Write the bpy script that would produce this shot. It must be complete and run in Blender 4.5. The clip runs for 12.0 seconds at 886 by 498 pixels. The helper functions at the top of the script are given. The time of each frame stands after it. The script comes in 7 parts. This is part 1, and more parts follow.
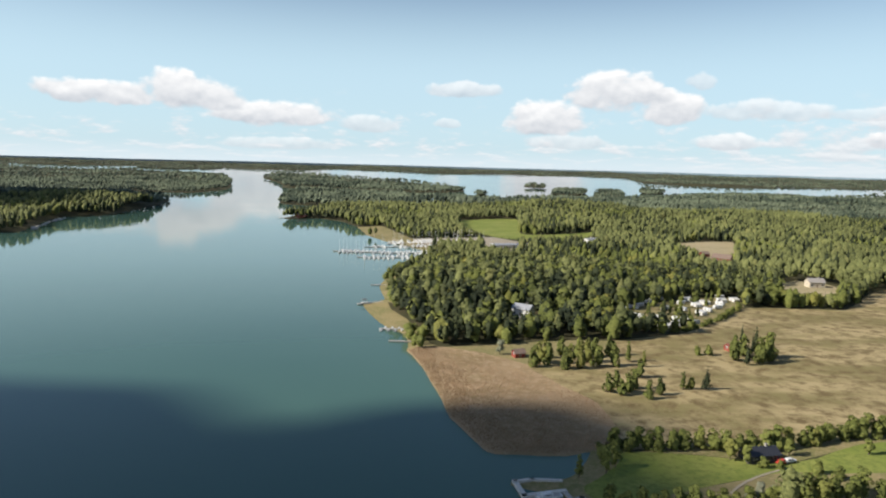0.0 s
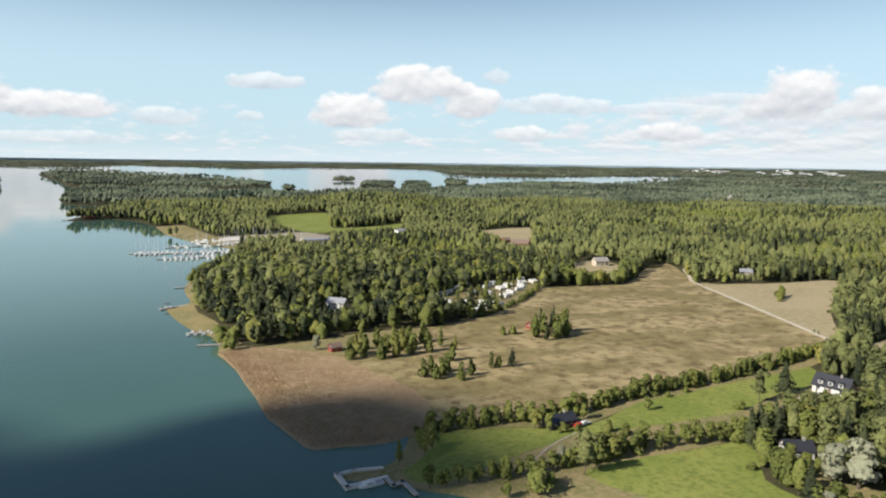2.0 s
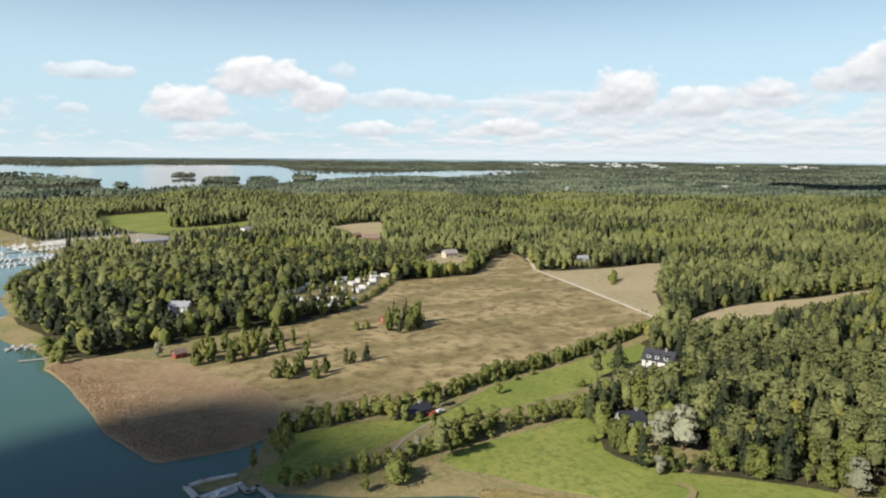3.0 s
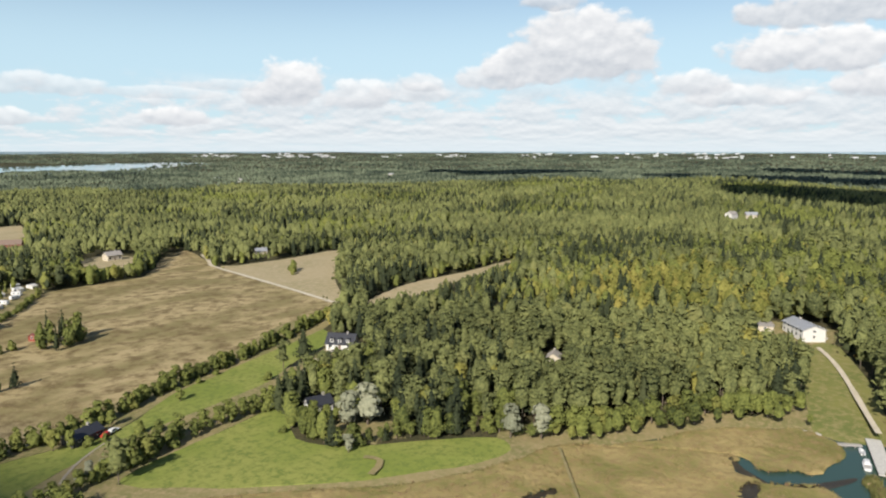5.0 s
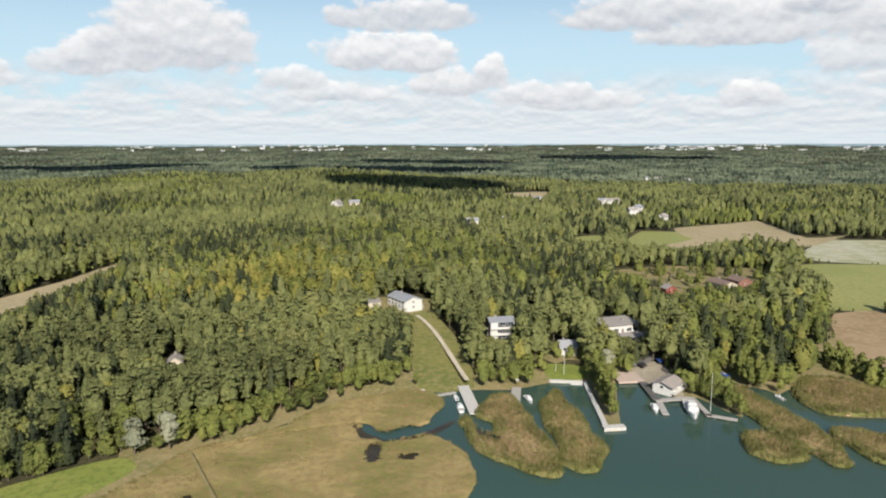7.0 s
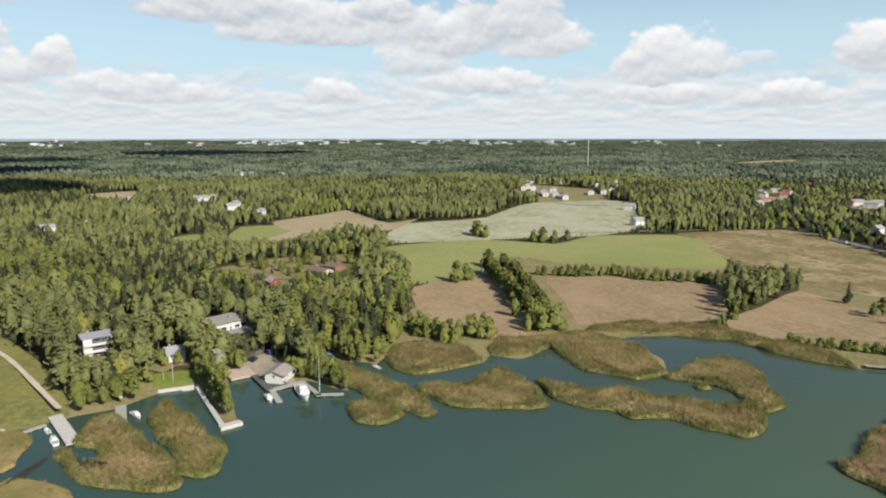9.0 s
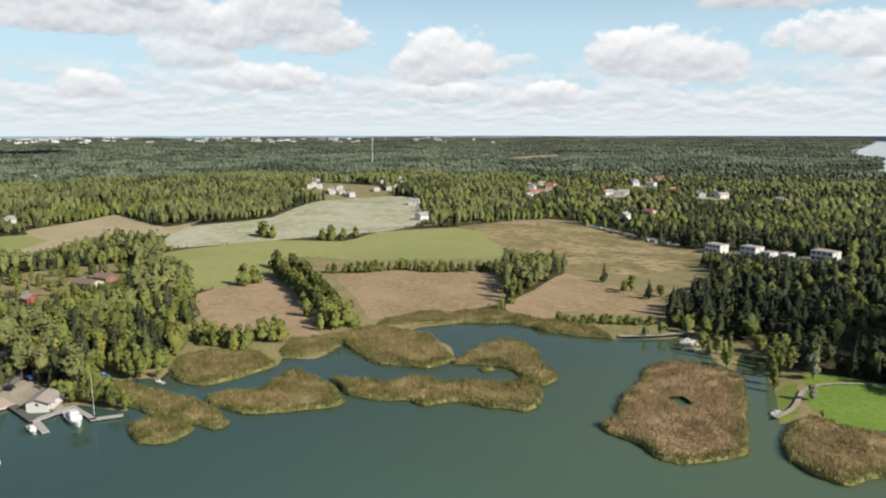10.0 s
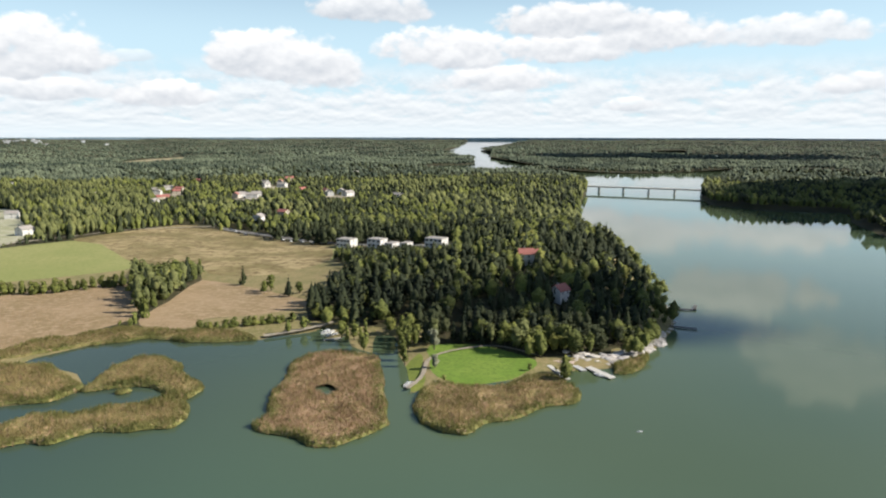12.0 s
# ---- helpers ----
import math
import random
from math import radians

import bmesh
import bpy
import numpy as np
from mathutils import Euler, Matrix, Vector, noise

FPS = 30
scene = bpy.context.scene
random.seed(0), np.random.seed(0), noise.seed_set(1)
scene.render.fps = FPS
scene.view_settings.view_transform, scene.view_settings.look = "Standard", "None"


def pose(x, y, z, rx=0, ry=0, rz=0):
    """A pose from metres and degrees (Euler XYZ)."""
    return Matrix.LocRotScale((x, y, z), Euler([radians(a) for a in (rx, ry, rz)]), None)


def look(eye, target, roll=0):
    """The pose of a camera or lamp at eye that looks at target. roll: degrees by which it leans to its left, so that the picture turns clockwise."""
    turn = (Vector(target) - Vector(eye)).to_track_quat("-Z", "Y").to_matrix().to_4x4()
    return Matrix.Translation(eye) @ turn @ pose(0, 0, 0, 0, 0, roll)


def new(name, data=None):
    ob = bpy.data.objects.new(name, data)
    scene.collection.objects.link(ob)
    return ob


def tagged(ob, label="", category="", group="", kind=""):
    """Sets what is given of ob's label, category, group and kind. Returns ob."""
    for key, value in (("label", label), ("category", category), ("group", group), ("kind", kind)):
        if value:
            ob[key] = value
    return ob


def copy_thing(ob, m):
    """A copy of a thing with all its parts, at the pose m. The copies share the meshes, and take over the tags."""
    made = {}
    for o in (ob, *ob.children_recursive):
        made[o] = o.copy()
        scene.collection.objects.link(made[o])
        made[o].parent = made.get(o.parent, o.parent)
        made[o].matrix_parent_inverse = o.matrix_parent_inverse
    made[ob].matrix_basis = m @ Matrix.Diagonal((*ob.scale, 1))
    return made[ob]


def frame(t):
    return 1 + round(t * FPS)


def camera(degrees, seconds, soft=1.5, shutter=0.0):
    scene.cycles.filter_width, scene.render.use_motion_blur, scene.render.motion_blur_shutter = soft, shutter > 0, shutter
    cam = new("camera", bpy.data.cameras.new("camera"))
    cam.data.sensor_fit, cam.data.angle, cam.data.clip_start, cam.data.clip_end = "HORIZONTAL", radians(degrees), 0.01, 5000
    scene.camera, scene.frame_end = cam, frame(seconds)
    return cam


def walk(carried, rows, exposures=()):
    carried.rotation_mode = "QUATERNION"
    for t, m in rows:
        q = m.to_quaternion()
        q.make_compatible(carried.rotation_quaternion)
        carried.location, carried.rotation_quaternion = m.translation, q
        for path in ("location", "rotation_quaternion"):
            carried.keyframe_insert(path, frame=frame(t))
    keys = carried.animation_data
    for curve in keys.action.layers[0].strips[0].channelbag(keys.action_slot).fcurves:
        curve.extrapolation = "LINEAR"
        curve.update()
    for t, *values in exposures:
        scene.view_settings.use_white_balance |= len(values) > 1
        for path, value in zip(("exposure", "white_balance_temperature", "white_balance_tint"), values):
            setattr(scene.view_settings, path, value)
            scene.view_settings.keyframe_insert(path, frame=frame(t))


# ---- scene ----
cam = camera(64.75, 12.0, soft=2.1)
# seconds, eye x, y, z in metres, yaw, pitch and roll in degrees
ROWS = [
    (0.0, 0.00, 0.00, 88.53, 0.13, -6.94, 1.52),
    (0.5, -0.27, -0.31, 88.56, -2.85, -6.93, 1.43),
    (1.0, -0.32, -0.65, 88.68, -6.78, -6.99, 1.19),
    (1.5, -0.25, -1.12, 88.77, -9.76, -7.06, 1.05),
    (2.0, -0.12, -1.75, 88.92, -15.33, -7.21, 0.79),
    (2.5, 0.04, -2.19, 88.95, -21.60, -7.36, 0.60),
    (4.5, -0.36, -2.83, 89.19, -46.12, -7.95, 0.16),
    (5.0, -0.50, -3.62, 89.43, -53.68, -8.16, 0.02),
    (5.5, -0.81, -4.18, 89.62, -61.90, -8.37, -0.11),
    (6.0, -1.44, -4.29, 89.64, -69.51, -8.49, -0.17),
    (6.5, -2.17, -4.20, 89.69, -77.24, -8.63, -0.18),
    (7.0, -2.89, -3.98, 89.72, -84.82, -8.77, -0.08),
    (9.0, -6.56, -3.57, 90.74, -117.01, -9.21, 0.00),
    (9.5, -7.40, -3.25, 91.06, -125.45, -9.31, 0.02),
    (10.0, -8.30, -2.92, 91.43, -134.34, -9.44, -0.03),
    (10.5, -9.18, -2.02, 91.77, -143.50, -9.51, -0.08),
    (11.0, -9.98, -1.06, 91.77, -151.22, -9.48, 0.00),
    (11.5, -10.17, -0.19, 91.86, -157.36, -9.40, 0.04),
    (12.0, -10.27, 0.30, 91.67, -163.85, -9.30, 0.08),
]
EXPOSURE = 0.45
walk(cam, [(t, pose(x, y, z, 0, 0, yaw) @ pose(0, 0, 0, 90 + pitch, 0, 0) @ pose(0, 0, 0, 0, 0, roll)) for t, x, y, z, yaw, pitch, roll in ROWS], [(0.0, EXPOSURE), (5.5, EXPOSURE - 0.04), (9.0, EXPOSURE - 0.10), (10.5, EXPOSURE), (12.0, EXPOSURE + 0.13)])

# ---------------------------------------------------------------- sun and sky
SUN_FROM, SUN_UP = radians(193.0), radians(34.0)  # the sun's bearing from +x, anticlockwise, and its height
TO_SUN = Vector((math.cos(SUN_FROM) * math.cos(SUN_UP), math.sin(SUN_FROM) * math.cos(SUN_UP), math.sin(SUN_UP)))
sun = new("sun", bpy.data.lights.new("sun", "SUN"))
sun.data.energy, sun.data.angle, sun.data.color = 5.0, radians(0.6), (1.0, 0.93, 0.82)
sun.matrix_world = look((0, 0, 900), Vector((0, 0, 900)) - TO_SUN)

# lobes of the cumulus clouds: bearing from +y clockwise, height, half width, half height in degrees, density
CUMULUS_NORTH = [
    (334.0, 4.4, 4.4, 0.9, 1), (340.6, 4.6, 3.2, 1.3, 1),
    (339.0, 4.8, 2.2, 1.5, 1), (346.0, 3.4, 4.5, 1.0, 1), (353.8, 2.9, 2.5, 0.7, 0.6), (1.2, 5.8, 2.7, 0.7, 0.65), (7.8, 3.6, 3.0, 1.5, 1),
    (13.2, 5.7, 3.6, 1.6, 1), (17.2, 4.6, 2.2, 1.5, 1), (19.4, 6.6, 1.1, 0.7, 0.5), (359.9, 3.2, 1.0, 0.4, 0.5), (24.1, 4.3, 3.8, 0.8, 0.6),
    (37.4, 4.8, 3.9, 0.5, 0.55), (21.6, 2.1, 2.2, 0.7, 0.8), (346.9, 1.2, 4.7, 0.5, 0.5), (9.4, 1.9, 3.2, 0.6, 0.6), (33.0, 2.2, 2.1, 0.8, 0.8),
    (41.9, 5.1, 2.4, 1.7, 1), (40.4, 4.3, 2.4, 1.3, 0.9), (51.1, 4.3, 2.8, 0.9, 0.8),
]
CUMULUS_EAST = [
    (64.4, 7.7, 5.1, 2.7, 1), (60.4, 6.3, 3.8, 1.8, 1), (67.1, 6.6, 3.1, 1.9, 1), (57.7, 5.5, 2.7, 1.1, 0.9), (78.4, 6.7, 3.3, 1.6, 1),
    (82.2, 6.6, 3.4, 1.7, 1), (81.3, 9.5, 5.6, 1.3, 0.95), (62.2, 11.1, 2.3, 0.7, 0.8), (88.7, 5.3, 1.5, 1.3, 1), (85.3, 4.4, 2.9, 1.3, 1),
    (72.9, 4.7, 2.4, 1.1, 0.9), (42.2, 5.0, 1.5, 1.6, 1), (40.4, 4.4, 1.8, 0.9, 0.9), (47.1, 4.1, 2.8, 1.2, 0.8), (51.9, 5.1, 1.8, 0.9, 0.8),
    (32.9, 2.2, 2.2, 0.7, 0.9), (32.1, 4.1, 3.8, 0.5, 0.5), (76.0, 3.8, 4.3, 0.9, 0.9),
]
CUMULUS_SOUTH = [
    (99.5, 9.3, 5.6, 1.4, 1), (108.3, 8.3, 6.4, 1.9, 1), (114.8, 5.9, 3.2, 1.7, 0.9), (108.2, 3.2, 2.7, 1.1, 1), (92.8, 3.6, 4.2, 0.9, 0.9),
    (112.4, 9.5, 2.3, 1.2, 1), (107.1, 8.0, 6.5, 1.5, 1), (117.7, 7.8, 6.0, 2.1, 1), (122.8, 8.9, 3.3, 2.0, 1), (125.1, 7.1, 3.5, 1.5, 1),
    (134.9, 5.6, 3.9, 2.1, 1), (133.3, 4.6, 3.1, 1.1, 1), (140.4, 5.6, 1.7, 0.5, 0.5), (147.3, 5.7, 2.1, 1.6, 1), (120.0, 4.1, 4.9, 1.1, 0.9),
    (142.6, 2.9, 2.8, 1.0, 1), (134.8, 3.1, 4.5, 0.9, 0.9), (88.6, 5.0, 1.6, 1.4, 1),
]
CUMULUS_LATE = [
    (94.9, 3.1, 5.0, 0.9, 0.9), (150.8, 5.7, 5.0, 2.0, 1), (147.7, 6.1, 2.1, 1.6, 1), (164.3, 6.4, 4.8, 1.6, 1), (154.2, 4.8, 3.1, 1.6, 1),
    (158.1, 9.5, 4.2, 1.2, 0.95), (174.2, 8.5, 5.5, 1.4, 1), (180.3, 7.4, 4.1, 1.7, 1), (173.6, 6.5, 5.2, 1.2, 1), (168.5, 4.1, 4.7, 1.1, 1),
    (142.1, 2.8, 3.3, 1.0, 1), (121.5, 4.0, 2.9, 1.1, 1), (178.7, 2.2, 2.3, 0.6, 0.8), (193.3, 3.5, 2.6, 0.8, 0.9), (189.5, 7.1, 4.7, 1.2, 0.9),
    (172, 11.8, 9, 1.6, 1), (187, 11.5, 6, 1.8, 1), (193, 16, 5, 3, 0.7), (215, 9, 9, 2.5, 1), (240, 6, 12, 2, 1), (300, 6, 12, 2, 1),
]


def link(tree, a, b):
    tree.links.new(a, b)


def math_node(tree, op, a, b=None, c=None, clamp=False):
    n = tree.nodes.new("ShaderNodeMath")
    n.operation, n.use_clamp = op, clamp
    for k, v in enumerate((a, b, c)):
        if v is None:
            continue
        if isinstance(v, (int, float)):
            n.inputs[k].default_value = v
        else:
            link(tree, v, n.inputs[k])
    return n.outputs[0]


def mix_color(tree, fac, a, b):
    n = tree.nodes.new("ShaderNodeMix")
    n.data_type = "RGBA"
    for k, v in ((0, fac), (6, a), (7, b)):
        if isinstance(v, (int, float)):
            n.inputs[k].default_value = v
        elif isinstance(v, tuple):
            n.inputs[k].default_value = (*v[:3], 1)
        else:
            link(tree, v, n.inputs[k])
    return n.outputs[2]


def ramp(tree, x, lo, hi):
    n = tree.nodes.new("ShaderNodeMapRange")
    n.interpolation_type = "SMOOTHSTEP"
    link(tree, x, n.inputs[0])
    n.inputs[1].default_value, n.inputs[2].default_value = lo, hi
    return n.outputs[0]


def noise_node(tree, vec, scale, detail=4.0, rough=0.55):
    n = tree.nodes.new("ShaderNodeTexNoise")
    link(tree, vec, n.inputs["Vector"])
    n.inputs["Scale"].default_value, n.inputs["Detail"].default_value, n.inputs["Roughness"].default_value = scale, detail, rough
    return n.outputs[0]


def make_sky():
    world = bpy.data.worlds.new("sky")
    scene.world = world
    world.use_nodes = True
    t = world.node_tree
    t.nodes.clear()
    sky = t.nodes.new("ShaderNodeTexSky")
    sky.sky_type, sky.sun_disc = "NISHITA", False
    sky.sun_elevation, sky.sun_rotation = SUN_UP, radians(90) - SUN_FROM
    sky.altitude, sky.air_density, sky.dust_density, sky.ozone_density = 90, 1.0, 0.6, 2.5
    coord = t.nodes.new("ShaderNodeTexCoord")
    sep = t.nodes.new("ShaderNodeSeparateXYZ")
    link(t, coord.outputs["Generated"], sep.inputs[0])
    x, y, z = sep.outputs
    # bearings run from -100 to 260 degrees, so that their jump lies where the walk never looks
    c80, s80 = math.cos(radians(80)), math.sin(radians(80))
    across = math_node(t, "SUBTRACT", math_node(t, "MULTIPLY", x, c80), math_node(t, "MULTIPLY", y, s80))
    along = math_node(t, "ADD", math_node(t, "MULTIPLY", x, s80), math_node(t, "MULTIPLY", y, c80))
    bearing = math_node(t, "ADD", math_node(t, "MULTIPLY", math_node(t, "ARCTAN2", across, along), 180 / math.pi), 80.0)
    height = math_node(t, "MULTIPLY", math_node(t, "ARCSINE", z), 180 / math.pi)

    def vector(u, v):
        n = t.nodes.new("ShaderNodeCombineXYZ")
        for k, q in enumerate((u, v)):
            link(t, q, n.inputs[k])
        return n.outputs[0]

    def moved(v, scale, shift):
        n = t.nodes.new("ShaderNodeVectorMath")
        n.operation = "MULTIPLY_ADD"
        link(t, v, n.inputs[0])
        n.inputs[1].default_value, n.inputs[2].default_value = scale, shift
        return n.outputs[0]

    place = vector(bearing, height)

    def billows(v):
        """Rounded heads of several sizes."""
        warp = t.nodes.new("ShaderNodeTexNoise")
        link(t, v, warp.inputs["Vector"])
        warp.inputs["Scale"].default_value, warp.inputs["Detail"].default_value = 0.7, 2.0
        bent = t.nodes.new("ShaderNodeVectorMath")
        bent.operation = "MULTIPLY_ADD"
        link(t, warp.outputs["Color"], bent.inputs[0])
        bent.inputs[1].default_value = (1.1, 1.1, 0)
        link(t, v, bent.inputs[2])
        total = math_node(t, "MULTIPLY", math_node(t, "SUBTRACT", noise_node(t, v, 0.30, 5.0, 0.55), 0.5), 2.0)
        for scale, weight in ((0.62, 0.75), (1.7, 0.34)):
            n = t.nodes.new("ShaderNodeTexVoronoi")
            n.feature = "SMOOTH_F1"
            n.inputs["Scale"].default_value, n.inputs["Smoothness"].default_value = scale, 0.35
            link(t, bent.outputs[0], n.inputs["Vector"])
            total = math_node(t, "ADD", total, math_node(t, "MULTIPLY", math_node(t, "SUBTRACT", 0.52, n.outputs["Distance"]), weight))
        return total

    heads = billows(moved(place, (1, 1.5, 0), (0, 0, 0)))
    above = billows(moved(place, (1, 1.5, 0), (-0.12, 0.75, 0)))
    # light from above: a head whose density falls off upwards is bright, its underside grey
    relief = math_node(t, "MULTIPLY_ADD", math_node(t, "SUBTRACT", heads, above), 0.40, 0.56)
    # the nearer and higher clouds show more of their grey undersides
    relief = math_node(t, "SUBTRACT", relief, math_node(t, "MULTIPLY", ramp(t, height, 6.5, 12.0), 0.26))
    # the blue, made paler by thin high haze
    blue = mix_color(t, math_node(t, "MULTIPLY", ramp(t, height, 17.0, 6.0), 0.78), sky.outputs[0], (5.8, 7.85, 9.0))
    colour = mix_color(t, 0.080, (0, 0, 0), blue)
    # rows of small flat clouds far off, closer together towards the horizon
    rows = math_node(t, "MULTIPLY", math_node(t, "LOGARITHM", math_node(t, "ADD", math_node(t, "MAXIMUM", z, 0.0), 0.022), math.e), 3.6)
    far_place = vector(math_node(t, "MULTIPLY", bearing, 0.34), rows)
    deck = noise_node(t, far_place, 0.95, 6.0, 0.6)
    deck_up = noise_node(t, moved(far_place, (1, 1, 0), (0, 0.30, 0)), 0.95, 6.0, 0.6)
    share_of = math_node(t, "MULTIPLY_ADD", ramp(t, bearing, 12.0, 46.0), 0.22, -0.10)
    spread = math_node(t, "ADD", math_node(t, "ADD", deck, share_of), math_node(t, "MULTIPLY", ramp(t, height, 4.2, 1.5), 0.09))
    deck_cover = math_node(t, "MULTIPLY", ramp(t, spread, 0.47, 0.66), ramp(t, height, 6.2, 3.4))
    deck_lit = ramp(t, math_node(t, "MULTIPLY_ADD", math_node(t, "SUBTRACT", deck, deck_up), 1.25, 0.58), 0.0, 1.0)
    deck_colour = mix_color(t, deck_lit, (0.40, 0.455, 0.51), (0.70, 0.71, 0.72))
    colour = mix_color(t, math_node(t, "MULTIPLY", deck_cover, 0.9), colour, deck_colour)
    # every cumulus lobe is a soft lens with a flatter base; the higher ones are nearer and cover the lower
    density = math_node(t, "ADD", math_node(t, "MULTIPLY", heads, 0.85), 1.0)
    # a trace of the billows in both coordinates bends the lobes by an unseen amount
    across_sky = math_node(t, "MULTIPLY_ADD", density, 1e-4, bearing)
    up_sky = math_node(t, "MULTIPLY_ADD", relief, 1e-4, height)
    for a, e, w, h, dense in sorted(CUMULUS_NORTH + CUMULUS_EAST + CUMULUS_SOUTH + CUMULUS_LATE, key=lambda q: q[1]):
        a = a if a <= 255 else a - 360
        w, h = 1.24 * w, 1.26 * h
        u = math_node(t, "MULTIPLY_ADD", across_sky, 1 / w, -a / w)
        v = math_node(t, "MULTIPLY_ADD", up_sky, 1 / h, -e / h)
        v2 = math_node(t, "MAXIMUM", v, math_node(t, "MULTIPLY", v, -1.5))
        r2 = math_node(t, "MULTIPLY_ADD", u, u, math_node(t, "MULTIPLY", v2, v2))
        cover = ramp(t, math_node(t, "SUBTRACT", density, r2), 0.0, 0.55)
        cover.node.inputs[4].default_value = dense
        lit = math_node(t, "MULTIPLY_ADD", v, 0.50, relief, clamp=True)
        colour = mix_color(t, cover, colour, mix_color(t, lit, (0.37, 0.405, 0.455), (0.76, 0.76, 0.76)))
    # the pale mist just above the horizon
    colour = mix_color(t, math_node(t, "MULTIPLY", ramp(t, height, 1.5, -0.2), 0.75), colour, (0.57, 0.64, 0.68))
    bg = t.nodes.new("ShaderNodeBackground")
    link(t, colour, bg.inputs[0])
    bg.inputs[1].default_value = 1.0
    out = t.nodes.new("ShaderNodeOutputWorld")
    link(t, bg.outputs[0], out.inputs[0])
    world.cycles.sampling_method = "MANUAL"
    world.cycles.sample_map_resolution = 512


make_sky()


# ---------------------------------------------------------------- materials
def material(name):
    m = bpy.data.materials.new(name)
    m.use_nodes = True
    t = m.node_tree
    return m, t, t.nodes["Principled BSDF"]


def cover_material(name, a, b, c, large, small, rough=0.95, bump=0.3, depth=0.3, stretch=(1, 1, 1), streaks=False):
    """Ground cover: two colours in large patches, a third in fine specks, with relief."""
    m, t, p = material(name)
    coord = t.nodes.new("ShaderNodeTexCoord")
    mp = t.nodes.new("ShaderNodeMapping")
    link(t, coord.outputs["Object"], mp.inputs[0])
    mp.inputs["Scale"].default_value = stretch
    n1 = noise_node(t, mp.outputs[0], large, 5.0, 0.6)
    n2 = noise_node(t, mp.outputs[0] if streaks else coord.outputs["Object"], small, 4.0, 0.65)
    base = mix_color(t, ramp(t, n1, 0.38, 0.62), a, b)
    link(t, mix_color(t, ramp(t, n2, 0.42, 0.68), base, c), p.inputs["Base Color"])
    p.inputs["Roughness"].default_value = rough
    p.inputs["Specular IOR Level"].default_value = 0.2
    bp = t.nodes.new("ShaderNodeBump")
    bp.inputs["Strength"].default_value, bp.inputs["Distance"].default_value = bump, depth
    link(t, n2, bp.inputs["Height"])
    link(t, bp.outputs[0], p.inputs["Normal"])
    return m


def leaf_material(name, dark, light, other, glow=0.2, grain=0.42, stand=0.45, stand_size=0.022, lift=0.0, upward=0.42):
    """Foliage: the hue changes from plant to plant (tint), from clump to clump and from spray to spray."""
    m, t, p = material(name)
    tint = t.nodes.new("ShaderNodeAttribute")
    tint.attribute_name = "tint"
    geo = t.nodes.new("ShaderNodeNewGeometry")
    info = t.nodes.new("ShaderNodeObjectInfo")
    plant = math_node(t, "FRACT", math_node(t, "ADD", tint.outputs["Fac"], info.outputs["Random"]))
    spray = noise_node(t, geo.outputs["Position"], 1.1, 3.0, 0.7)
    k = math_node(t, "ADD", math_node(t, "MULTIPLY", plant, 0.34), math_node(t, "MULTIPLY_ADD", geo.outputs["Random Per Island"], 0.1, lift))
    k = math_node(t, "ADD", k, math_node(t, "MULTIPLY", math_node(t, "SUBTRACT", ramp(t, spray, 0.34, 0.66), 0.25), grain), clamp=True)
    # stands of darker and lighter plants
    wood = math_node(t, "ADD", math_node(t, "MULTIPLY", noise_node(t, geo.outputs["Position"], stand_size, 3.0, 0.6), 0.6), math_node(t, "MULTIPLY", noise_node(t, geo.outputs["Position"], stand_size * 0.25, 3.0, 0.6), 0.4))
    wood = ramp(t, wood, 0.36, 0.64)
    k = math_node(t, "ADD", k, math_node(t, "MULTIPLY", math_node(t, "SUBTRACT", wood, 0.5), stand), clamp=True)
    col = mix_color(t, k, dark, light)
    col = mix_color(t, math_node(t, "MULTIPLY", ramp(t, plant, 0.88, 1.0), 0.3), col, other)
    link(t, col, p.inputs["Base Color"])
    p.inputs["Roughness"].default_value = 0.8
    p.inputs["Specular IOR Level"].default_value = 0.15
    bp = t.nodes.new("ShaderNodeBump")
    bp.inputs["Strength"].default_value, bp.inputs["Distance"].default_value = 0.5, 0.5
    link(t, spray, bp.inputs["Height"])
    # lean the shading normals up and towards the sun, evening the light on foliage
    half = t.nodes.new("ShaderNodeVectorMath")
    half.operation = "MULTIPLY_ADD"
    link(t, geo.outputs["Normal"], half.inputs[0])
    half.inputs[1].default_value, half.inputs[2].default_value = (0.92 - upward,) * 3, (-0.16, -0.04, upward)
    unit = t.nodes.new("ShaderNodeVectorMath")
    unit.operation = "NORMALIZE"
    link(t, half.outputs[0], unit.inputs[0])
    link(t, unit.outputs[0], bp.inputs["Normal"])
    link(t, bp.outputs[0], p.inputs["Normal"])
    tr = t.nodes.new("ShaderNodeBsdfTranslucent")
    link(t, col, tr.inputs[0])
    mx = t.nodes.new("ShaderNodeMixShader")
    mx.inputs[0].default_value = glow
    link(t, p.outputs[0], mx.inputs[1])
    link(t, tr.outputs[0], mx.inputs[2])
    link(t, mx.outputs[0], t.nodes["Material Output"].inputs[0])
    return m


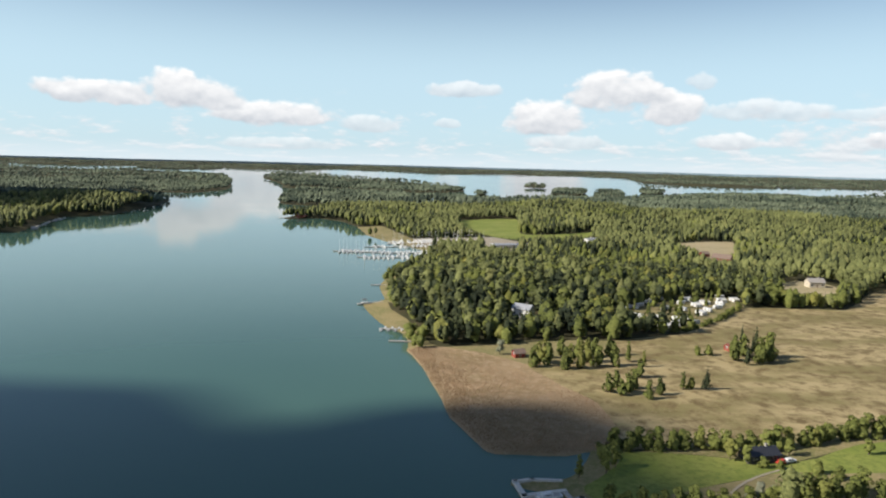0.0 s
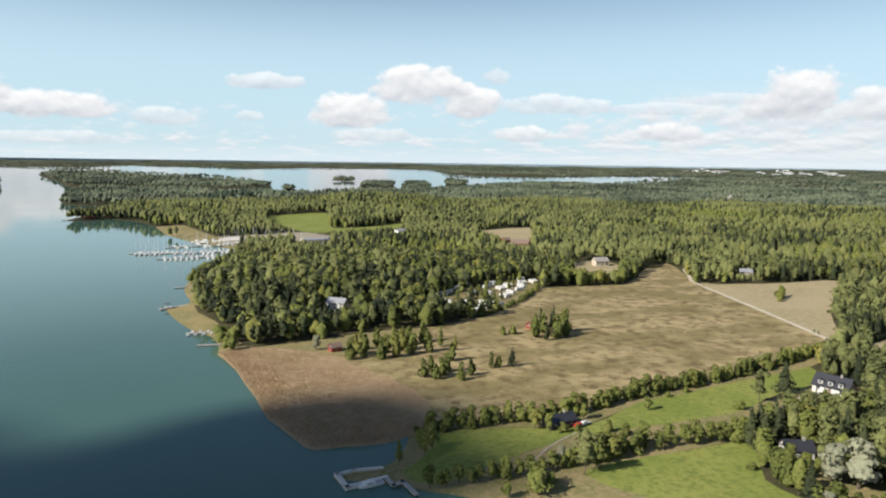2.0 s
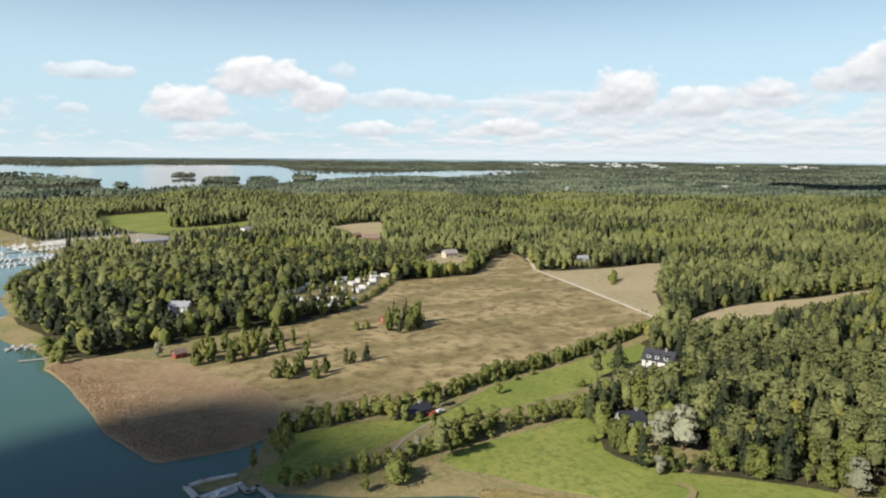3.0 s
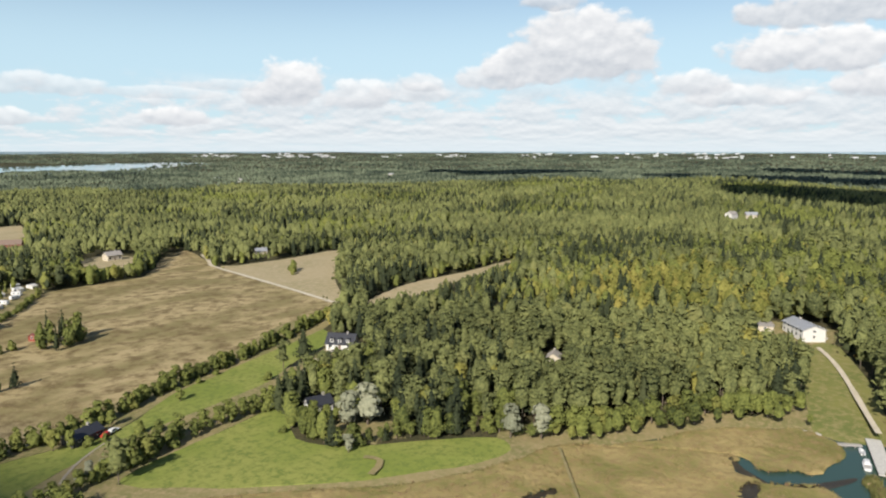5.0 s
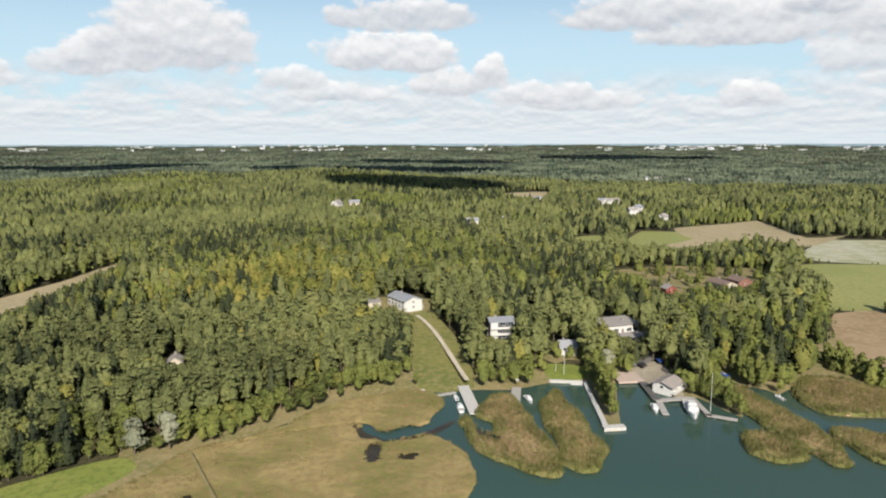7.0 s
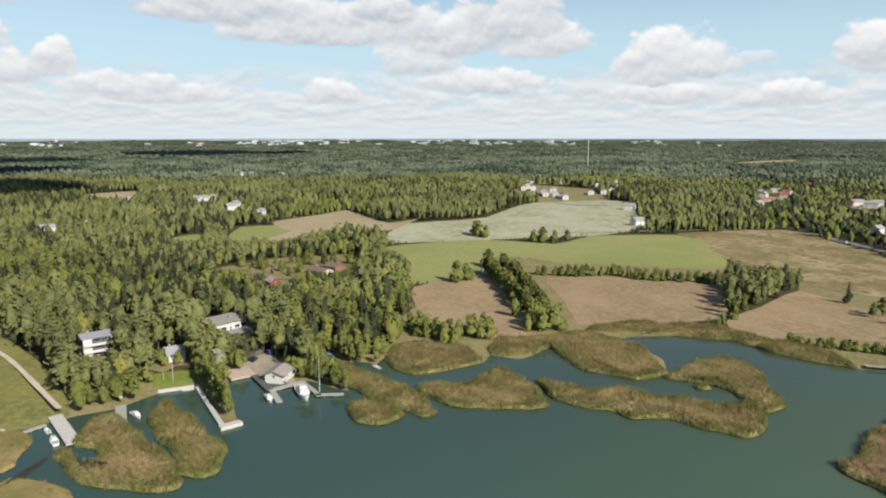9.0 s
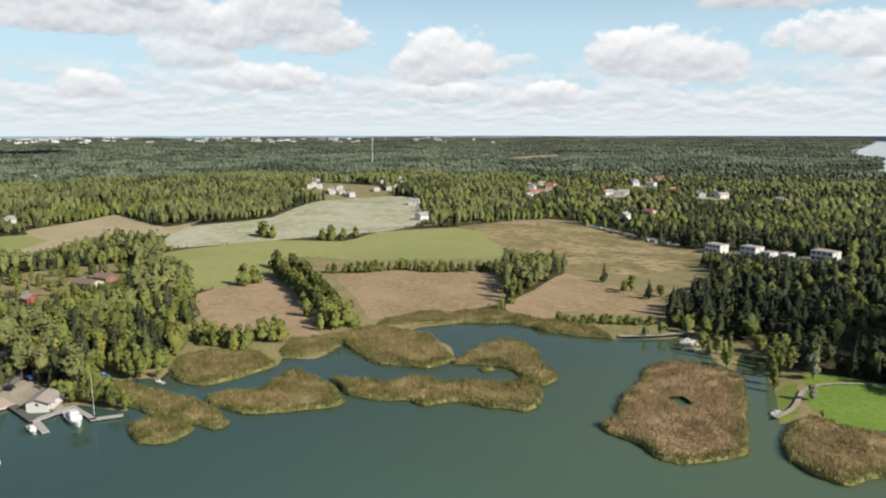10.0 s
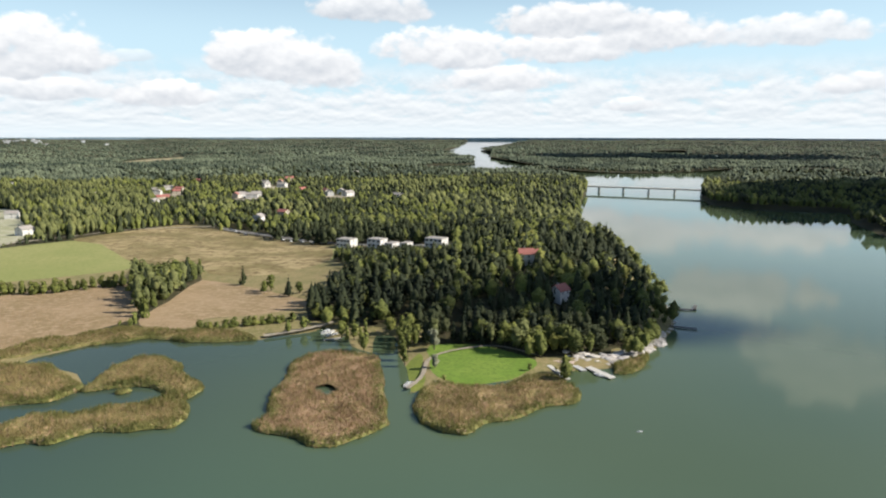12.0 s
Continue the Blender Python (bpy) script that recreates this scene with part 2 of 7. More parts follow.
def plain_material(name, color, rough=0.6, metal=0.0, vary=0.15, scale=1.5, bump=0.1):
    m, t, p = material(name)
    coord = t.nodes.new("ShaderNodeTexCoord")
    n1 = noise_node(t, coord.outputs["Object"], scale, 5.0, 0.6)
    n2 = noise_node(t, coord.outputs["Object"], scale * 9, 3.0, 0.6)
    dark = tuple(c * (1 - vary) for c in color)
    pale = tuple(min(1, c * (1 + 0.6 * vary)) for c in color)
    both = math_node(t, "ADD", math_node(t, "MULTIPLY", n1, 0.65), math_node(t, "MULTIPLY", n2, 0.35))
    link(t, mix_color(t, ramp(t, both, 0.35, 0.65), dark, pale), p.inputs["Base Color"])
    p.inputs["Roughness"].default_value, p.inputs["Metallic"].default_value = rough, metal
    bp = t.nodes.new("ShaderNodeBump")
    bp.inputs["Strength"].default_value, bp.inputs["Distance"].default_value = bump, 0.02
    link(t, n2, bp.inputs["Height"])
    link(t, bp.outputs[0], p.inputs["Normal"])
    return m


def water_material():
    m, t, p = material("brackish_water")
    coord = t.nodes.new("ShaderNodeTexCoord")
    pos = coord.outputs["Object"]
    wide = noise_node(t, pos, 0.006, 3.0, 0.5)
    # the shallow southern water is turbid and olive, the deep sound clearer and bluer
    split = t.nodes.new("ShaderNodeSeparateXYZ")
    link(t, pos, split.inputs[0])
    south = ramp(t, math_node(t, "ADD", split.outputs[1], math_node(t, "MULTIPLY", wide, 160.0)), 60.0, -160.0)
    clear = mix_color(t, wide, (0.044, 0.100, 0.084), (0.070, 0.132, 0.104))
    turbid = mix_color(t, wide, (0.055, 0.090, 0.053), (0.098, 0.124, 0.066))
    # the base colour turns darker towards the east
    east = ramp(t, math_node(t, "ADD", split.outputs[0], math_node(t, "MULTIPLY", wide, 60.0)), 90.0, 240.0)
    dark_east = mix_color(t, wide, (0.018, 0.032, 0.026), (0.030, 0.046, 0.034))
    link(t, mix_color(t, math_node(t, "MULTIPLY", east, 0.6), mix_color(t, south, clear, turbid), dark_east), p.inputs["Base Color"])
    calm = noise_node(t, pos, 0.009, 3.0, 0.55)
    rough = t.nodes.new("ShaderNodeMapRange")
    link(t, calm, rough.inputs[0])
    rough.inputs[1].default_value, rough.inputs[2].default_value, rough.inputs[3].default_value, rough.inputs[4].default_value = 0.4, 0.6, 0.015, 0.06
    link(t, rough.outputs[0], p.inputs["Roughness"])
    p.inputs["IOR"].default_value = 1.333
    p.inputs["Specular IOR Level"].default_value = 0.36
    ripple = noise_node(t, pos, 0.9, 3.0, 0.6)
    swell = noise_node(t, pos, 0.12, 2.0, 0.5)
    bp = t.nodes.new("ShaderNodeBump")
    bp.inputs["Strength"].default_value, bp.inputs["Distance"].default_value = 0.03, 0.2
    link(t, math_node(t, "ADD", ripple, swell), bp.inputs["Height"])
    link(t, bp.outputs[0], p.inputs["Normal"])
    return m


M_WATER = water_material()
M_FOREST = cover_material("forest_floor", (0.050, 0.048, 0.022), (0.078, 0.066, 0.032), (0.034, 0.036, 0.017), 0.05, 0.6)
M_SHORE = cover_material("shore_grass", (0.235, 0.195, 0.090), (0.158, 0.152, 0.058), (0.275, 0.215, 0.115), 0.06, 0.7)
M_MEADOW = cover_material("dry_meadow", (0.36, 0.285, 0.150), (0.195, 0.162, 0.070), (0.138, 0.100, 0.046), 0.028, 0.16, bump=0.5, stretch=(0.75, 1.25, 1))
M_PALE = cover_material("pale_stubble", (0.34, 0.28, 0.165), (0.28, 0.24, 0.13), (0.38, 0.31, 0.20), 0.02, 0.3, stretch=(0.6, 1.2, 1))
M_FALLOW = cover_material("pale_fallow_grass", (0.35, 0.345, 0.235), (0.27, 0.275, 0.150), (0.42, 0.40, 0.30), 0.018, 0.12, stretch=(0.7, 1.2, 1))
M_LAWN = cover_material("mown_grass", (0.165, 0.202, 0.040), (0.230, 0.242, 0.062), (0.130, 0.160, 0.036), 0.03, 0.5, bump=0.15)
M_VIVID = cover_material("watered_grass", (0.125, 0.205, 0.030), (0.160, 0.232, 0.040), (0.105, 0.165, 0.028), 0.05, 0.6, bump=0.15)
M_ROUGH = cover_material("rough_grass", (0.185, 0.180, 0.055), (0.125, 0.142, 0.040), (0.235, 0.205, 0.085), 0.05, 0.4, bump=0.4)
M_CROP = cover_material("green_crop", (0.235, 0.250, 0.085), (0.285, 0.280, 0.110), (0.20, 0.22, 0.07), 0.012, 0.5, bump=0.2)
M_REDREED = cover_material("dry_reed_floor", (0.315, 0.228, 0.135), (0.235, 0.172, 0.090), (0.35, 0.258, 0.160), 0.025, 0.35, bump=0.5)
M_REEDFLOOR = cover_material("reed_floor", (0.30, 0.235, 0.105), (0.205, 0.182, 0.066), (0.35, 0.26, 0.13), 0.09, 1.3, bump=0.9)
M_REEDFLOORGREEN = cover_material("green_reed_floor", (0.155, 0.160, 0.048), (0.215, 0.200, 0.074), (0.12, 0.13, 0.042), 0.11, 1.3, bump=0.9)
M_REEDFLOORRED = cover_material("dry_reed_mat", (0.40, 0.268, 0.168), (0.29, 0.205, 0.112), (0.46, 0.315, 0.205), 0.09, 1.3, bump=0.9)
M_MARSH = cover_material("marsh_reeds", (0.315, 0.245, 0.105), (0.178, 0.166, 0.052), (0.245, 0.178, 0.080), 0.055, 0.45, bump=0.8)
M_DARKPOOL = cover_material("dark_pool", (0.040, 0.032, 0.020), (0.060, 0.048, 0.030), (0.028, 0.024, 0.018), 0.2, 1.5, rough=0.35)
M_TRACK = cover_material("gravel_track", (0.31, 0.265, 0.20), (0.25, 0.215, 0.16), (0.36, 0.32, 0.25), 0.15, 1.5)
M_PALETRACK = cover_material("pale_gravel", (0.50, 0.44, 0.34), (0.42, 0.37, 0.28), (0.56, 0.50, 0.40), 0.15, 1.5)
M_ROAD = cover_material("grey_road", (0.19, 0.18, 0.17), (0.23, 0.22, 0.20), (0.15, 0.145, 0.14), 0.1, 1.0, bump=0.1)
M_PINE = leaf_material("pine_needles", (0.031, 0.040, 0.016), (0.190, 0.202, 0.072), (0.17, 0.15, 0.055), 0.12, 0.62, lift=0.20, upward=0.26)
M_SPRUCE = leaf_material("spruce_needles", (0.012, 0.018, 0.010), (0.066, 0.077, 0.031), (0.11, 0.115, 0.045), 0.05, 0.5, lift=0.05, upward=0.26)
M_LEAF = leaf_material("broad_leaves", (0.035, 0.046, 0.014), (0.198, 0.216, 0.054), (0.22, 0.18, 0.05), 0.15, 0.55, lift=0.16, upward=0.28)
M_BIRCH = leaf_material("birch_leaves", (0.085, 0.095, 0.020), (0.320, 0.292, 0.076), (0.28, 0.20, 0.05), 0.18, 0.45, lift=0.12, upward=0.28)
# a bluish needle colour that carries the haze of distance
M_HAZYWOOD = leaf_material("hazy_far_needles", (0.024, 0.036, 0.026), (0.165, 0.192, 0.122), (0.15, 0.17, 0.10), 0.05, 0.3, stand=0.75, stand_size=0.012, lift=0.10, upward=0.34)
M_WILLOW = leaf_material("willow_leaves", (0.16, 0.17, 0.11), (0.36, 0.36, 0.25), (0.30, 0.31, 0.2), 0.15)
M_AUTUMN = leaf_material("autumn_leaves", (0.22, 0.13, 0.02), (0.30, 0.20, 0.03), (0.30, 0.10, 0.03), 0.25)
M_REED = leaf_material("reed_blades", (0.205, 0.172, 0.066), (0.41, 0.315, 0.150), (0.37, 0.24, 0.13), 0.4, 0.3, 0.9, 0.07, upward=0.6)
M_REEDGREEN = leaf_material("green_reed_blades", (0.130, 0.136, 0.042), (0.255, 0.240, 0.084), (0.22, 0.175, 0.07), 0.4, 0.3, 0.6, 0.09, upward=0.6)
M_REEDRED = leaf_material("dry_reed_blades", (0.28, 0.188, 0.108), (0.52, 0.355, 0.228), (0.33, 0.25, 0.13), 0.4, 0.3, 0.8, 0.08, upward=0.6)
M_BARK = plain_material("bark", (0.13, 0.10, 0.075), 0.9, vary=0.35, scale=3)
M_CLOUD = plain_material("cloud_vapour", (0.85, 0.86, 0.88), 1.0, vary=0.05, scale=0.01)
# woods tinted blue-grey: the haze is part of this base colour
M_HAZYRIDGE = cover_material("hazy_distant_woods", (0.20, 0.275, 0.33), (0.24, 0.32, 0.375), (0.17, 0.24, 0.29), 0.004, 0.02, bump=0.0)

# ---------------------------------------------------------------- the plan, in metres
RIM = 4850.0


def arc(r, a, b, n=24):
    """Points on a circle, bearings in degrees from +x anticlockwise."""
    return [(r * math.cos(radians(a + (b - a) * k / n)), r * math.sin(radians(a + (b - a) * k / n))) for k in range(n + 1)]


NORTH_COAST = [
    (-240, 1150), (-244, 1045), (-198, 1072), (-157, 1032), (-120, 950), (-96, 849), (-61, 771), (-38, 739), (-15, 691), (-21, 633),
    (-31, 602), (-43, 544), (-46, 493), (-38, 448), (-50, 431), (-43, 402), (-30, 369), (-19, 353), (-16, 323), (-8, 297), (-2, 267),
    (4, 237), (12, 214), (18, 207), (39, 207), (48, 210), (43, 200), (36, 191), (24, 190), (20, 186), (36, 178), (50, 168), (75, 155),
]
HOUSE_COAST = [
    (105, 138), (140, 105), (165, 91), (182, 86), (195, 74), (213, 61), (225, 52), (241, 31), (237, 19), (241, 9), (243, -6), (246, -13),
    (252, -22), (253, -35), (209, -37), (212, -41), (231, -43), (256, -46), (259, -49), (261, -56), (256, -57), (243, -61), (239, -67),
    (240, -72), (223, -82), (231, -84), (252, -86), (267, -89),
]
MARSH_COAST = [
    (255, -91), (250, -100), (245, -102), (252, -109), (237, -107), (227, -111), (226, -125), (228, -142), (235, -149), (226, -157),
    (228, -166), (232, -177), (220, -174), (206, -172), (194, -177), (183, -186), (185, -198), (198, -209), (213, -212), (227, -211),
    (230, -220), (222, -238), (213, -252), (202, -257), (184, -257), (168, -261), (155, -269), (150, -276), (138, -286), (134, -297),
    (124, -277), (118, -287), (111, -272), (99, -266), (94, -254), (106, -289), (97, -291), (86, -266), (77, -250), (67, -227),
]
SOUTH_COAST = [
    (63, -232), (44, -243), (26, -256), (15, -251), (17, -264), (6, -271), (-4, -277), (-11, -286), (-19, -312), (-26, -340), (-26, -377),
    (-15, -436), (5, -521), (35, -629), (58, -749), (74, -967), (80, -1138), (92, -1272), (140, -1470), (243, -1776), (347, -1718),
    (442, -1637), (501, -1644), (569, -1787), (577, -1942), (499, -2036), (541, -2294), (700, -2680), (860, -3050), (900, -3300),
]
BAY_COAST = [
    (-2500, 3400), (-2223, 3492), (-1946, 3605), (-1606, 3762), (-1226, 3857), (-833, 3868), (-642, 4196), (-230, 4069), (364, 4129),
    (996, 4000), (938, 3332), (1169, 3160), (1395, 3097), (1727, 3160), (1935, 3127), (2150, 2900), (1700, 2600), (1333, 2399),
    (1110, 2257), (957, 2326), (716, 2163), (481, 1919), (329, 1933), (240, 1736), (82, 1664), (-38, 1609), (-115, 1595), (-190, 1330),
]
WEST_LAND = [
    (-490, 763), (-494, 823), (-538, 976), (-499, 1045), (-537, 1330), (-585, 1473), (-702, 1582), (-787, 1735), (-634, 1709), (-612, 1958),
    (-751, 2441), (-981, 3081), (-1261, 3194), (-1534, 3226), (-1742, 3132), (-2037, 3199), (-2700, 2600), (-2300, 1500), (-1100, 800), (-700, 650),
]
LONG_ISLAND = [
    (-781, 2975), (-562, 2382), (-487, 2121), (-396, 2141), (-296, 2165), (-146, 2032), (-32, 2062), (45, 2175), (55, 2377), (-113, 2806),
    (-345, 3063), (-631, 3408), (-815, 3488),
]
HEADLAND = [(-339, 1424), (-277, 1375), (-188, 1378), (-116, 1618), (-112, 1800), (-216, 1925), (-354, 1911), (-405, 1785)]
ISLETS = [
    [(283, 2593), (349, 2540), (387, 2696), (353, 2823)],
    [(326, 2181), (368, 2070), (445, 2204), (481, 2482), (401, 2483)],
    [(428, 2037), (454, 1934), (527, 2051), (574, 2372), (510, 2341)],
    [(639, 2329), (648, 2230), (743, 2375), (824, 2728), (762, 2700)],
    [(79, 2022), (95, 1936), (120, 2042), (106, 2172)],
    [(-1574, 3584), (-1368, 3537), (-1201, 3635), (-1299, 3933), (-1514, 4000), (-1656, 3808)],
]
SOUTH_LAND = [
    (760, -3300), (623, -2922), (540, -2520), (338, -2086), (202, -1789), (99, -1718), (8, -1722), (-91, -1798), (-208, -1882), (-330, -1841),
    (-420, -1960), (-526, -1783), (-700, -1900), (-1500, -1600), (-3200, -1200),
]
BRIDGE_ISLAND = [
    (-90, -1082), (-97, -989), (-144, -937), (-193, -925), (-242, -927), (-225, -840), (-222, -756), (-230, -702), (-330, -640), (-620, -900),
    (-700, -1500), (-490, -1657), (-428, -1696), (-346, -1734), (-205, -1738), (-121, -1428),
]
INLETS = [
    [(-9, -3082), (-151, -3001), (-161, -3227), (-20, -3261)],
    [(-206, -2857), (-309, -2877), (-300, -3050), (-200, -3020)],
]

REED_BEDS = {
    "north": [(182, 88), (195, 74), (213, 61), (225, 52), (241, 31), (235, 19), (223, 17), (210, 20), (199, 28), (198, 35), (208, 42)],
    "marsh": [(182, 88), (208, 44), (197, 39), (195, 31), (201, 20), (195, 10), (188, 6), (177, 3), (160, 5), (140, 36), (118, 62), (98, 92), (84, 126), (92, 150), (106, 141), (140, 106), (166, 93)],
    "c": [(209, 11), (215, 8), (205, 4), (202, -2), (210, -1), (218, 5), (236, 0), (239, -5), (230, -9), (217, -12), (199, -17), (186, -21), (177, -19), (176, -13), (182, -3), (190, 3), (196, 6)],
    "d": [(231, -17), (242, -23), (228, -27), (212, -31), (195, -34), (180, -31), (177, -26), (184, -21), (200, -19), (216, -16)],
    "e": [(255, -87), (247, -92), (233, -96), (219, -101), (207, -104), (190, -102), (189, -95), (201, -91), (215, -86), (231, -84)],
    "e2": [(208, -76), (212, -83), (204, -90), (193, -90), (188, -81), (195, -76)],
    "f": [(200, -148), (190, -156), (183, -161), (182, -171), (175, -173), (163, -179), (159, -186), (151, -192), (147, -202), (136, -194), (131, -185), (130, -176), (139, -170), (150, -166), (156, -156), (165, -154), (173, -147), (181, -144), (191, -145)],
    "g": [(215, -107), (215, -115), (209, -123), (216, -134), (218, -143), (204, -145), (189, -143), (178, -137), (178, -132), (182, -123), (189, -112), (197, -108), (206, -105)],
    "h": [(182, -193), (189, -218), (188, -231), (179, -235), (167, -229), (154, -218), (141, -210), (140, -200), (145, -198), (153, -201), (167, -204), (175, -197)],
    "j": [(106, -192), (106, -185), (98, -181), (89, -180), (80, -177), (75, -178), (70, -187), (65, -197), (76, -222), (87, -250), (96, -261), (111, -261), (122, -254), (124, -245), (118, -226), (114, -209)],
    "k": [(62, -214), (63, -225), (63, -235), (57, -238), (41, -240), (26, -256), (21, -257), (15, -251), (9, -246), (10, -232), (20, -224), (29, -213), (36, -203), (40, -197), (48, -198), (56, -203)],
    "islet": [(163, -197), (165, -195.5), (167.5, -196), (168, -198), (166, -199.5), (163.5, -199)],
    "rock": [(-1, -278), (-8, -286), (-15, -296), (-13, -280), (-8, -269), (-2, -268)],
    "bay_top": [(246, -205), (222, -238), (203, -256), (184, -257), (168, -261), (155, -269), (172, -277), (194, -270), (219, -270), (237, -254), (249, -233)],
    "bay_left": [(235, -149), (228, -166), (232, -177), (206, -172), (194, -177), (183, -186), (185, -198), (213, -212), (227, -211), (246, -205), (246, -189), (253, -163)],
    "bay_small": [(252, -109), (237, -107), (227, -111), (226, -125), (228, -142), (251, -144), (264, -129), (264, -118)],
}
POND = [(102, -219.5), (98.5, -224), (92.5, -219.5), (93.5, -213), (97.5, -213.5)]
CHANNELS = [[(203, 22), (206, 26), (201, 33), (206, 40), (202, 41), (196, 33), (199, 24)]]
# dark opaque sheets added in place of the pools and creeks between the reeds
DARK_POOLS = [
    [(208, 44.4), (203, 43), (197.5, 38), (193, 31), (194.2, 30.4), (198.6, 36.4), (204, 41.8)], [(193.3, 30.2), (196, 24), (199, 19), (209, 13.8), (209.6, 14.8), (200, 20), (197, 25), (194.6, 30.3)],
    [(190.0, 36.1), (192.2, 32.8), (187, 31.2), (184.0, 31.0), (179.2, 32.3), (181.1, 35.1)], [(210.8, 6.7), (204.4, 3.2), (198.6, -3.0), (196.0, -2.2), (199.2, 3.9)],
    [(147.8, 81.0), (153, 78.6), (157.3, 75.0), (155.0, 72.8), (150, 76), (146.0, 78.7)], [(184.9, 26.4), (186.2, 23), (185.7, 20.0), (182.0, 20.9), (182.5, 24)],
]
FIELDS = {
    "reed_meadow": (M_REDREED, [(-16, 323), (-8, 297), (-2, 267), (4, 237), (12, 214), (18, 207), (39, 207), (48, 210), (57, 215), (60, 225), (59, 253), (50, 271), (37, 302), (18, 320), (-1, 328)]),
    "meadow": (M_MEADOW, [(86, 347), (126, 365), (161, 403), (193, 443), (236, 446), (263, 448), (323, 518), (352, 531), (320, 450), (312, 432), (274, 272), (230, 265), (184, 246), (143, 236), (89, 212), (62, 211), (57, 215), (60, 225), (59, 253), (50, 271), (37, 302), (57, 313), (85, 335)]),
    "far_meadow": (M_PALE, [(314, 434), (277, 274), (330, 331), (424, 419), (376, 422), (327, 430)]),
    "forest_field": (M_PALE, [(280, 259), (296, 248), (325, 242), (336, 246), (370, 244), (443, 252), (435, 257), (384, 260), (342, 270), (312, 268)]),
    "garden_lawn": (M_LAWN, [(41, 184), (54, 200), (58, 209), (79, 208), (106, 203), (138, 219), (169, 226), (231, 239), (217, 221), (184, 210), (163, 201), (125, 197), (103, 197), (83, 189), (70, 184), (55, 176), (43, 177)]),
    "shore_lawn": (M_LAWN, [(89, 170), (103, 175), (128, 177), (146, 179), (150, 174), (137, 153), (142, 138), (163, 118), (175, 104), (170, 97), (161, 98), (146, 107), (131, 119), (105, 146)]),
    "slope_lawn": (M_ROUGH, [(324, 41), (330, 31), (280, 13), (243, 7), (238, 25), (267, 34)]),
    "house_lawn": (M_LAWN, [(269, -20), (269, -35), (257, -36), (254, -22)]),
    "park_field": (M_LAWN, [(28, 1093), (114, 1110), (98, 908), (125, 893), (199, 935), (169, 857), (77, 834), (52, 874), (22, 992)]),
    "barn_field": (M_PALE, [(276, 833), (352, 854), (312, 748), (261, 661), (272, 760)]),
    "farm_field": (M_PALE, [(267, 551), (297, 566), (306, 534), (275, 494), (254, 509)]),
    "crop_field": (M_CROP, [(512, -212), (520, -250), (515, -312), (467, -351), (490, -407), (462, -480), (422, -472), (327, -399), (343, -361), (398, -300), (436, -275), (381, -224), (374, -175), (442, -206)]),
    "stubble_field": (M_FALLOW, [(582, -246), (643, -296), (647, -390), (765, -531), (725, -657), (511, -482), (490, -407), (506, -354), (531, -235)]),
    "stubble_field_west": (M_PALE, [(617, -112), (700, -179), (793, -279), (656, -277), (680, -326), (643, -296), (599, -253), (634, -223), (575, -147)]),
    "reed_field_west": (M_REDREED, [(366, -173), (378, -222), (357, -227), (262, -182), (244, -175), (253, -163), (270, -155), (310, -151)]),
    "reed_field_mid": (M_REDREED, [(354, -261), (337, -302), (318, -335), (292, -350), (247, -303), (232, -281), (236, -252), (246, -231), (255, -210), (297, -234)]),
    "reed_field_east": (M_REDREED, [(230, -284), (238, -316), (255, -371), (209, -358), (165, -337), (159, -324), (175, -305), (197, -291), (193, -264), (214, -267)]),
    "green_patch": (M_CROP, [(220, -406), (252, -475), (227, -503), (201, -447)]),
    "dry_field": (M_MEADOW, [(466, -488), (438, -601), (373, -573), (241, -508), (223, -496), (202, -445), (210, -407), (234, -386), (263, -390), (291, -419), (326, -401), (422, -472)]),
    "south_lawn": (M_VIVID, [(77, -280), (53, -284), (29, -273), (28, -263), (36, -250), (49, -239), (63, -243), (69, -256)]),
    "canal_lawn": (M_LAWN, [(70, -229), (79, -253), (78, -268), (74, -262), (64, -231)]),
    "far_field_south": (M_PALE, [(1404, -1533), (1582, -1905), (1587, -2173), (1431, -1963), (1347, -1505)]),
    "far_field_east": (M_PALE, [(1085, -1), (1165, -72), (1037, -61), (1020, -21)]),
    "east_field": (M_CROP, [(634, -67), (651, -97), (605, -86), (601, -66)]),
    "east_field_mid": (M_CROP, [(626, -112), (685, -136), (681, -174), (638, -173), (582, -121), (588, -106)]),
    "east_field_far": (M_PALE, [(712, -171), (759, -234), (786, -279), (729, -257), (662, -206), (638, -173)]),
    "village_yard": (M_TRACK, [(700, -884), (705, -909), (692, -923), (670, -915), (649, -894), (649, -871), (657, -852), (681, -866)]),
    "village_square": (M_TRACK, [(557, -869), (554, -891), (542, -907), (522, -894), (503, -876), (509, -855), (518, -836), (539, -852)]),
    "village_yard_east": (M_TRACK, [(630, -1066), (626, -1090), (609, -1106), (586, -1096), (567, -1077), (576, -1054), (591, -1034), (613, -1048)]),
    "village_yard_south": (M_TRACK, [(441, -917), (428, -935), (415, -953), (397, -938), (380, -921), (391, -902), (405, -887), (424, -899)]),
    "gardens": (M_SHORE, [(469, -76), (498, -123), (492, -185), (454, -172), (431, -138), (418, -111), (453, -87)]),
}
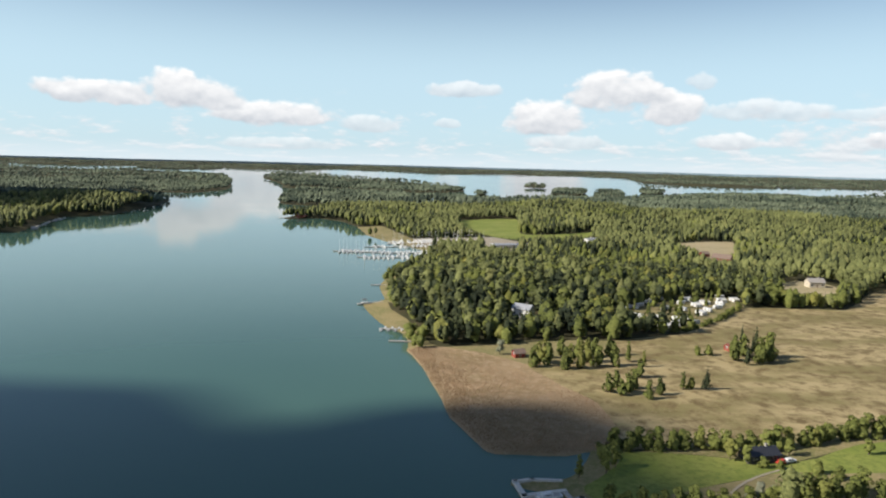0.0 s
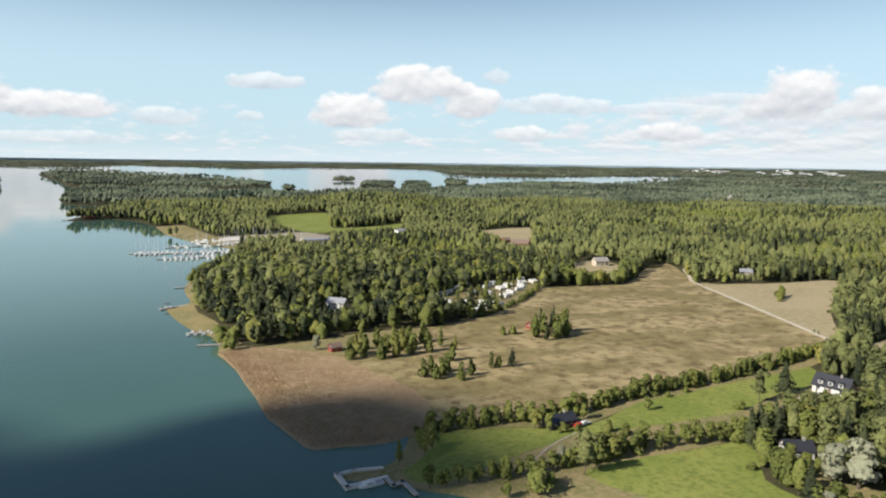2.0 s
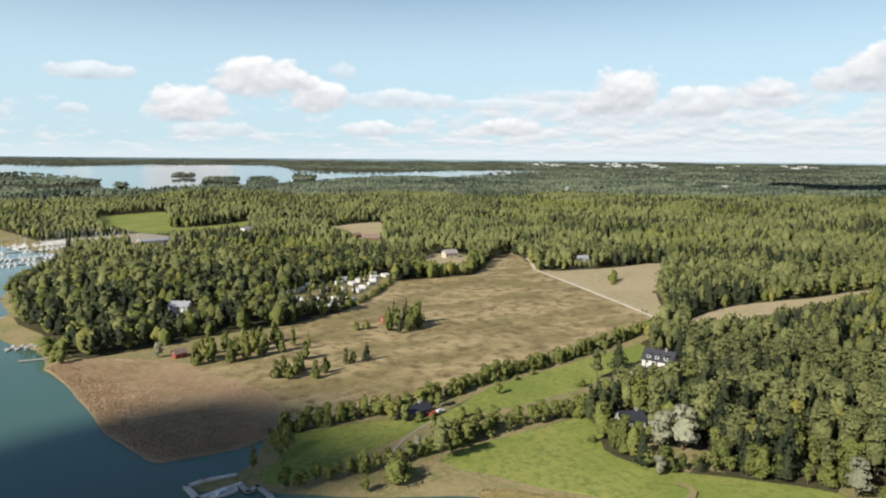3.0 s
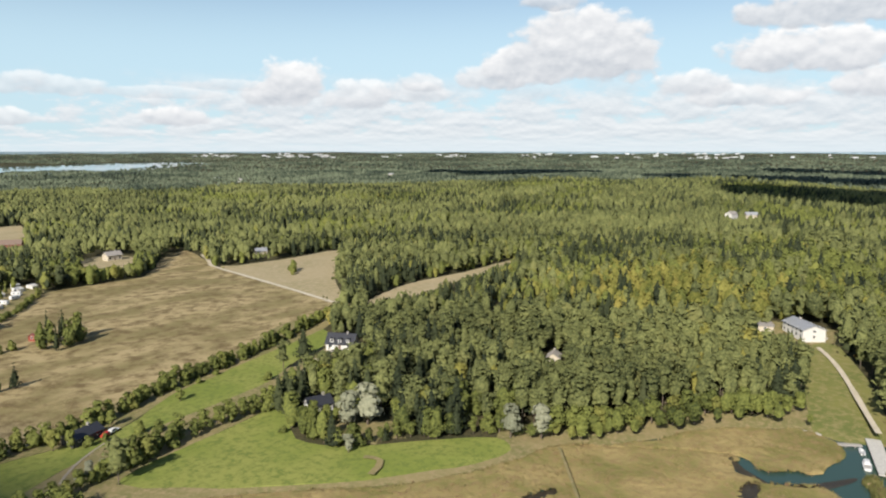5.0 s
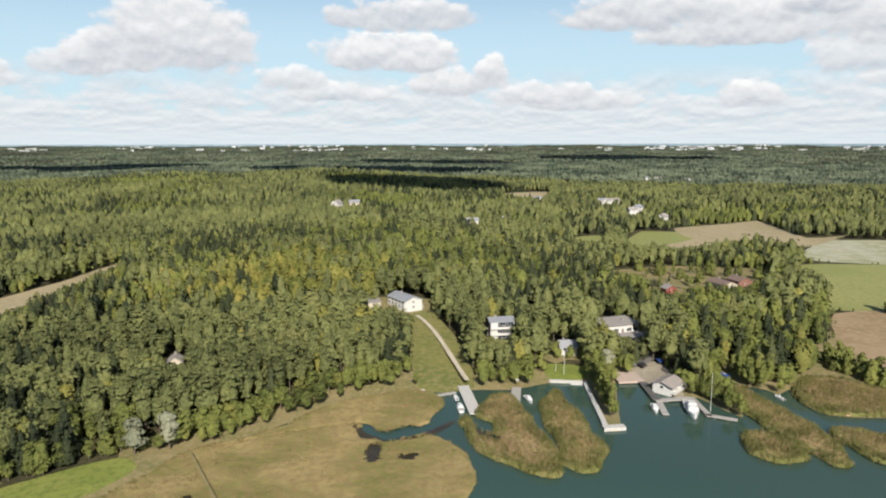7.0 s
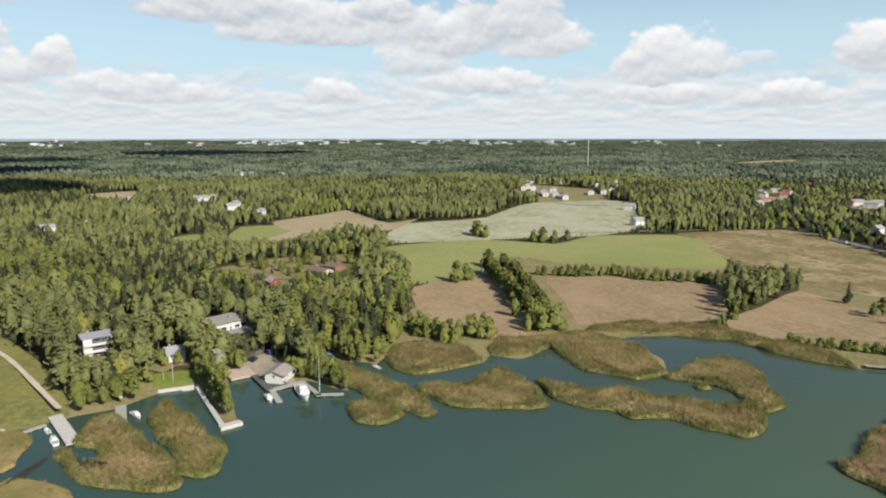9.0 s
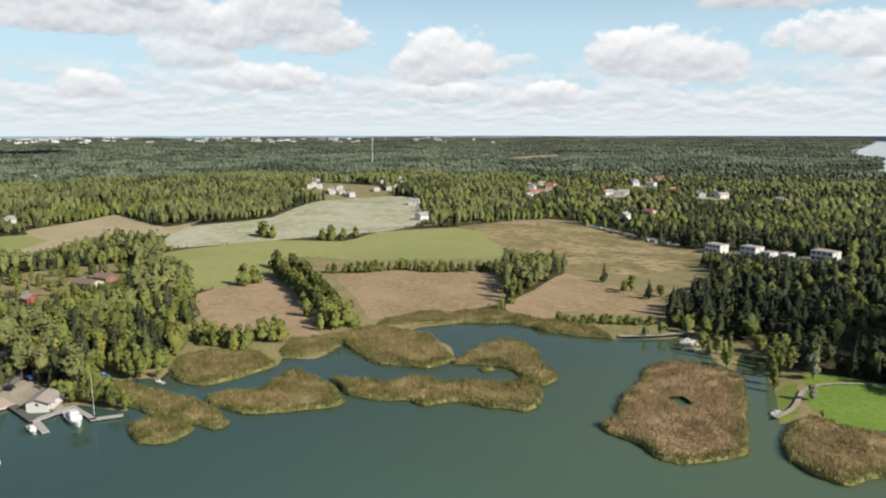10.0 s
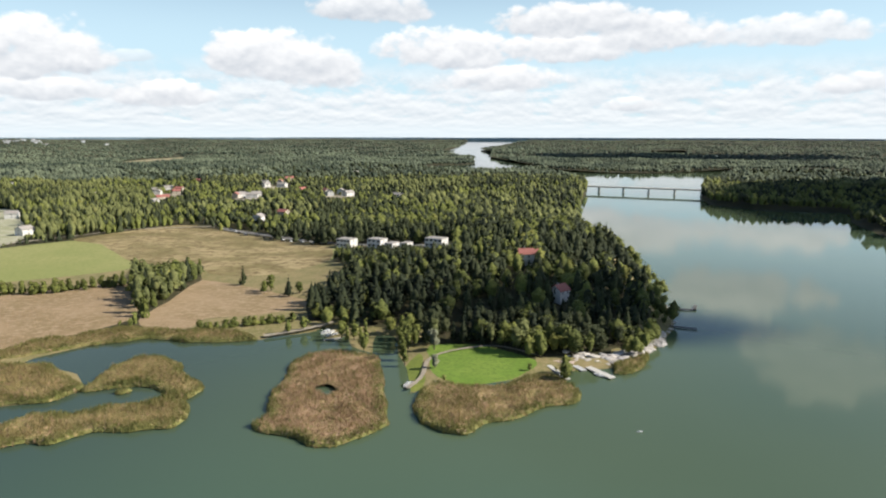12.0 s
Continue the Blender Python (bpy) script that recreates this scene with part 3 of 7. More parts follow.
# woods with houses or tents inside, and yards: nothing but single trees grows there
CLEARINGS = {
    "camp": [(88, 378), (130, 370), (165, 405), (196, 448), (205, 480), (170, 470), (120, 430), (95, 410)],
    "villa_yard": [(40, 388), (52, 386), (54, 397), (42, 399)],
    "marina": [(-45, 735), (60, 720), (110, 760), (60, 850), (-60, 800)],
    "boat_yard": [(235, -58), (256, -54), (270, -54), (277, -61), (276, -67), (262, -69), (241, -68)],
    "white_house_yard": [(205, 218), (218, 222), (226, 212), (222, 202), (210, 202)],
    "meadow_edge": [(37, 302), (57, 313), (85, 335), (86, 347), (60, 345), (20, 332), (-1, 328), (18, 320)],
    "hedge": [(58, 209), (89, 212), (143, 236), (184, 246), (230, 265), (274, 272), (280, 262), (231, 239), (169, 226), (138, 219), (106, 203), (79, 208)],
    "hedge_south": [(41, 175), (70, 184), (103, 197), (163, 201), (217, 221), (205, 200), (150, 180), (128, 177), (103, 175), (89, 170), (60, 165)],
    "housing": [(740, -540), (900, -560), (1000, -700), (880, -720), (740, -640)],
    "road_side": [(440, -610), (379, -590), (320, -566), (250, -532), (212, -560), (212, -545), (250, -518), (320, -552), (373, -575), (430, -630)],
    "row_field": [(378, -222), (357, -227), (262, -182), (246, -205), (255, -210), (297, -234), (354, -261), (337, -302), (318, -335), (292, -350), (327, -399), (343, -361), (398, -300), (436, -275)],
    "shore_strip": [(255, -371), (291, -419), (263, -390), (234, -386), (210, -407), (202, -445), (170, -420), (158, -340), (165, -325), (209, -358)],
    "reed_strip": [(159, -324), (145, -300), (134, -297), (150, -276), (172, -277), (194, -270), (197, -291), (175, -305)],
    "pier_yard": [(20, 186), (24, 190), (43, 200), (54, 200), (43, 176), (36, 178)],
    "marsh_meadow": [(230, -150), (264, -118), (264, -129), (300, -125), (310, -151), (270, -155), (253, -163)],
    "south_point": [(62, -232), (26, -256), (0, -274), (-10, -288), (0, -290), (30, -276), (28, -262), (45, -242)],
    "canal_bank": [(134, -297), (124, -277), (111, -265), (91, -250), (104, -290), (110, -300)],
    "marina_shore": [(-120, 950), (-96, 849), (-61, 771), (-38, 739), (-18, 742), (-36, 800), (-62, 880), (-88, 965)],
    "west_shore": [(-48, 505), (-47, 493), (-38, 448), (-50, 431), (-43, 402), (-30, 369), (-19, 353), (-12, 358), (-20, 385), (-31, 410), (-35, 432), (-26, 450), (-34, 500)],
    "marina_point": [(-38, 739), (-15, 691), (-21, 633), (-31, 602), (-22, 600), (-6, 640), (-2, 690), (-20, 735)],
    "marsh_shore": [(178, -190), (222, -150), (252, -146), (254, -200), (250, -262), (150, -282), (150, -262), (190, -235)],
    "lawn_shore": [(72, 160), (100, 128), (136, 96), (165, 84), (184, 84), (178, 100), (160, 98), (131, 119), (105, 146), (89, 170)],
    "lawn_edge": [(77, -280), (90, -268), (80, -250), (66, -228), (62, -240)],
}

# yards kept free of trees: x, y, radius
HOUSE_GAPS = [
    (338, 45, 15), (329, 58, 8), (296, -1, 10), (316, -55, 12), (303, -59, 9), (281, -29, 9), (246, 122, 7), (214, 209, 11), (268, 670, 14), (170, 808, 14),
    (287, 535, 22),  (46, 393, 9), (35, 312, 8), (214, -500, 18), (186, -494, 18), (134, -479, 18), (160, -487, 16),
    (406, -99, 12), (430, -140, 16), (157, 165, 8), (372, 458, 12), (155, 142, 10), (176, 102, 8), (100, 204, 10), (63, 743, 22), (264, -88.5, 5), (258, -86, 4), (54.6, -405, 6), (29.3, -350, 5),
]


def base(r):
    """The sheet of land and sea curves up gently far off, so that it ends at the true horizon."""
    s = np.clip((np.asarray(r, float) - 1300) / 3550, 0, None)
    return 56 * s * s


HILLS = [(420, 125, 150, 11), (60, -395, 70, 10), (70, -520, 120, 14), (45, 470, 90, 5), (900, 350, 350, 14), (-620, 1150, 130, 12), (1500, 500, 500, 18), (-400, -1200, 220, 10), (300, 1250, 250, 6)]


def hills(x, y):
    z = 0 * np.asarray(x, float)
    for hx, hy, r, h in HILLS:
        z = z + h * np.exp(-((x - hx) ** 2 + (y - hy) ** 2) / (r * r))
    # gentle swells of the woodland far from the shore
    far = np.clip((np.hypot(x, y) - 620) / 500, 0, 1)
    return z + far * np.maximum(0.0, 4.0 * np.sin(x / 83 + 1.3 * np.sin(y / 131)) * np.sin(y / 97 + 0.8) + 3.0 * np.sin((x + y) / 210) + 3)


def smooth(points, n=4, jitter=0.0):
    """A closed curve through the points."""
    p = np.array(points, float)
    a, b, c, d = np.roll(p, 1, 0), p, np.roll(p, -1, 0), np.roll(p, -2, 0)
    out = []
    for k in range(n):
        t = k / n
        q = 0.5 * (2 * b + (c - a) * t + (2 * a - 5 * b + 4 * c - d) * t * t + (3 * b - a - 3 * c + d) * t**3)
        out.append(0.6 * q + 0.4 * (b + (c - b) * t))
    q = np.stack(out, 1).reshape(-1, 2)
    if jitter:
        q = q + np.array([[noise.noise((x * 0.09, y * 0.09, 3.0)), noise.noise((x * 0.09, y * 0.09, 9.0))] for x, y in q]) * jitter
    return q


def inside(x, y, poly):
    """Which of the points lie in the polygon."""
    poly = np.asarray(poly)
    hit = np.zeros(len(x), bool)
    lo, hi = poly.min(0), poly.max(0)
    near = np.where((x >= lo[0]) & (x <= hi[0]) & (y >= lo[1]) & (y <= hi[1]))[0]
    if not len(near):
        return hit
    px, py, got = x[near], y[near], np.zeros(len(near), bool)
    for (ax, ay), (bx, by) in zip(poly, np.roll(poly, -1, 0)):
        if ay == by:
            continue
        cross = ((ay > py) != (by > py)) & (px < (bx - ax) * (py - ay) / (by - ay) + ax)
        got ^= cross
    hit[near] = got
    return hit


mainland = NORTH_COAST + HOUSE_COAST + MARSH_COAST + SOUTH_COAST + arc(RIM, -76, 125, 50) + BAY_COAST
LAND = [smooth(mainland, 3, 1.2), smooth(WEST_LAND, 4, 8), smooth(LONG_ISLAND, 4, 8), smooth(HEADLAND, 4, 6), smooth(BRIDGE_ISLAND, 4, 6)]
LAND += [smooth(p, 4, 5) for p in ISLETS]
LAND += [np.array(SOUTH_LAND + arc(RIM, 195, 279, 16)), np.array(arc(RIM, 122, 198, 16) + arc(3700, 198, 122, 16))]
WATER_HOLES = [smooth(p, 4) for p in INLETS]
FIELD_SHAPES = {k: (m, smooth(p, 3, 1.5)) for k, (m, p) in FIELDS.items()}
REED_SHAPES = {k: smooth(p, 5, 2.4) for k, p in REED_BEDS.items()}
POND_SHAPE = smooth(POND, 3)
CHANNEL_SHAPES = [smooth(p, 3, 1.5) for p in CHANNELS + DARK_POOLS]


def on_land(x, y):
    got = np.zeros(len(x), bool)
    for p in LAND:
        got |= inside(x, y, p)
    for p in WATER_HOLES:
        got &= ~inside(x, y, p)
    return got


def coast_distance(x, y):
    """Metres to the nearest coast, for places nearer than the given reach."""
    far = np.full(len(x), 1e9)
    for p in LAND[:5]:
        for (ax, ay), (bx, by) in zip(p, np.roll(p, -1, 0)):
            if math.hypot(ax, ay) > 4700:
                continue
            ux, uy = bx - ax, by - ay
            s = np.clip(((x - ax) * ux + (y - ay) * uy) / max(ux * ux + uy * uy, 1e-9), 0, 1)
            far = np.minimum(far, (x - ax - s * ux) ** 2 + (y - ay - s * uy) ** 2)
    return np.sqrt(far)


def ground_z(x, y):
    x, y = np.asarray(x, float), np.asarray(y, float)
    return base(np.hypot(x, y)) + 1.0 + hills(x, y)


def add_mesh(name, verts, faces, mat, smooth_faces=False):
    me = bpy.data.meshes.new(name)
    me.from_pydata([tuple(v) for v in verts], [], [tuple(f) for f in faces])
    if mat:
        me.materials.append(mat)
    if smooth_faces:
        me.shade_smooth()
    return new(name, me)


def build_ground():
    from mathutils.geometry import delaunay_2d_cdt

    loops = LAND + WATER_HOLES + [p for _, p in FIELD_SHAPES.values()] + [np.array(p, float) for p in CLEARINGS.values()]
    pts, edges = [], []
    for p in loops:
        k = len(pts)
        pts += [tuple(q) for q in p]
        edges += [(k + i, k + (i + 1) % len(p)) for i in range(len(p))]
    rng = np.random.default_rng(3)
    rings = 130 * 1.065 ** np.arange(60)
    for r in rings[rings < RIM - 60]:
        for a in np.linspace(0, 2 * math.pi, 150, endpoint=False) + rng.uniform(0, 0.04):
            pts.append((r * math.cos(a), r * math.sin(a)))
    verts, _, tris, *_ = delaunay_2d_cdt([Vector(p) for p in pts], edges, [], 0, 1e-3)
    v = np.array([tuple(q) for q in verts])
    f = np.array([t for t in tris if len(t) == 3])
    c = v[f].mean(1)
    land = on_land(c[:, 0], c[:, 1])
    zone = np.zeros(len(f), int)
    names = list(FIELD_SHAPES)
    for k, n in enumerate(names):
        zone[inside(c[:, 0], c[:, 1], FIELD_SHAPES[n][1])] = k + 1
    open_names = ("meadow_edge", "shore_strip", "reed_strip", "row_field", "marsh_meadow", "south_point", "canal_bank", "lawn_edge", "lawn_shore", "marina_shore", "west_shore", "housing", "marina_point", "camp", "pier_yard", "hedge", "hedge_south")
    for n in open_names:
        got = inside(c[:, 0], c[:, 1], np.array(CLEARINGS[n], float)) & (zone == 0)
        zone[got] = 900
    for n in ("boat_yard", "marina", "white_house_yard", "villa_yard"):
        zone[inside(c[:, 0], c[:, 1], np.array(CLEARINGS[n], float)) & (zone == 0)] = 901
    d = coast_distance(v[:, 0], v[:, 1])
    # grass, not forest floor, along the water, between the marsh fields and round the houses
    dc = d[f].mean(1)
    grassy = (dc < 13) & (np.hypot(c[:, 0], c[:, 1]) < 700)
    grassy |= (c[:, 0] > 225) & (c[:, 0] < 340) & (c[:, 1] > -240) & (c[:, 1] < -112)
    for bx, by, br in HOUSE_GAPS:
        grassy |= (c[:, 0] - bx) ** 2 + (c[:, 1] - by) ** 2 < br * br
    zone[grassy & (zone == 0)] = 900
    z = base(np.hypot(v[:, 0], v[:, 1])) + np.clip(0.02 + 0.12 * d, 0, 1.0) + hills(v[:, 0], v[:, 1]) * np.clip(d / 45, 0, 1)

    def piece(name, pick, mat, label, category):
        g = f[pick]
        if not len(g):
            return None
        used, back = np.unique(g, return_inverse=True)
        ob = add_mesh(name, np.c_[v[used], z[used]], back.reshape(-1, 3), mat)
        return tagged(ob, label, category, kind="structure")

    ground = piece("ground", land & (zone == 0), M_FOREST, "dark forest floor with moss and brush on gently rolling land", "ground")
    piece("ground_grass", land & (zone == 900), M_SHORE, "rough yellow-green grass along shores and hedges", "ground")
    piece("yard", land & (zone == 901), M_TRACK, "pale gravel yards round houses and landings", "ground")
    looks = {M_LAWN: ("lawn", "short bright green mown grass lawn", "lawn"), M_MEADOW: ("meadow", "dry straw-coloured meadow with brown patches", "meadow"), M_PALE: ("field", "pale harvested stubble field among woods", "field"), M_TRACK: ("yard", "pale gravel yard among village houses", "yard"), M_VIVID: ("lawn", "well watered vivid green lawn by the water", "lawn"), M_ROUGH: ("lawn", "rough olive grass slope below a house", "lawn"), M_FALLOW: ("field", "pale whitish green fallow field", "field"), M_CROP: ("field", "even light green crop field", "field"), M_REDREED: ("reed_meadow", "flat reddish brown dry reed meadow", "meadow"), M_SHORE: ("garden_ground", "rough grass of gardens round houses", "ground")}
    for k, n in enumerate(names):
        nm, label, cat = looks[FIELD_SHAPES[n][0]]
        piece(nm, land & (zone == k + 1), FIELD_SHAPES[n][0], label, cat)
    # water: one sheet below all land
    rr = np.r_[0, 60, 120 * 1.07 ** np.arange(60)]
    rr = np.r_[rr[rr < RIM - 30], RIM]
    n = 120
    wv, wf = [(0, 0, 0)], []
    for r in rr[1:]:
        wv += [(r * math.cos(2 * math.pi * k / n), r * math.sin(2 * math.pi * k / n), float(base(r)) - 0.02) for k in range(n)]
    wf += [(0, 1 + k, 1 + (k + 1) % n) for k in range(n)]
    for i in range(len(rr) - 2):
        a, b = 1 + i * n, 1 + (i + 1) * n
        wf += [(a + k, b + k, b + (k + 1) % n, a + (k + 1) % n) for k in range(n)]
    tagged(add_mesh("water", wv, wf, M_WATER, True), "calm grey-green brackish sea water of the bay", "water", kind="structure")
    return ground


build_ground()


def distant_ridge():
    """The farthest woods, a low line along the horizon with haze in its blue-grey."""
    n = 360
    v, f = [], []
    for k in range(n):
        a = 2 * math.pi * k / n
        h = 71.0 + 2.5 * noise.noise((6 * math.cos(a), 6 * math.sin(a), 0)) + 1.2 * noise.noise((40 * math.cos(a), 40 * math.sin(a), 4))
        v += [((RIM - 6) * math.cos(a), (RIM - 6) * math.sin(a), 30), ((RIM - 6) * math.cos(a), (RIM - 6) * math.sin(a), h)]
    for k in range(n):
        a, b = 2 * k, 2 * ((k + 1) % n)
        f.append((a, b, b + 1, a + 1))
    tagged(add_mesh("backdrop", v, f, M_HAZYRIDGE), "line of distant woods along the horizon, haze in its blue-grey colour", "backdrop", kind="structure")


distant_ridge()


# ---------------------------------------------------------------- trees and reeds
def trunk_part(h, r0, r1, sides=5, lean=0.0):
    v = [(r * math.cos(2 * math.pi * k / sides) + l, r * math.sin(2 * math.pi * k / sides), z) for z, r, l in ((-0.06 * h, r0, 0), (h * 0.5, (r0 + r1) * 0.5, lean * 0.5), (h, r1, lean)) for k in range(sides)]
    f = []
    for i in range(2):
        for k in range(sides):
            a, b = i * sides + k, i * sides + (k + 1) % sides
            f += [(a, b, b + sides), (a, b + sides, a + sides)]
    return np.array(v), np.array(f)


def crown_part(kind, cards, rng, size, filled=True):
    """Leaf clumps, each a bent diamond, over the lobes of a crown one metre high (trunk foot at 0)."""
    lobes = []
    if kind == "spruce":
        for k in range(7):
            s = k / 6
            for _ in range(2):
                a = rng.uniform(0, 6.28)
                lobes.append((0.07 * (1 - s) * math.cos(a), 0.07 * (1 - s) * math.sin(a), 0.14 + 0.80 * s, 0.17 * (1 - s) + 0.025, 0.10))
    elif kind == "pine":
        for _ in range(10):
            a, r, z = rng.uniform(0, 6.28), rng.uniform(0.0, 0.15), rng.uniform(0.24, 0.9)
            r *= 1.2 - 0.75 * abs(z - 0.5) / 0.4
            lobes.append((r * math.cos(a), r * math.sin(a), z, rng.uniform(0.09, 0.15), rng.uniform(0.06, 0.10)))
    elif kind == "bush":
        for _ in range(9):
            a, r = rng.uniform(0, 6.28), rng.uniform(0.05, 0.40) * (1 - 0.07 * len(lobes))
            lobes.append((r * math.cos(a), r * math.sin(a), 0.16 + 0.09 * len(lobes), rng.uniform(0.20, 0.32) * (1.15 - 0.06 * len(lobes)), rng.uniform(0.16, 0.24)))
    elif kind == "poplar":
        for k in range(9):
            a, s = rng.uniform(0, 6.28), k / 8
            r = rng.uniform(0.0, 0.07)
            lobes.append((r * math.cos(a), r * math.sin(a), 0.16 + 0.72 * s, 0.12 * (1 - 0.55 * s) + 0.02, 0.12))
    else:
        for _ in range(9):
            a, r, z = rng.uniform(0, 6.28), rng.uniform(0.02, 0.22), rng.uniform(0.20, 0.84)
            r *= 1.15 - 0.9 * abs(z - 0.5) / 0.45
            lobes.append((r * math.cos(a), r * math.sin(a), z, rng.uniform(0.13, 0.20), rng.uniform(0.11, 0.17)))
    lobes = np.array(lobes)
    w = lobes[:, 3] ** 2
    verts, faces = [], []
    mid = lobes[:, :3].mean(0)
    for i in range(cards):
        l = lobes[rng.choice(len(lobes), p=w / w.sum())]
        n = rng.normal(size=3)
        n[2] = abs(n[2]) * 0.9 if rng.random() < (0.75 if kind != "bush" else 0.35) else n[2]
        n /= np.linalg.norm(n)
        c = l[:3] + n * (l[3], l[3], l[4]) * rng.uniform(0.75, 1.05)
        out = c - mid
        n = n * 0.75 + 0.35 * out / (np.linalg.norm(out) + 1e-6) + rng.normal(size=3) * 0.22
        n /= np.linalg.norm(n)
        a = np.cross(n, rng.normal(size=3))
        a /= np.linalg.norm(a)
        b = np.cross(n, a)
        s = size * rng.uniform(0.7, 1.3)
        q = len(verts)
        verts += [c + a * s - n * s * 0.35, c + b * s * 0.75 + n * s * 0.1, c - a * s - n * s * 0.35, c - b * s * 0.75 + n * s * 0.1]
        faces += [(q, q + 1, q + 3), (q + 1, q + 2, q + 3)]
    if filled:  # the dense inside of the crown
        v, f = blob_part("leaf" if kind == "bush" else kind, rng)
        v = v * ((0.5, 0.5, 0.82) if kind != "bush" else (1.25, 1.25, 0.9)) - ((0, 0, 0) if kind != "bush" else (0, 0, 0.09))
        faces += [tuple(q + len(verts) for q in t) for t in f]
        verts += list(v)
    return np.array(verts), np.array(faces)


def blob_part(kind, rng):
    """A far tree: a ragged eight-sided clump."""
    w, lo, hi = {"spruce": (0.2, 0.05, 1.0), "pine": (0.25, 0.25, 0.95), "poplar": (0.18, 0.1, 1.0), "leaf": (0.33, 0.12, 0.92)}[kind]
    z = (lo + hi) * (0.36 if kind == "spruce" else 0.5)
    v = [(0, 0, hi)] + [(w * rng.uniform(0.75, 1.25) * math.cos(k * 1.5708 + 0.4), w * rng.uniform(0.75, 1.25) * math.sin(k * 1.5708 + 0.4), z * rng.uniform(0.85, 1.15)) for k in range(4)] + [(0, 0, lo)]
    f = [(0, 1 + k, 1 + (k + 1) % 4) for k in range(4)] + [(5, 1 + (k + 1) % 4, 1 + k) for k in range(4)]
    return np.array(v), np.array(f)


def solid_crown(kind, rng, rings, sides):
    """A closed ragged crown one metre high, ring over ring to a point."""
    profile = {
        "spruce": ((0.06, 0.15), (0.3, 0.135), (0.6, 0.085), (0.85, 0.04), (1.0, 0.0)), "pine": ((0.30, 0.07), (0.46, 0.135), (0.68, 0.140), (0.87, 0.085), (0.98, 0.0)),
        "leaf": ((0.10, 0.12), (0.32, 0.195), (0.60, 0.200), (0.83, 0.125), (0.97, 0.0)), "poplar": ((0.10, 0.08), (0.3, 0.12), (0.6, 0.115), (0.85, 0.065), (1.0, 0.0)),
    }[kind]
    zs, rs = np.array(profile).T
    v, f = [], []
    for i in range(rings):
        q = zs[0] + (zs[-1] - zs[0]) * (0.02 if i == 0 else (i + 0.15) / (rings + 0.15))
        for k in range(sides):
            a = (k + 0.5 * (i % 2) + rng.uniform(-0.25, 0.25)) * 2 * math.pi / sides
            r = np.interp(q, zs, rs) * rng.uniform(0.68, 1.28) * (1.25 if sides < 5 else 1.12)
            v.append((r * math.cos(a), r * math.sin(a), q + rng.uniform(-0.05, 0.05)))
    v.append((rng.uniform(-0.02, 0.02), rng.uniform(-0.02, 0.02), zs[-1]))
    for i in range(rings):
        for k in range(sides):
            a, b = i * sides + k, i * sides + (k + 1) % sides
            if i == rings - 1:
                f.append((a, b, len(v) - 1))
            else:
                f += [(a, b, b + sides), (a, b + sides, a + sides)]
    return np.array(v), np.array(f)


def wood_tree(kind, lod, rng):
    """A forest tree: a ragged body, near ones with many leaf clumps round it."""
    if lod > 2:
        return solid_crown(kind, rng, 1, 4) if kind == "spruce" else blob_part(kind, rng)
    body = solid_crown(kind, rng, (4, 3, 2)[lod], (6, 5, 4)[lod])
    cards = (165, 24, 0)[lod]
    if not cards:
        return body
    v, f = crown_part(kind, cards, rng, (0.044, 0.068)[lod], False)
    body = body[0] * (0.76, 0.76, 0.95), body[1]
    return np.concatenate([v, body[0]]), np.concatenate([f, body[1] + len(v)])


RNG = np.random.default_rng(11)
PROTOS = {}
for _kind in ("pine", "spruce", "leaf", "poplar"):
    for _lod in range(4):
        PROTOS[_kind, _lod] = [wood_tree(_kind, _lod, RNG) for _ in range(7)]
TRUNK = trunk_part(0.75, 0.013, 0.006, 4)


def merged(name, parts, mat, tints=None):
    """One mesh from a list of (verts, faces)."""
    counts = np.array([len(v) for v, _ in parts])
    verts = np.concatenate([v for v, _ in parts])
    shift = np.r_[0, np.cumsum(counts)[:-1]]
    faces = np.concatenate([f + s for (_, f), s in zip(parts, shift)])
    me = bpy.data.meshes.new(name)
    me.vertices.add(len(verts))
    me.vertices.foreach_set("co", verts.astype(np.float32).ravel())
    me.loops.add(faces.size)
    me.loops.foreach_set("vertex_index", faces.astype(np.int32).ravel())
    me.polygons.add(len(faces))
    me.polygons.foreach_set("loop_start", (np.arange(len(faces)) * 3).astype(np.int32))
    me.update(calc_edges=True)
    if tints is not None:
        at = me.attributes.new("tint", "FLOAT", "POINT")
        at.data.foreach_set("value", np.repeat(tints, counts).astype(np.float32))
    me.materials.append(mat)
    return me


def placed(part, x, y, z, h, turn, wide=1.0):
    v, f = part
    c, s = math.cos(turn), math.sin(turn)
    w = h * wide
    return np.c_[(v[:, 0] * c - v[:, 1] * s) * w + x, (v[:, 0] * s + v[:, 1] * c) * w + y, v[:, 2] * h + z], f


def jittered(lo, hi, step, rng):
    """A jittered grid over the part of the ring lo..hi that lies within the walk's sweep."""
    n = int(2 * hi / step) + 1
    gx, gy = np.meshgrid(np.arange(n) * step - hi, np.arange(n) * step - hi)
    x = gx.ravel() + rng.uniform(-0.48, 0.48, gx.size) * step
    y = gy.ravel() + rng.uniform(-0.48, 0.48, gx.size) * step
    r = np.hypot(x, y)
    bearing = np.degrees(np.arctan2(x, y)) % 360  # clockwise from +y
    keep = (r >= lo) & (r < hi) & ((bearing > 322) | (bearing < 202))
    return x[keep], y[keep]


def field_noise(x, y, scale, seed):
    return np.array([noise.noise((a * scale, b * scale, seed)) for a, b in zip(x, y)])


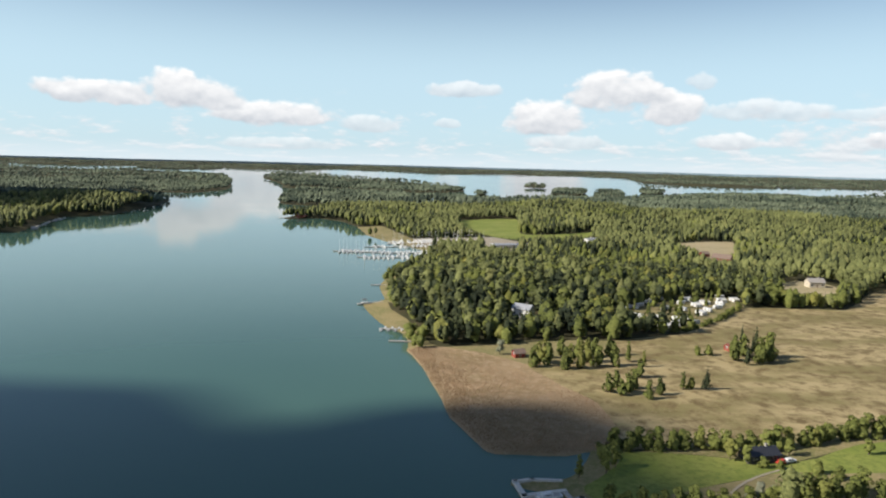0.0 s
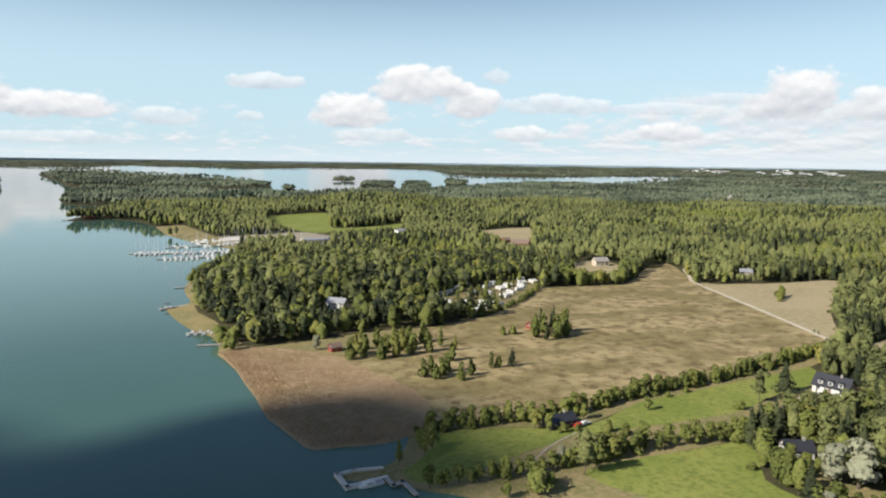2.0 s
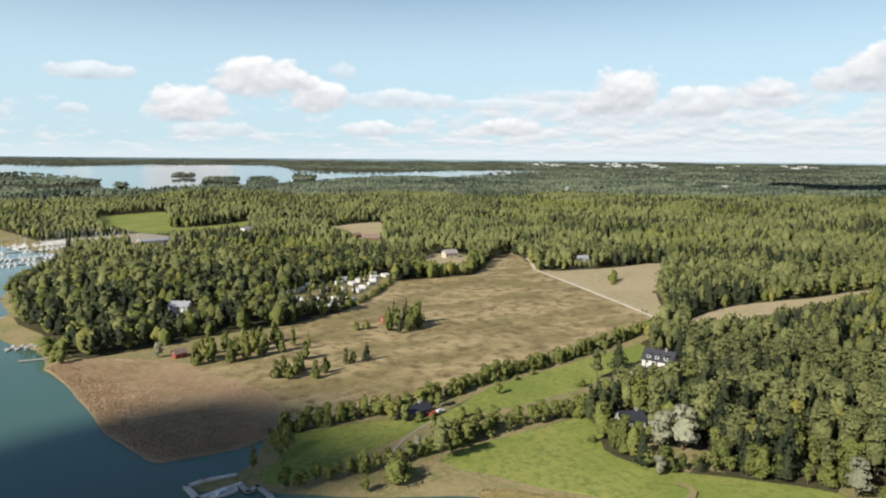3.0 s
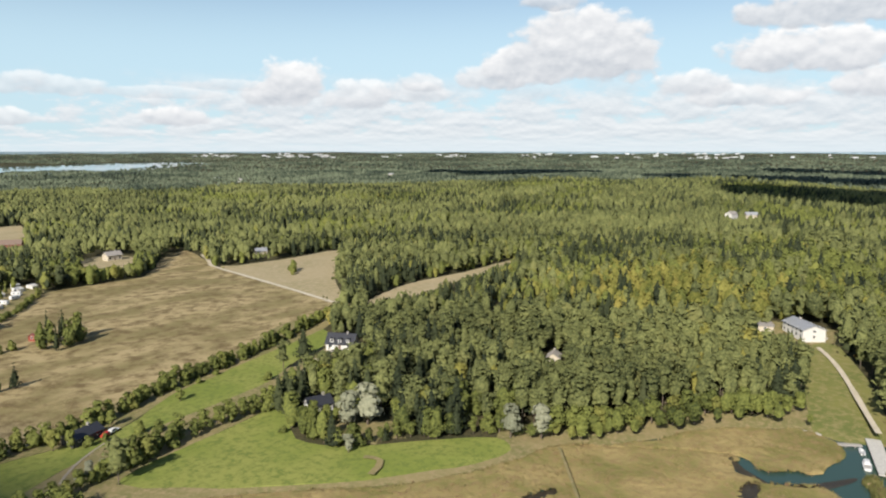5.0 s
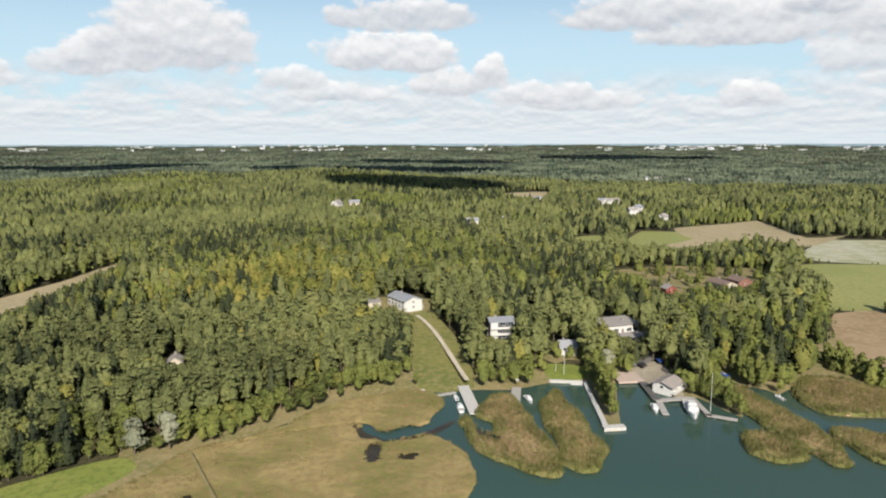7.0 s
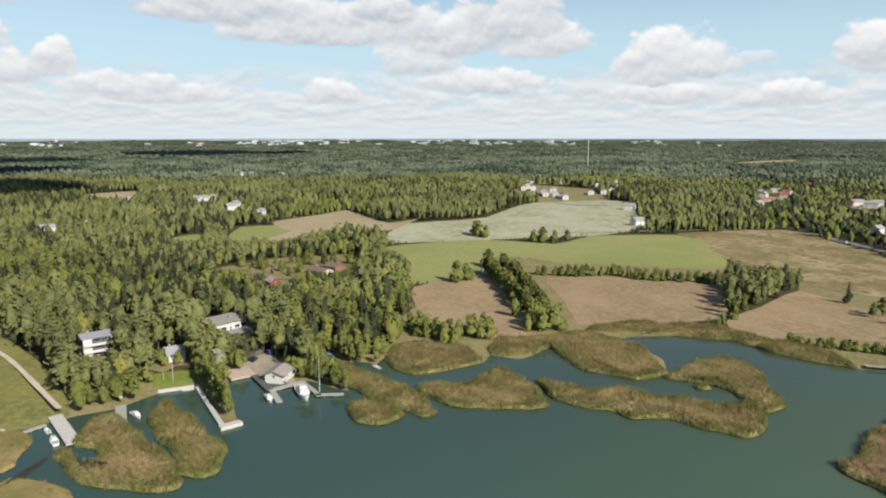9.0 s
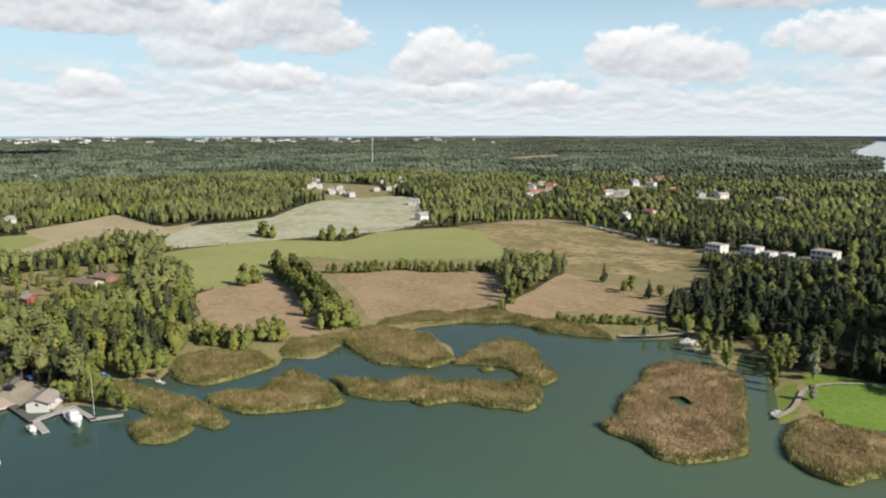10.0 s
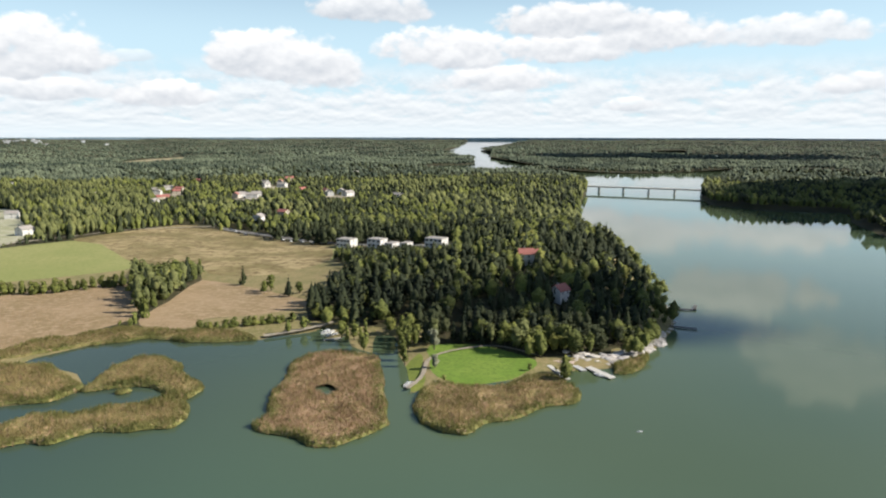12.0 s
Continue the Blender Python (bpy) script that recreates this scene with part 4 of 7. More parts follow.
def wooded(x, y):
    """Where the closed forest stands."""
    ok = on_land(x, y)
    for _, p in FIELD_SHAPES.values():
        ok &= ~inside(x, y, p)
    for p in REED_SHAPES.values():
        ok &= ~inside(x, y, p)
    for p in CLEARINGS.values():
        ok &= ~inside(x, y, np.array(p, float))
    for bx, by, br in HOUSE_GAPS:
        ok &= (x - bx) ** 2 + (y - by) ** 2 > br * br
    for bx, by in FAR_HOMES:
        ok &= (x - bx) ** 2 + (y - by) ** 2 > 12 * 12
    return ok


# houses of the estate and the village in the woods
ESTATE = [
    (917, -618), (909, -630), (857, -614), (822, -610), (786, -599), (1076, -731), (1102, -774), (1052, -765), (1004, -756), (817, -670),
    (807, -685), (824, -715), (851, -751), (898, -748), (930, -813), (955, -875), (836, -602), (870, -640), (800, -604), (940, -640), (1020, -700), (1040, -740),
]
VILLAGE = [
    (605, -768), (631, -819), (739, -971), (727, -927), (706, -957), (766, -1094), (551, -888), (527, -877), (641, -1110), (625, -1134),
    (635, -1187), (926, -1476), (965, -1657), (382, -652), (378, -698), (458, -976), (436, -980), (615, -1457), (749, -819), (631, -578), (524, -493),
    (700, -898), (677, -911), (554, -884), (530, -894), (623, -1083), (598, -1093), (432, -933), (406, -940), (328, -934), (508, -995),
]
HAMLET = [
    (938, -129), (940, -139), (945, -150), (1170, -201), (1489, -295), (1497, -318), (769, -173), (678, 29), (703, -3), (803, 174), (794, 192),
    (953, -46), (829, -151), (861, -163), (1249, -258), (1268, -314), (1515, -384), (1167, 1612), (1138, 1476), (1587, 1355),
]
FAR_HOMES = ESTATE + VILLAGE + HAMLET


def height_limit(x, y):
    """Younger, lower wood stands on the bay side of far fields and houses, which show above it."""
    most = np.full(len(x), 99.0)
    for s in (1.13, 1.10, 1.075, 1.05, 1.03, 1.012):
        low = max(2.6, 89 * (1 - 1 / s) * 1.15)
        for _, p in FIELD_SHAPES.values():
            if math.hypot(*p.mean(0)) > 240:
                most[inside(x * s, y * s, p)] = low
        if s < 1.09:
            for bx, by in FAR_HOMES:
                most[(x * s - bx) ** 2 + (y * s - by) ** 2 < 100] = low + 1.5
        for bx, by, br in HOUSE_GAPS:
            most[(x * s - bx) ** 2 + (y * s - by) ** 2 < 0.75 * br * br] = low + (2.0 if s < 1.09 else 0.5)
    return most


def plant_forest():
    rng = np.random.default_rng(5)
    rings = ((110, 310, 5.0, 0), (310, 640, 5.8, 1), (640, 1350, 6.9, 2), (1350, 2500, 11.0, 3), (2500, 4760, 22.0, 3))
    for lo, hi, step, lod in rings:
        x, y = jittered(lo, hi, step, rng)
        ok = wooded(x, y)
        x, y = x[ok], y[ok]
        z = ground_z(x, y) - 0.3
        a = field_noise(x, y, 0.008, 1.5)
        b = field_noise(x, y, 0.02, 7.7)
        pick = rng.random(len(x))
        # broad-leaved wood along the shores and in patches, pine on the heights, spruce between
        leafy = 0.24 + 1.0 * a
        conic = 0.24 - 0.8 * b
        kind = np.where(pick < leafy, 2, np.where(pick < leafy + conic, 1, 0))
        # dark spruce on the southern point, with leafy trees further up the slope
        south = (y < -290) & (np.hypot(x, y) < 1800) & (x < -0.95 * y - 120)
        # pines there take the spruce colour, which puts shade into them
        kind = np.where(south & (pick > np.clip(0.10 + 0.0018 * (-y - 380) + 0.5 * a, 0.06, 0.55)), np.where(pick > 0.55, 4, 1), kind)
        keep = ~(south & (rng.random(len(x)) < 0.25))
        # the wood round the camp site: the same darkened pines, and round alders
        camp_wood = (x < 215) & (y > 330) & (y < 600)
        kind = np.where(camp_wood, np.where(pick < 0.58, 4, np.where(pick < 0.88, 2, 0)), kind)
        # a stand of yellowing birch on the hill, and single ones everywhere
        birch = rng.random(len(x)) < (0.03 if lod < 2 else 0.0) + 0.8 * np.exp(-((x - 372) ** 2 + (y - 118) ** 2) / 58**2)
        kind = np.where(birch & ~south, 3, kind)
        swell = field_noise(x, y, 0.005, 4.4)
        height = np.where(kind >= 2, rng.uniform(8.5, 14, len(x)), rng.uniform(10.5, 17.5, len(x))) * (1 + 0.15 * b + 0.22 * swell)
        # the land is drawn together far off, and the woods with it
        low = 1 - 0.62 * np.clip((np.hypot(x, y) - 1300) / 3000, 0, 1)
        height = height * low
        wide = rng.uniform(0.8, 1.25, len(x)) * (1 / low) * (1.18, 1.25, 1.2, 1.05 if hi < 3000 else 1.7)[lod]
        wide = np.where(south | camp_wood, wide * 1.2, wide)
        if lod < 2:  # low leafy growth along the water
            shore = coast_distance(x, y) < 11
            kind = np.where(shore, 2, kind)
            height = np.where(shore, rng.uniform(4.5, 8.5, len(x)), height)
            wide = np.where(shore, wide * 1.25, wide)
        if lo < 1350:
            height = np.minimum(height, height_limit(x, y) * rng.uniform(0.85, 1.15, len(x)))
        turn, tint, which = rng.uniform(0, 6.28, len(x)), rng.random(len(x)), rng.integers(0, 7, len(x))
        # all kinds in the far rings share one colour with distance haze in it
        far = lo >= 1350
        for k, (nm, mat, label) in enumerate((("pine", M_HAZYWOOD if far else M_PINE, "dense pine wood with grey-green rounded crowns"), ("spruce", M_HAZYWOOD if far else M_SPRUCE, "dark spruce wood with pointed crowns"), ("leaf", M_HAZYWOOD if far else M_LEAF, "mixed aspen and alder wood in fresh green"), ("leaf", M_BIRCH, "birches turning yellow among darker trees"), ("pine", M_SPRUCE, "tall pines darkened by colour as if in shade"))):
            got = np.where((kind == k) & keep)[0]
            if not len(got):
                continue
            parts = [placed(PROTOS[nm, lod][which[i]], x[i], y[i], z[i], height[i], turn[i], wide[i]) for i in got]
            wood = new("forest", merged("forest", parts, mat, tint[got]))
            tagged(wood, label, "forest", kind="stuff")
            if lod < 1:
                trunks = [placed(TRUNK, x[i], y[i], z[i], height[i], turn[i]) for i in got]
                stems = new("trunks", merged("trunks", trunks, M_BARK))
                stems.parent = wood
                tagged(stems, kind="stuff")


plant_forest()


def reed_tuft(rng, blades=6, wide=0.13, spread=0.5):
    """A few upright blades, each a tall narrow pointed leaf."""
    v, f = [], []
    for _ in range(blades):
        a, l = rng.uniform(0, 6.28), rng.uniform(-0.16, 0.16)
        c, s, w = math.cos(a), math.sin(a), rng.uniform(0.8, 1.3) * wide
        ox, oy = rng.uniform(-spread, spread), rng.uniform(-spread, spread)
        q = len(v)
        v += [(ox - w * c, oy - w * s, 0), (ox + w * c, oy + w * s, 0), (ox + l * s, oy - l * c, rng.uniform(0.72, 1.0))]
        f.append((q, q + 1, q + 2))
    return np.array(v), np.array(f)


TUFTS = [reed_tuft(RNG) for _ in range(8)]


def plant_reeds():
    rng = np.random.default_rng(8)
    for key, shape in REED_SHAPES.items():
        lo, hi = shape.min(0), shape.max(0)
        marsh = key in ("marsh", "north")
        step = 1.0 if marsh else 0.74
        gx, gy = np.meshgrid(np.arange(lo[0], hi[0], step), np.arange(lo[1], hi[1], step))
        x = gx.ravel() + rng.uniform(-0.5, 0.5, gx.size) * step
        y = gy.ravel() + rng.uniform(-0.5, 0.5, gx.size) * step
        ok = inside(x, y, shape)
        if key == "j":
            ok &= ~inside(x, y, POND_SHAPE)
        for p in CHANNEL_SHAPES:
            ok &= ~inside(x, y, p)
        x, y = x[ok], y[ok]
        lumps = field_noise(x, y, 0.12, 2.2) + 0.5 * field_noise(x, y, 0.35, 5.2)
        edge = np.sqrt(np.min([(x - px) ** 2 + (y - py) ** 2 for px, py in shape], 0))
        if marsh:
            ok = lumps > -0.45
            x, y, lumps, edge = x[ok], y[ok], lumps[ok], edge[ok]
        # higher on the hummocks
        foot = np.clip(reed_top(x, y, shape, marsh)[0] - 0.6, 0, None)
        tall = foot + (0.95 if marsh else 1.75) * rng.uniform(0.7, 1.3, len(x)) * (1 + 0.5 * lumps)
        red = {"j": 0.72, "k": 0.30, "c": 0.28, "marsh": 0.18, "north": 0.15}.get(key, 0.12)
        pick = rng.random(len(x))
        dry = pick < red * np.clip(edge / 6.0, 0.0, 1)
        green = ~dry & (rng.random(len(x)) < np.clip(1.0 - edge / 7.0 + 0.5 * lumps, 0.12, 0.95) * (0.3 if marsh else 1.0))
        for got, mat, label in ((~dry & ~green, M_REED, "tall straw-coloured reeds standing in shallow water"), (green, M_REEDGREEN, "tall olive green reeds along the water's edge"), (dry, M_REEDRED, "tall dry reddish brown reeds in shallow water")):
            got = np.where(got)[0]
            if len(got) < 5:
                continue
            parts = [placed(TUFTS[rng.integers(0, 8)], x[i], y[i], foot[i], tall[i] - foot[i], rng.uniform(0, 6.28), 0.9 / (tall[i] - foot[i])) for i in got]
            tagged(new("reed_bed", merged("reed_bed", parts, mat, rng.random(len(got)))), label, "reeds", kind="stuff")
        reed_mat(key, shape, marsh, red, rng)


def reed_top(x, y, shape, marsh):
    """Height of the closed reeds: rising from the water's edge, with low hummocks."""
    edge = rim_distance(x, y, shape)
    lumps = field_noise(x, y, 0.12, 2.2) + 0.5 * field_noise(x, y, 0.35, 5.2)
    full = 0.65 if marsh else 1.25
    return full * np.clip(0.25 + 0.9 * edge, 0.05, 1.0) * (1 + 0.30 * lumps) + 0.14 * field_noise(x, y, 1.1, 3.3), edge, lumps


def rim_distance(x, y, shape):
    far = np.full(len(x), 1e9)
    for (ax, ay), (bx, by) in zip(shape, np.roll(shape, -1, 0)):
        ux, uy = bx - ax, by - ay
        s = np.clip(((x - ax) * ux + (y - ay) * uy) / max(ux * ux + uy * uy, 1e-9), 0, 1)
        far = np.minimum(far, (x - ax - s * ux) ** 2 + (y - ay - s * uy) ** 2)
    return np.sqrt(far)


def reed_mat(key, shape, marsh, red, rng):
    from mathutils.geometry import delaunay_2d_cdt

    lo, hi = shape.min(0), shape.max(0)
    step = 1.5 if marsh else 0.95
    gx, gy = np.meshgrid(np.arange(lo[0], hi[0], step), np.arange(lo[1], hi[1], step))
    x = gx.ravel() + rng.uniform(-0.4, 0.4, gx.size) * step
    y = gy.ravel() + rng.uniform(-0.4, 0.4, gx.size) * step
    ok = inside(x, y, shape)
    pts, edges = [Vector(p) for p in zip(x[ok], y[ok])], []
    for loop in [shape] + ([POND_SHAPE] if key == "j" else []):
        k = len(pts)
        pts += [Vector(q) for q in loop]
        edges += [(k + i, k + (i + 1) % len(loop)) for i in range(len(loop))]
    verts, _, tris, *_ = delaunay_2d_cdt(pts, edges, [], 0, 1e-3)
    v, f = np.array([tuple(q) for q in verts]), np.array([t for t in tris if len(t) == 3])
    c = v[f].mean(1)
    keep = inside(c[:, 0], c[:, 1], shape)
    for p in CHANNEL_SHAPES + ([POND_SHAPE] if key == "j" else []):
        keep &= ~inside(c[:, 0], c[:, 1], p)
    f, c = f[keep], c[keep]
    z, _, _ = reed_top(v[:, 0], v[:, 1], shape, marsh)
    _, edge, lumps = reed_top(c[:, 0], c[:, 1], shape, marsh)
    used, back = np.unique(f, return_inverse=True)
    ob = add_mesh("reed_mat", np.c_[v[used], np.maximum(z[used], 0.04)], back.reshape(-1, 3), M_MARSH if marsh else M_REEDFLOOR)
    ob.data.materials.append(M_MARSH if marsh else M_REEDFLOORGREEN)
    ob.data.materials.append(M_MARSH if marsh else M_REEDFLOORRED)
    pick = rng.random(len(f))
    slot = np.where(pick < red * np.clip(edge / 6.0, 0, 1), 2, np.where(rng.random(len(f)) < np.clip(1.0 - edge / 7.0 + 0.5 * lumps, 0.12, 0.95) * (0.3 if marsh else 1.0), 1, 0))
    ob.data.polygons.foreach_set("material_index", slot.astype(np.int32))
    tagged(ob, "dense closed reeds in straw, olive and brown over shallow water", "reeds", kind="structure")


plant_reeds()
for _p in DARK_POOLS:
    _q = smooth(_p, 3, 1.5)
    _c = _q.mean(0)
    _q = _c + (_q - _c) * 1.25
    _n = len(_q)
    tagged(add_mesh("mud", [(*_c, 0.12)] + [(*a, 0.05) for a in _q], [(0, 1 + k, 1 + (k + 1) % _n) for k in range(_n)], M_DARKPOOL), "dark sheet standing in for a pool or creek between reeds", "mud", kind="structure")


# ---------------------------------------------------------------- clouds high outside the view, whose shadows lie on the land and the bay
CLOUD_HEIGHT = 1400.0
# the middle of each shadow on the ground, and its half size across and along the wind
CLOUD_SHADOWS = [(-224, 108, 242, 170), (-8, 200, 48, 55), (-740, 1250, 240, 430), (1120, 150, 150, 165), (1620, 330, 220, 330), (1900, 1120, 260, 300), (2500, 260, 160, 330), (3000, -500, 200, 420), (5, -345, 72, 40), (-330, -1050, 260, 330), (-100, -2600, 600, 350)]


def cloud(sx, sy, rx, ry, seed):
    rng = np.random.default_rng(seed)
    away = CLOUD_HEIGHT / math.tan(SUN_UP)
    cx, cy = sx + math.cos(SUN_FROM) * away, sy + math.sin(SUN_FROM) * away
    bm = bmesh.new()
    for k in range(26):
        a, r = k * 2.39996, 0.62 * math.sqrt((k + 0.5) / 26)
        s = rng.uniform(0.34, 0.42)
        m = Matrix.Translation((r * math.cos(a) * rx, r * math.sin(a) * ry, 20 * rng.uniform(0, 1))) @ Matrix.Diagonal((s * rx, s * ry, 38 * rng.uniform(0.7, 1.3), 1))
        bmesh.ops.create_icosphere(bm, subdivisions=2, radius=1.0, matrix=m)
    for v in bm.verts:
        n = noise.fractal(v.co * 0.02, 0.9, 2.0, 4)
        v.co += Vector((v.co.x * 0.06, v.co.y * 0.06, 8)) * n
        v.co.z = max(v.co.z, -8.0)
    me = bpy.data.meshes.new("cloud")
    bm.to_mesh(me)
    bm.free()
    me.materials.append(M_CLOUD)
    me.shade_smooth()
    ob = new("cloud", me)
    ob.location = (cx, cy, CLOUD_HEIGHT)
    return tagged(ob, "white flat-bottomed cumulus cloud drifting over the bay", "cloud", "fair-weather clouds", kind="structure")


for _k, _c in enumerate(CLOUD_SHADOWS):
    cloud(*_c, 40 + _k)

# ---------------------------------------------------------------- helpers for things
M_TOWN = plain_material("pale_concrete", (0.52, 0.54, 0.57), 0.8, vary=0.2, scale=0.05)
M_WHITE = plain_material("white_render", (0.60, 0.59, 0.56), 0.7, vary=0.08)
M_WHITEBOARD = plain_material("white_boards", (0.60, 0.59, 0.56), 0.65, vary=0.1, scale=3)
M_GREYROOF = plain_material("grey_metal_roof", (0.33, 0.34, 0.36), 0.5, 0.2, vary=0.15)
M_PALEROOF = plain_material("pale_roof_felt", (0.31, 0.285, 0.26), 0.85, vary=0.15)
M_BEIGEROOF = plain_material("beige_roof_felt", (0.29, 0.255, 0.225), 0.85, vary=0.12)
M_BLACKROOF = plain_material("black_roof", (0.03, 0.032, 0.04), 0.5, vary=0.25)
M_BROWNROOF = plain_material("brown_roof", (0.20, 0.14, 0.11), 0.8, vary=0.25)
M_REDROOF = plain_material("red_tile_roof", (0.34, 0.125, 0.10), 0.75, vary=0.25, scale=2)
M_FALU = plain_material("red_painted_boards", (0.26, 0.05, 0.035), 0.8, vary=0.25, scale=2)
M_BRICKRED = plain_material("red_brick", (0.24, 0.115, 0.085), 0.85, vary=0.25, scale=2)
M_DARKWALL = plain_material("dark_boards", (0.05, 0.052, 0.06), 0.7, vary=0.2, scale=2)
M_BEIGE = plain_material("beige_boards", (0.52, 0.46, 0.36), 0.75, vary=0.12)
M_GLASS = plain_material("window_glass", (0.03, 0.04, 0.05), 0.08, vary=0.3)
M_TIMBER = plain_material("grey_timber", (0.36, 0.34, 0.31), 0.85, vary=0.25, scale=2.5)
M_CONCRETE = plain_material("concrete", (0.50, 0.48, 0.44), 0.85, vary=0.18, scale=1.2)
M_DARKDECK = plain_material("dark_deck", (0.10, 0.095, 0.09), 0.8, vary=0.25, scale=2)
M_BOATHULL = plain_material("white_gelcoat", (0.62, 0.62, 0.61), 0.25, vary=0.05)
M_BOATGREY = plain_material("grey_deck", (0.45, 0.45, 0.44), 0.6, vary=0.1)
M_BLUE = plain_material("blue_paint", (0.03, 0.09, 0.32), 0.5, vary=0.15)
M_ALU = plain_material("mast_metal", (0.75, 0.75, 0.75), 0.4, 0.3, vary=0.05)
M_RUBBER = plain_material("rubber", (0.03, 0.03, 0.03), 0.9)
M_CANVAS = plain_material("canvas", (0.60, 0.58, 0.54), 0.9, vary=0.12)
M_ROCK = plain_material("granite", (0.50, 0.46, 0.42), 0.9, vary=0.3, scale=0.8, bump=0.5)
M_REDPAINT = plain_material("red_paint", (0.45, 0.04, 0.03), 0.4, vary=0.1)
M_BRICKPAVE = plain_material("pinkish_gravel", (0.46, 0.36, 0.30), 0.9, vary=0.12)


def part(name, bm, mat, parent, label=""):
    me = bpy.data.meshes.new(name)
    bm.to_mesh(me)
    bm.free()
    me.materials.append(mat)
    ob = new(name, me)
    ob.parent = parent
    return tagged(ob, label)


def share(name, me, parent, m, label=""):
    """One more part on a mesh that others use as well."""
    ob = new(name, me)
    ob.parent = parent
    ob.matrix_local = m
    return tagged(ob, label)


def thing(name, x, y, z, turn, label, category, group="", scale=1.0):
    ob = new(name)
    ob.empty_display_size = 0.5
    ob.matrix_world = pose(x, y, z, 0, 0, turn) @ Matrix.Diagonal((scale, scale, scale, 1))
    return tagged(ob, label, category, group)


def box(bm, lo, hi, bevel=0.0):
    c, s = (Vector(lo) + Vector(hi)) / 2, Vector(hi) - Vector(lo)
    got = bmesh.ops.create_cube(bm, size=1.0, matrix=Matrix.Translation(c) @ Matrix.Diagonal((*s, 1)))
    if bevel:
        edges = list({e for v in got["verts"] for e in v.link_edges})
        bmesh.ops.bevel(bm, geom=edges, offset=bevel, segments=1, affect="EDGES")
    return bm


def boxes(*spans, bevel=0.0):
    bm = bmesh.new()
    for lo, hi in spans:
        box(bm, lo, hi, bevel)
    return bm


def rod(bm, a, b, r, sides=8, r2=None):
    a, b = Vector(a), Vector(b)
    m = Matrix.Translation((a + b) / 2) @ (b - a).to_track_quat("Z", "Y").to_matrix().to_4x4()
    bmesh.ops.create_cone(bm, cap_ends=True, segments=sides, radius1=r, radius2=r if r2 is None else r2, depth=(b - a).length, matrix=m)
    return bm


def prism(outline, z0, z1, bm=None):
    bm = bm or bmesh.new()
    lo = [bm.verts.new((x, y, z0)) for x, y in outline]
    hi = [bm.verts.new((x, y, z1)) for x, y in outline]
    n = len(outline)
    for k in range(n):
        bm.faces.new((lo[k], lo[(k + 1) % n], hi[(k + 1) % n], hi[k]))
    bm.faces.new(hi)
    bm.faces.new(lo[::-1])
    bmesh.ops.recalc_face_normals(bm, faces=bm.faces)
    return bm


def window_mesh(w, h, frame=0.09):
    bm = boxes(((-w / 2, -0.05, 0), (w / 2, 0.05, frame)), ((-w / 2, -0.05, h - frame), (w / 2, 0.05, h)), ((-w / 2, -0.05, frame), (-w / 2 + frame, 0.05, h - frame)), ((w / 2 - frame, -0.05, frame), (w / 2, 0.05, h - frame)), ((-0.03, -0.04, frame), (0.03, 0.04, h - frame)))
    me = bpy.data.meshes.new("window")
    bm.to_mesh(me)
    bm.free()
    me.materials.append(M_WHITEBOARD)
    bm = boxes(((-w / 2 + frame, -0.02, frame), (w / 2 - frame, 0.02, h - frame)))
    pane = bpy.data.meshes.new("pane")
    bm.to_mesh(pane)
    bm.free()
    pane.materials.append(M_GLASS)
    return me, pane


WINDOWS = {"small": window_mesh(1.2, 1.2), "tall": window_mesh(1.5, 1.7), "wide": window_mesh(2.6, 1.6)}


def add_window(kind, parent, m):
    me, pane = WINDOWS[kind]
    w = share("window", me, parent, m)
    share("pane", pane, w, Matrix.Identity(4), "dark reflecting window pane")
    return w


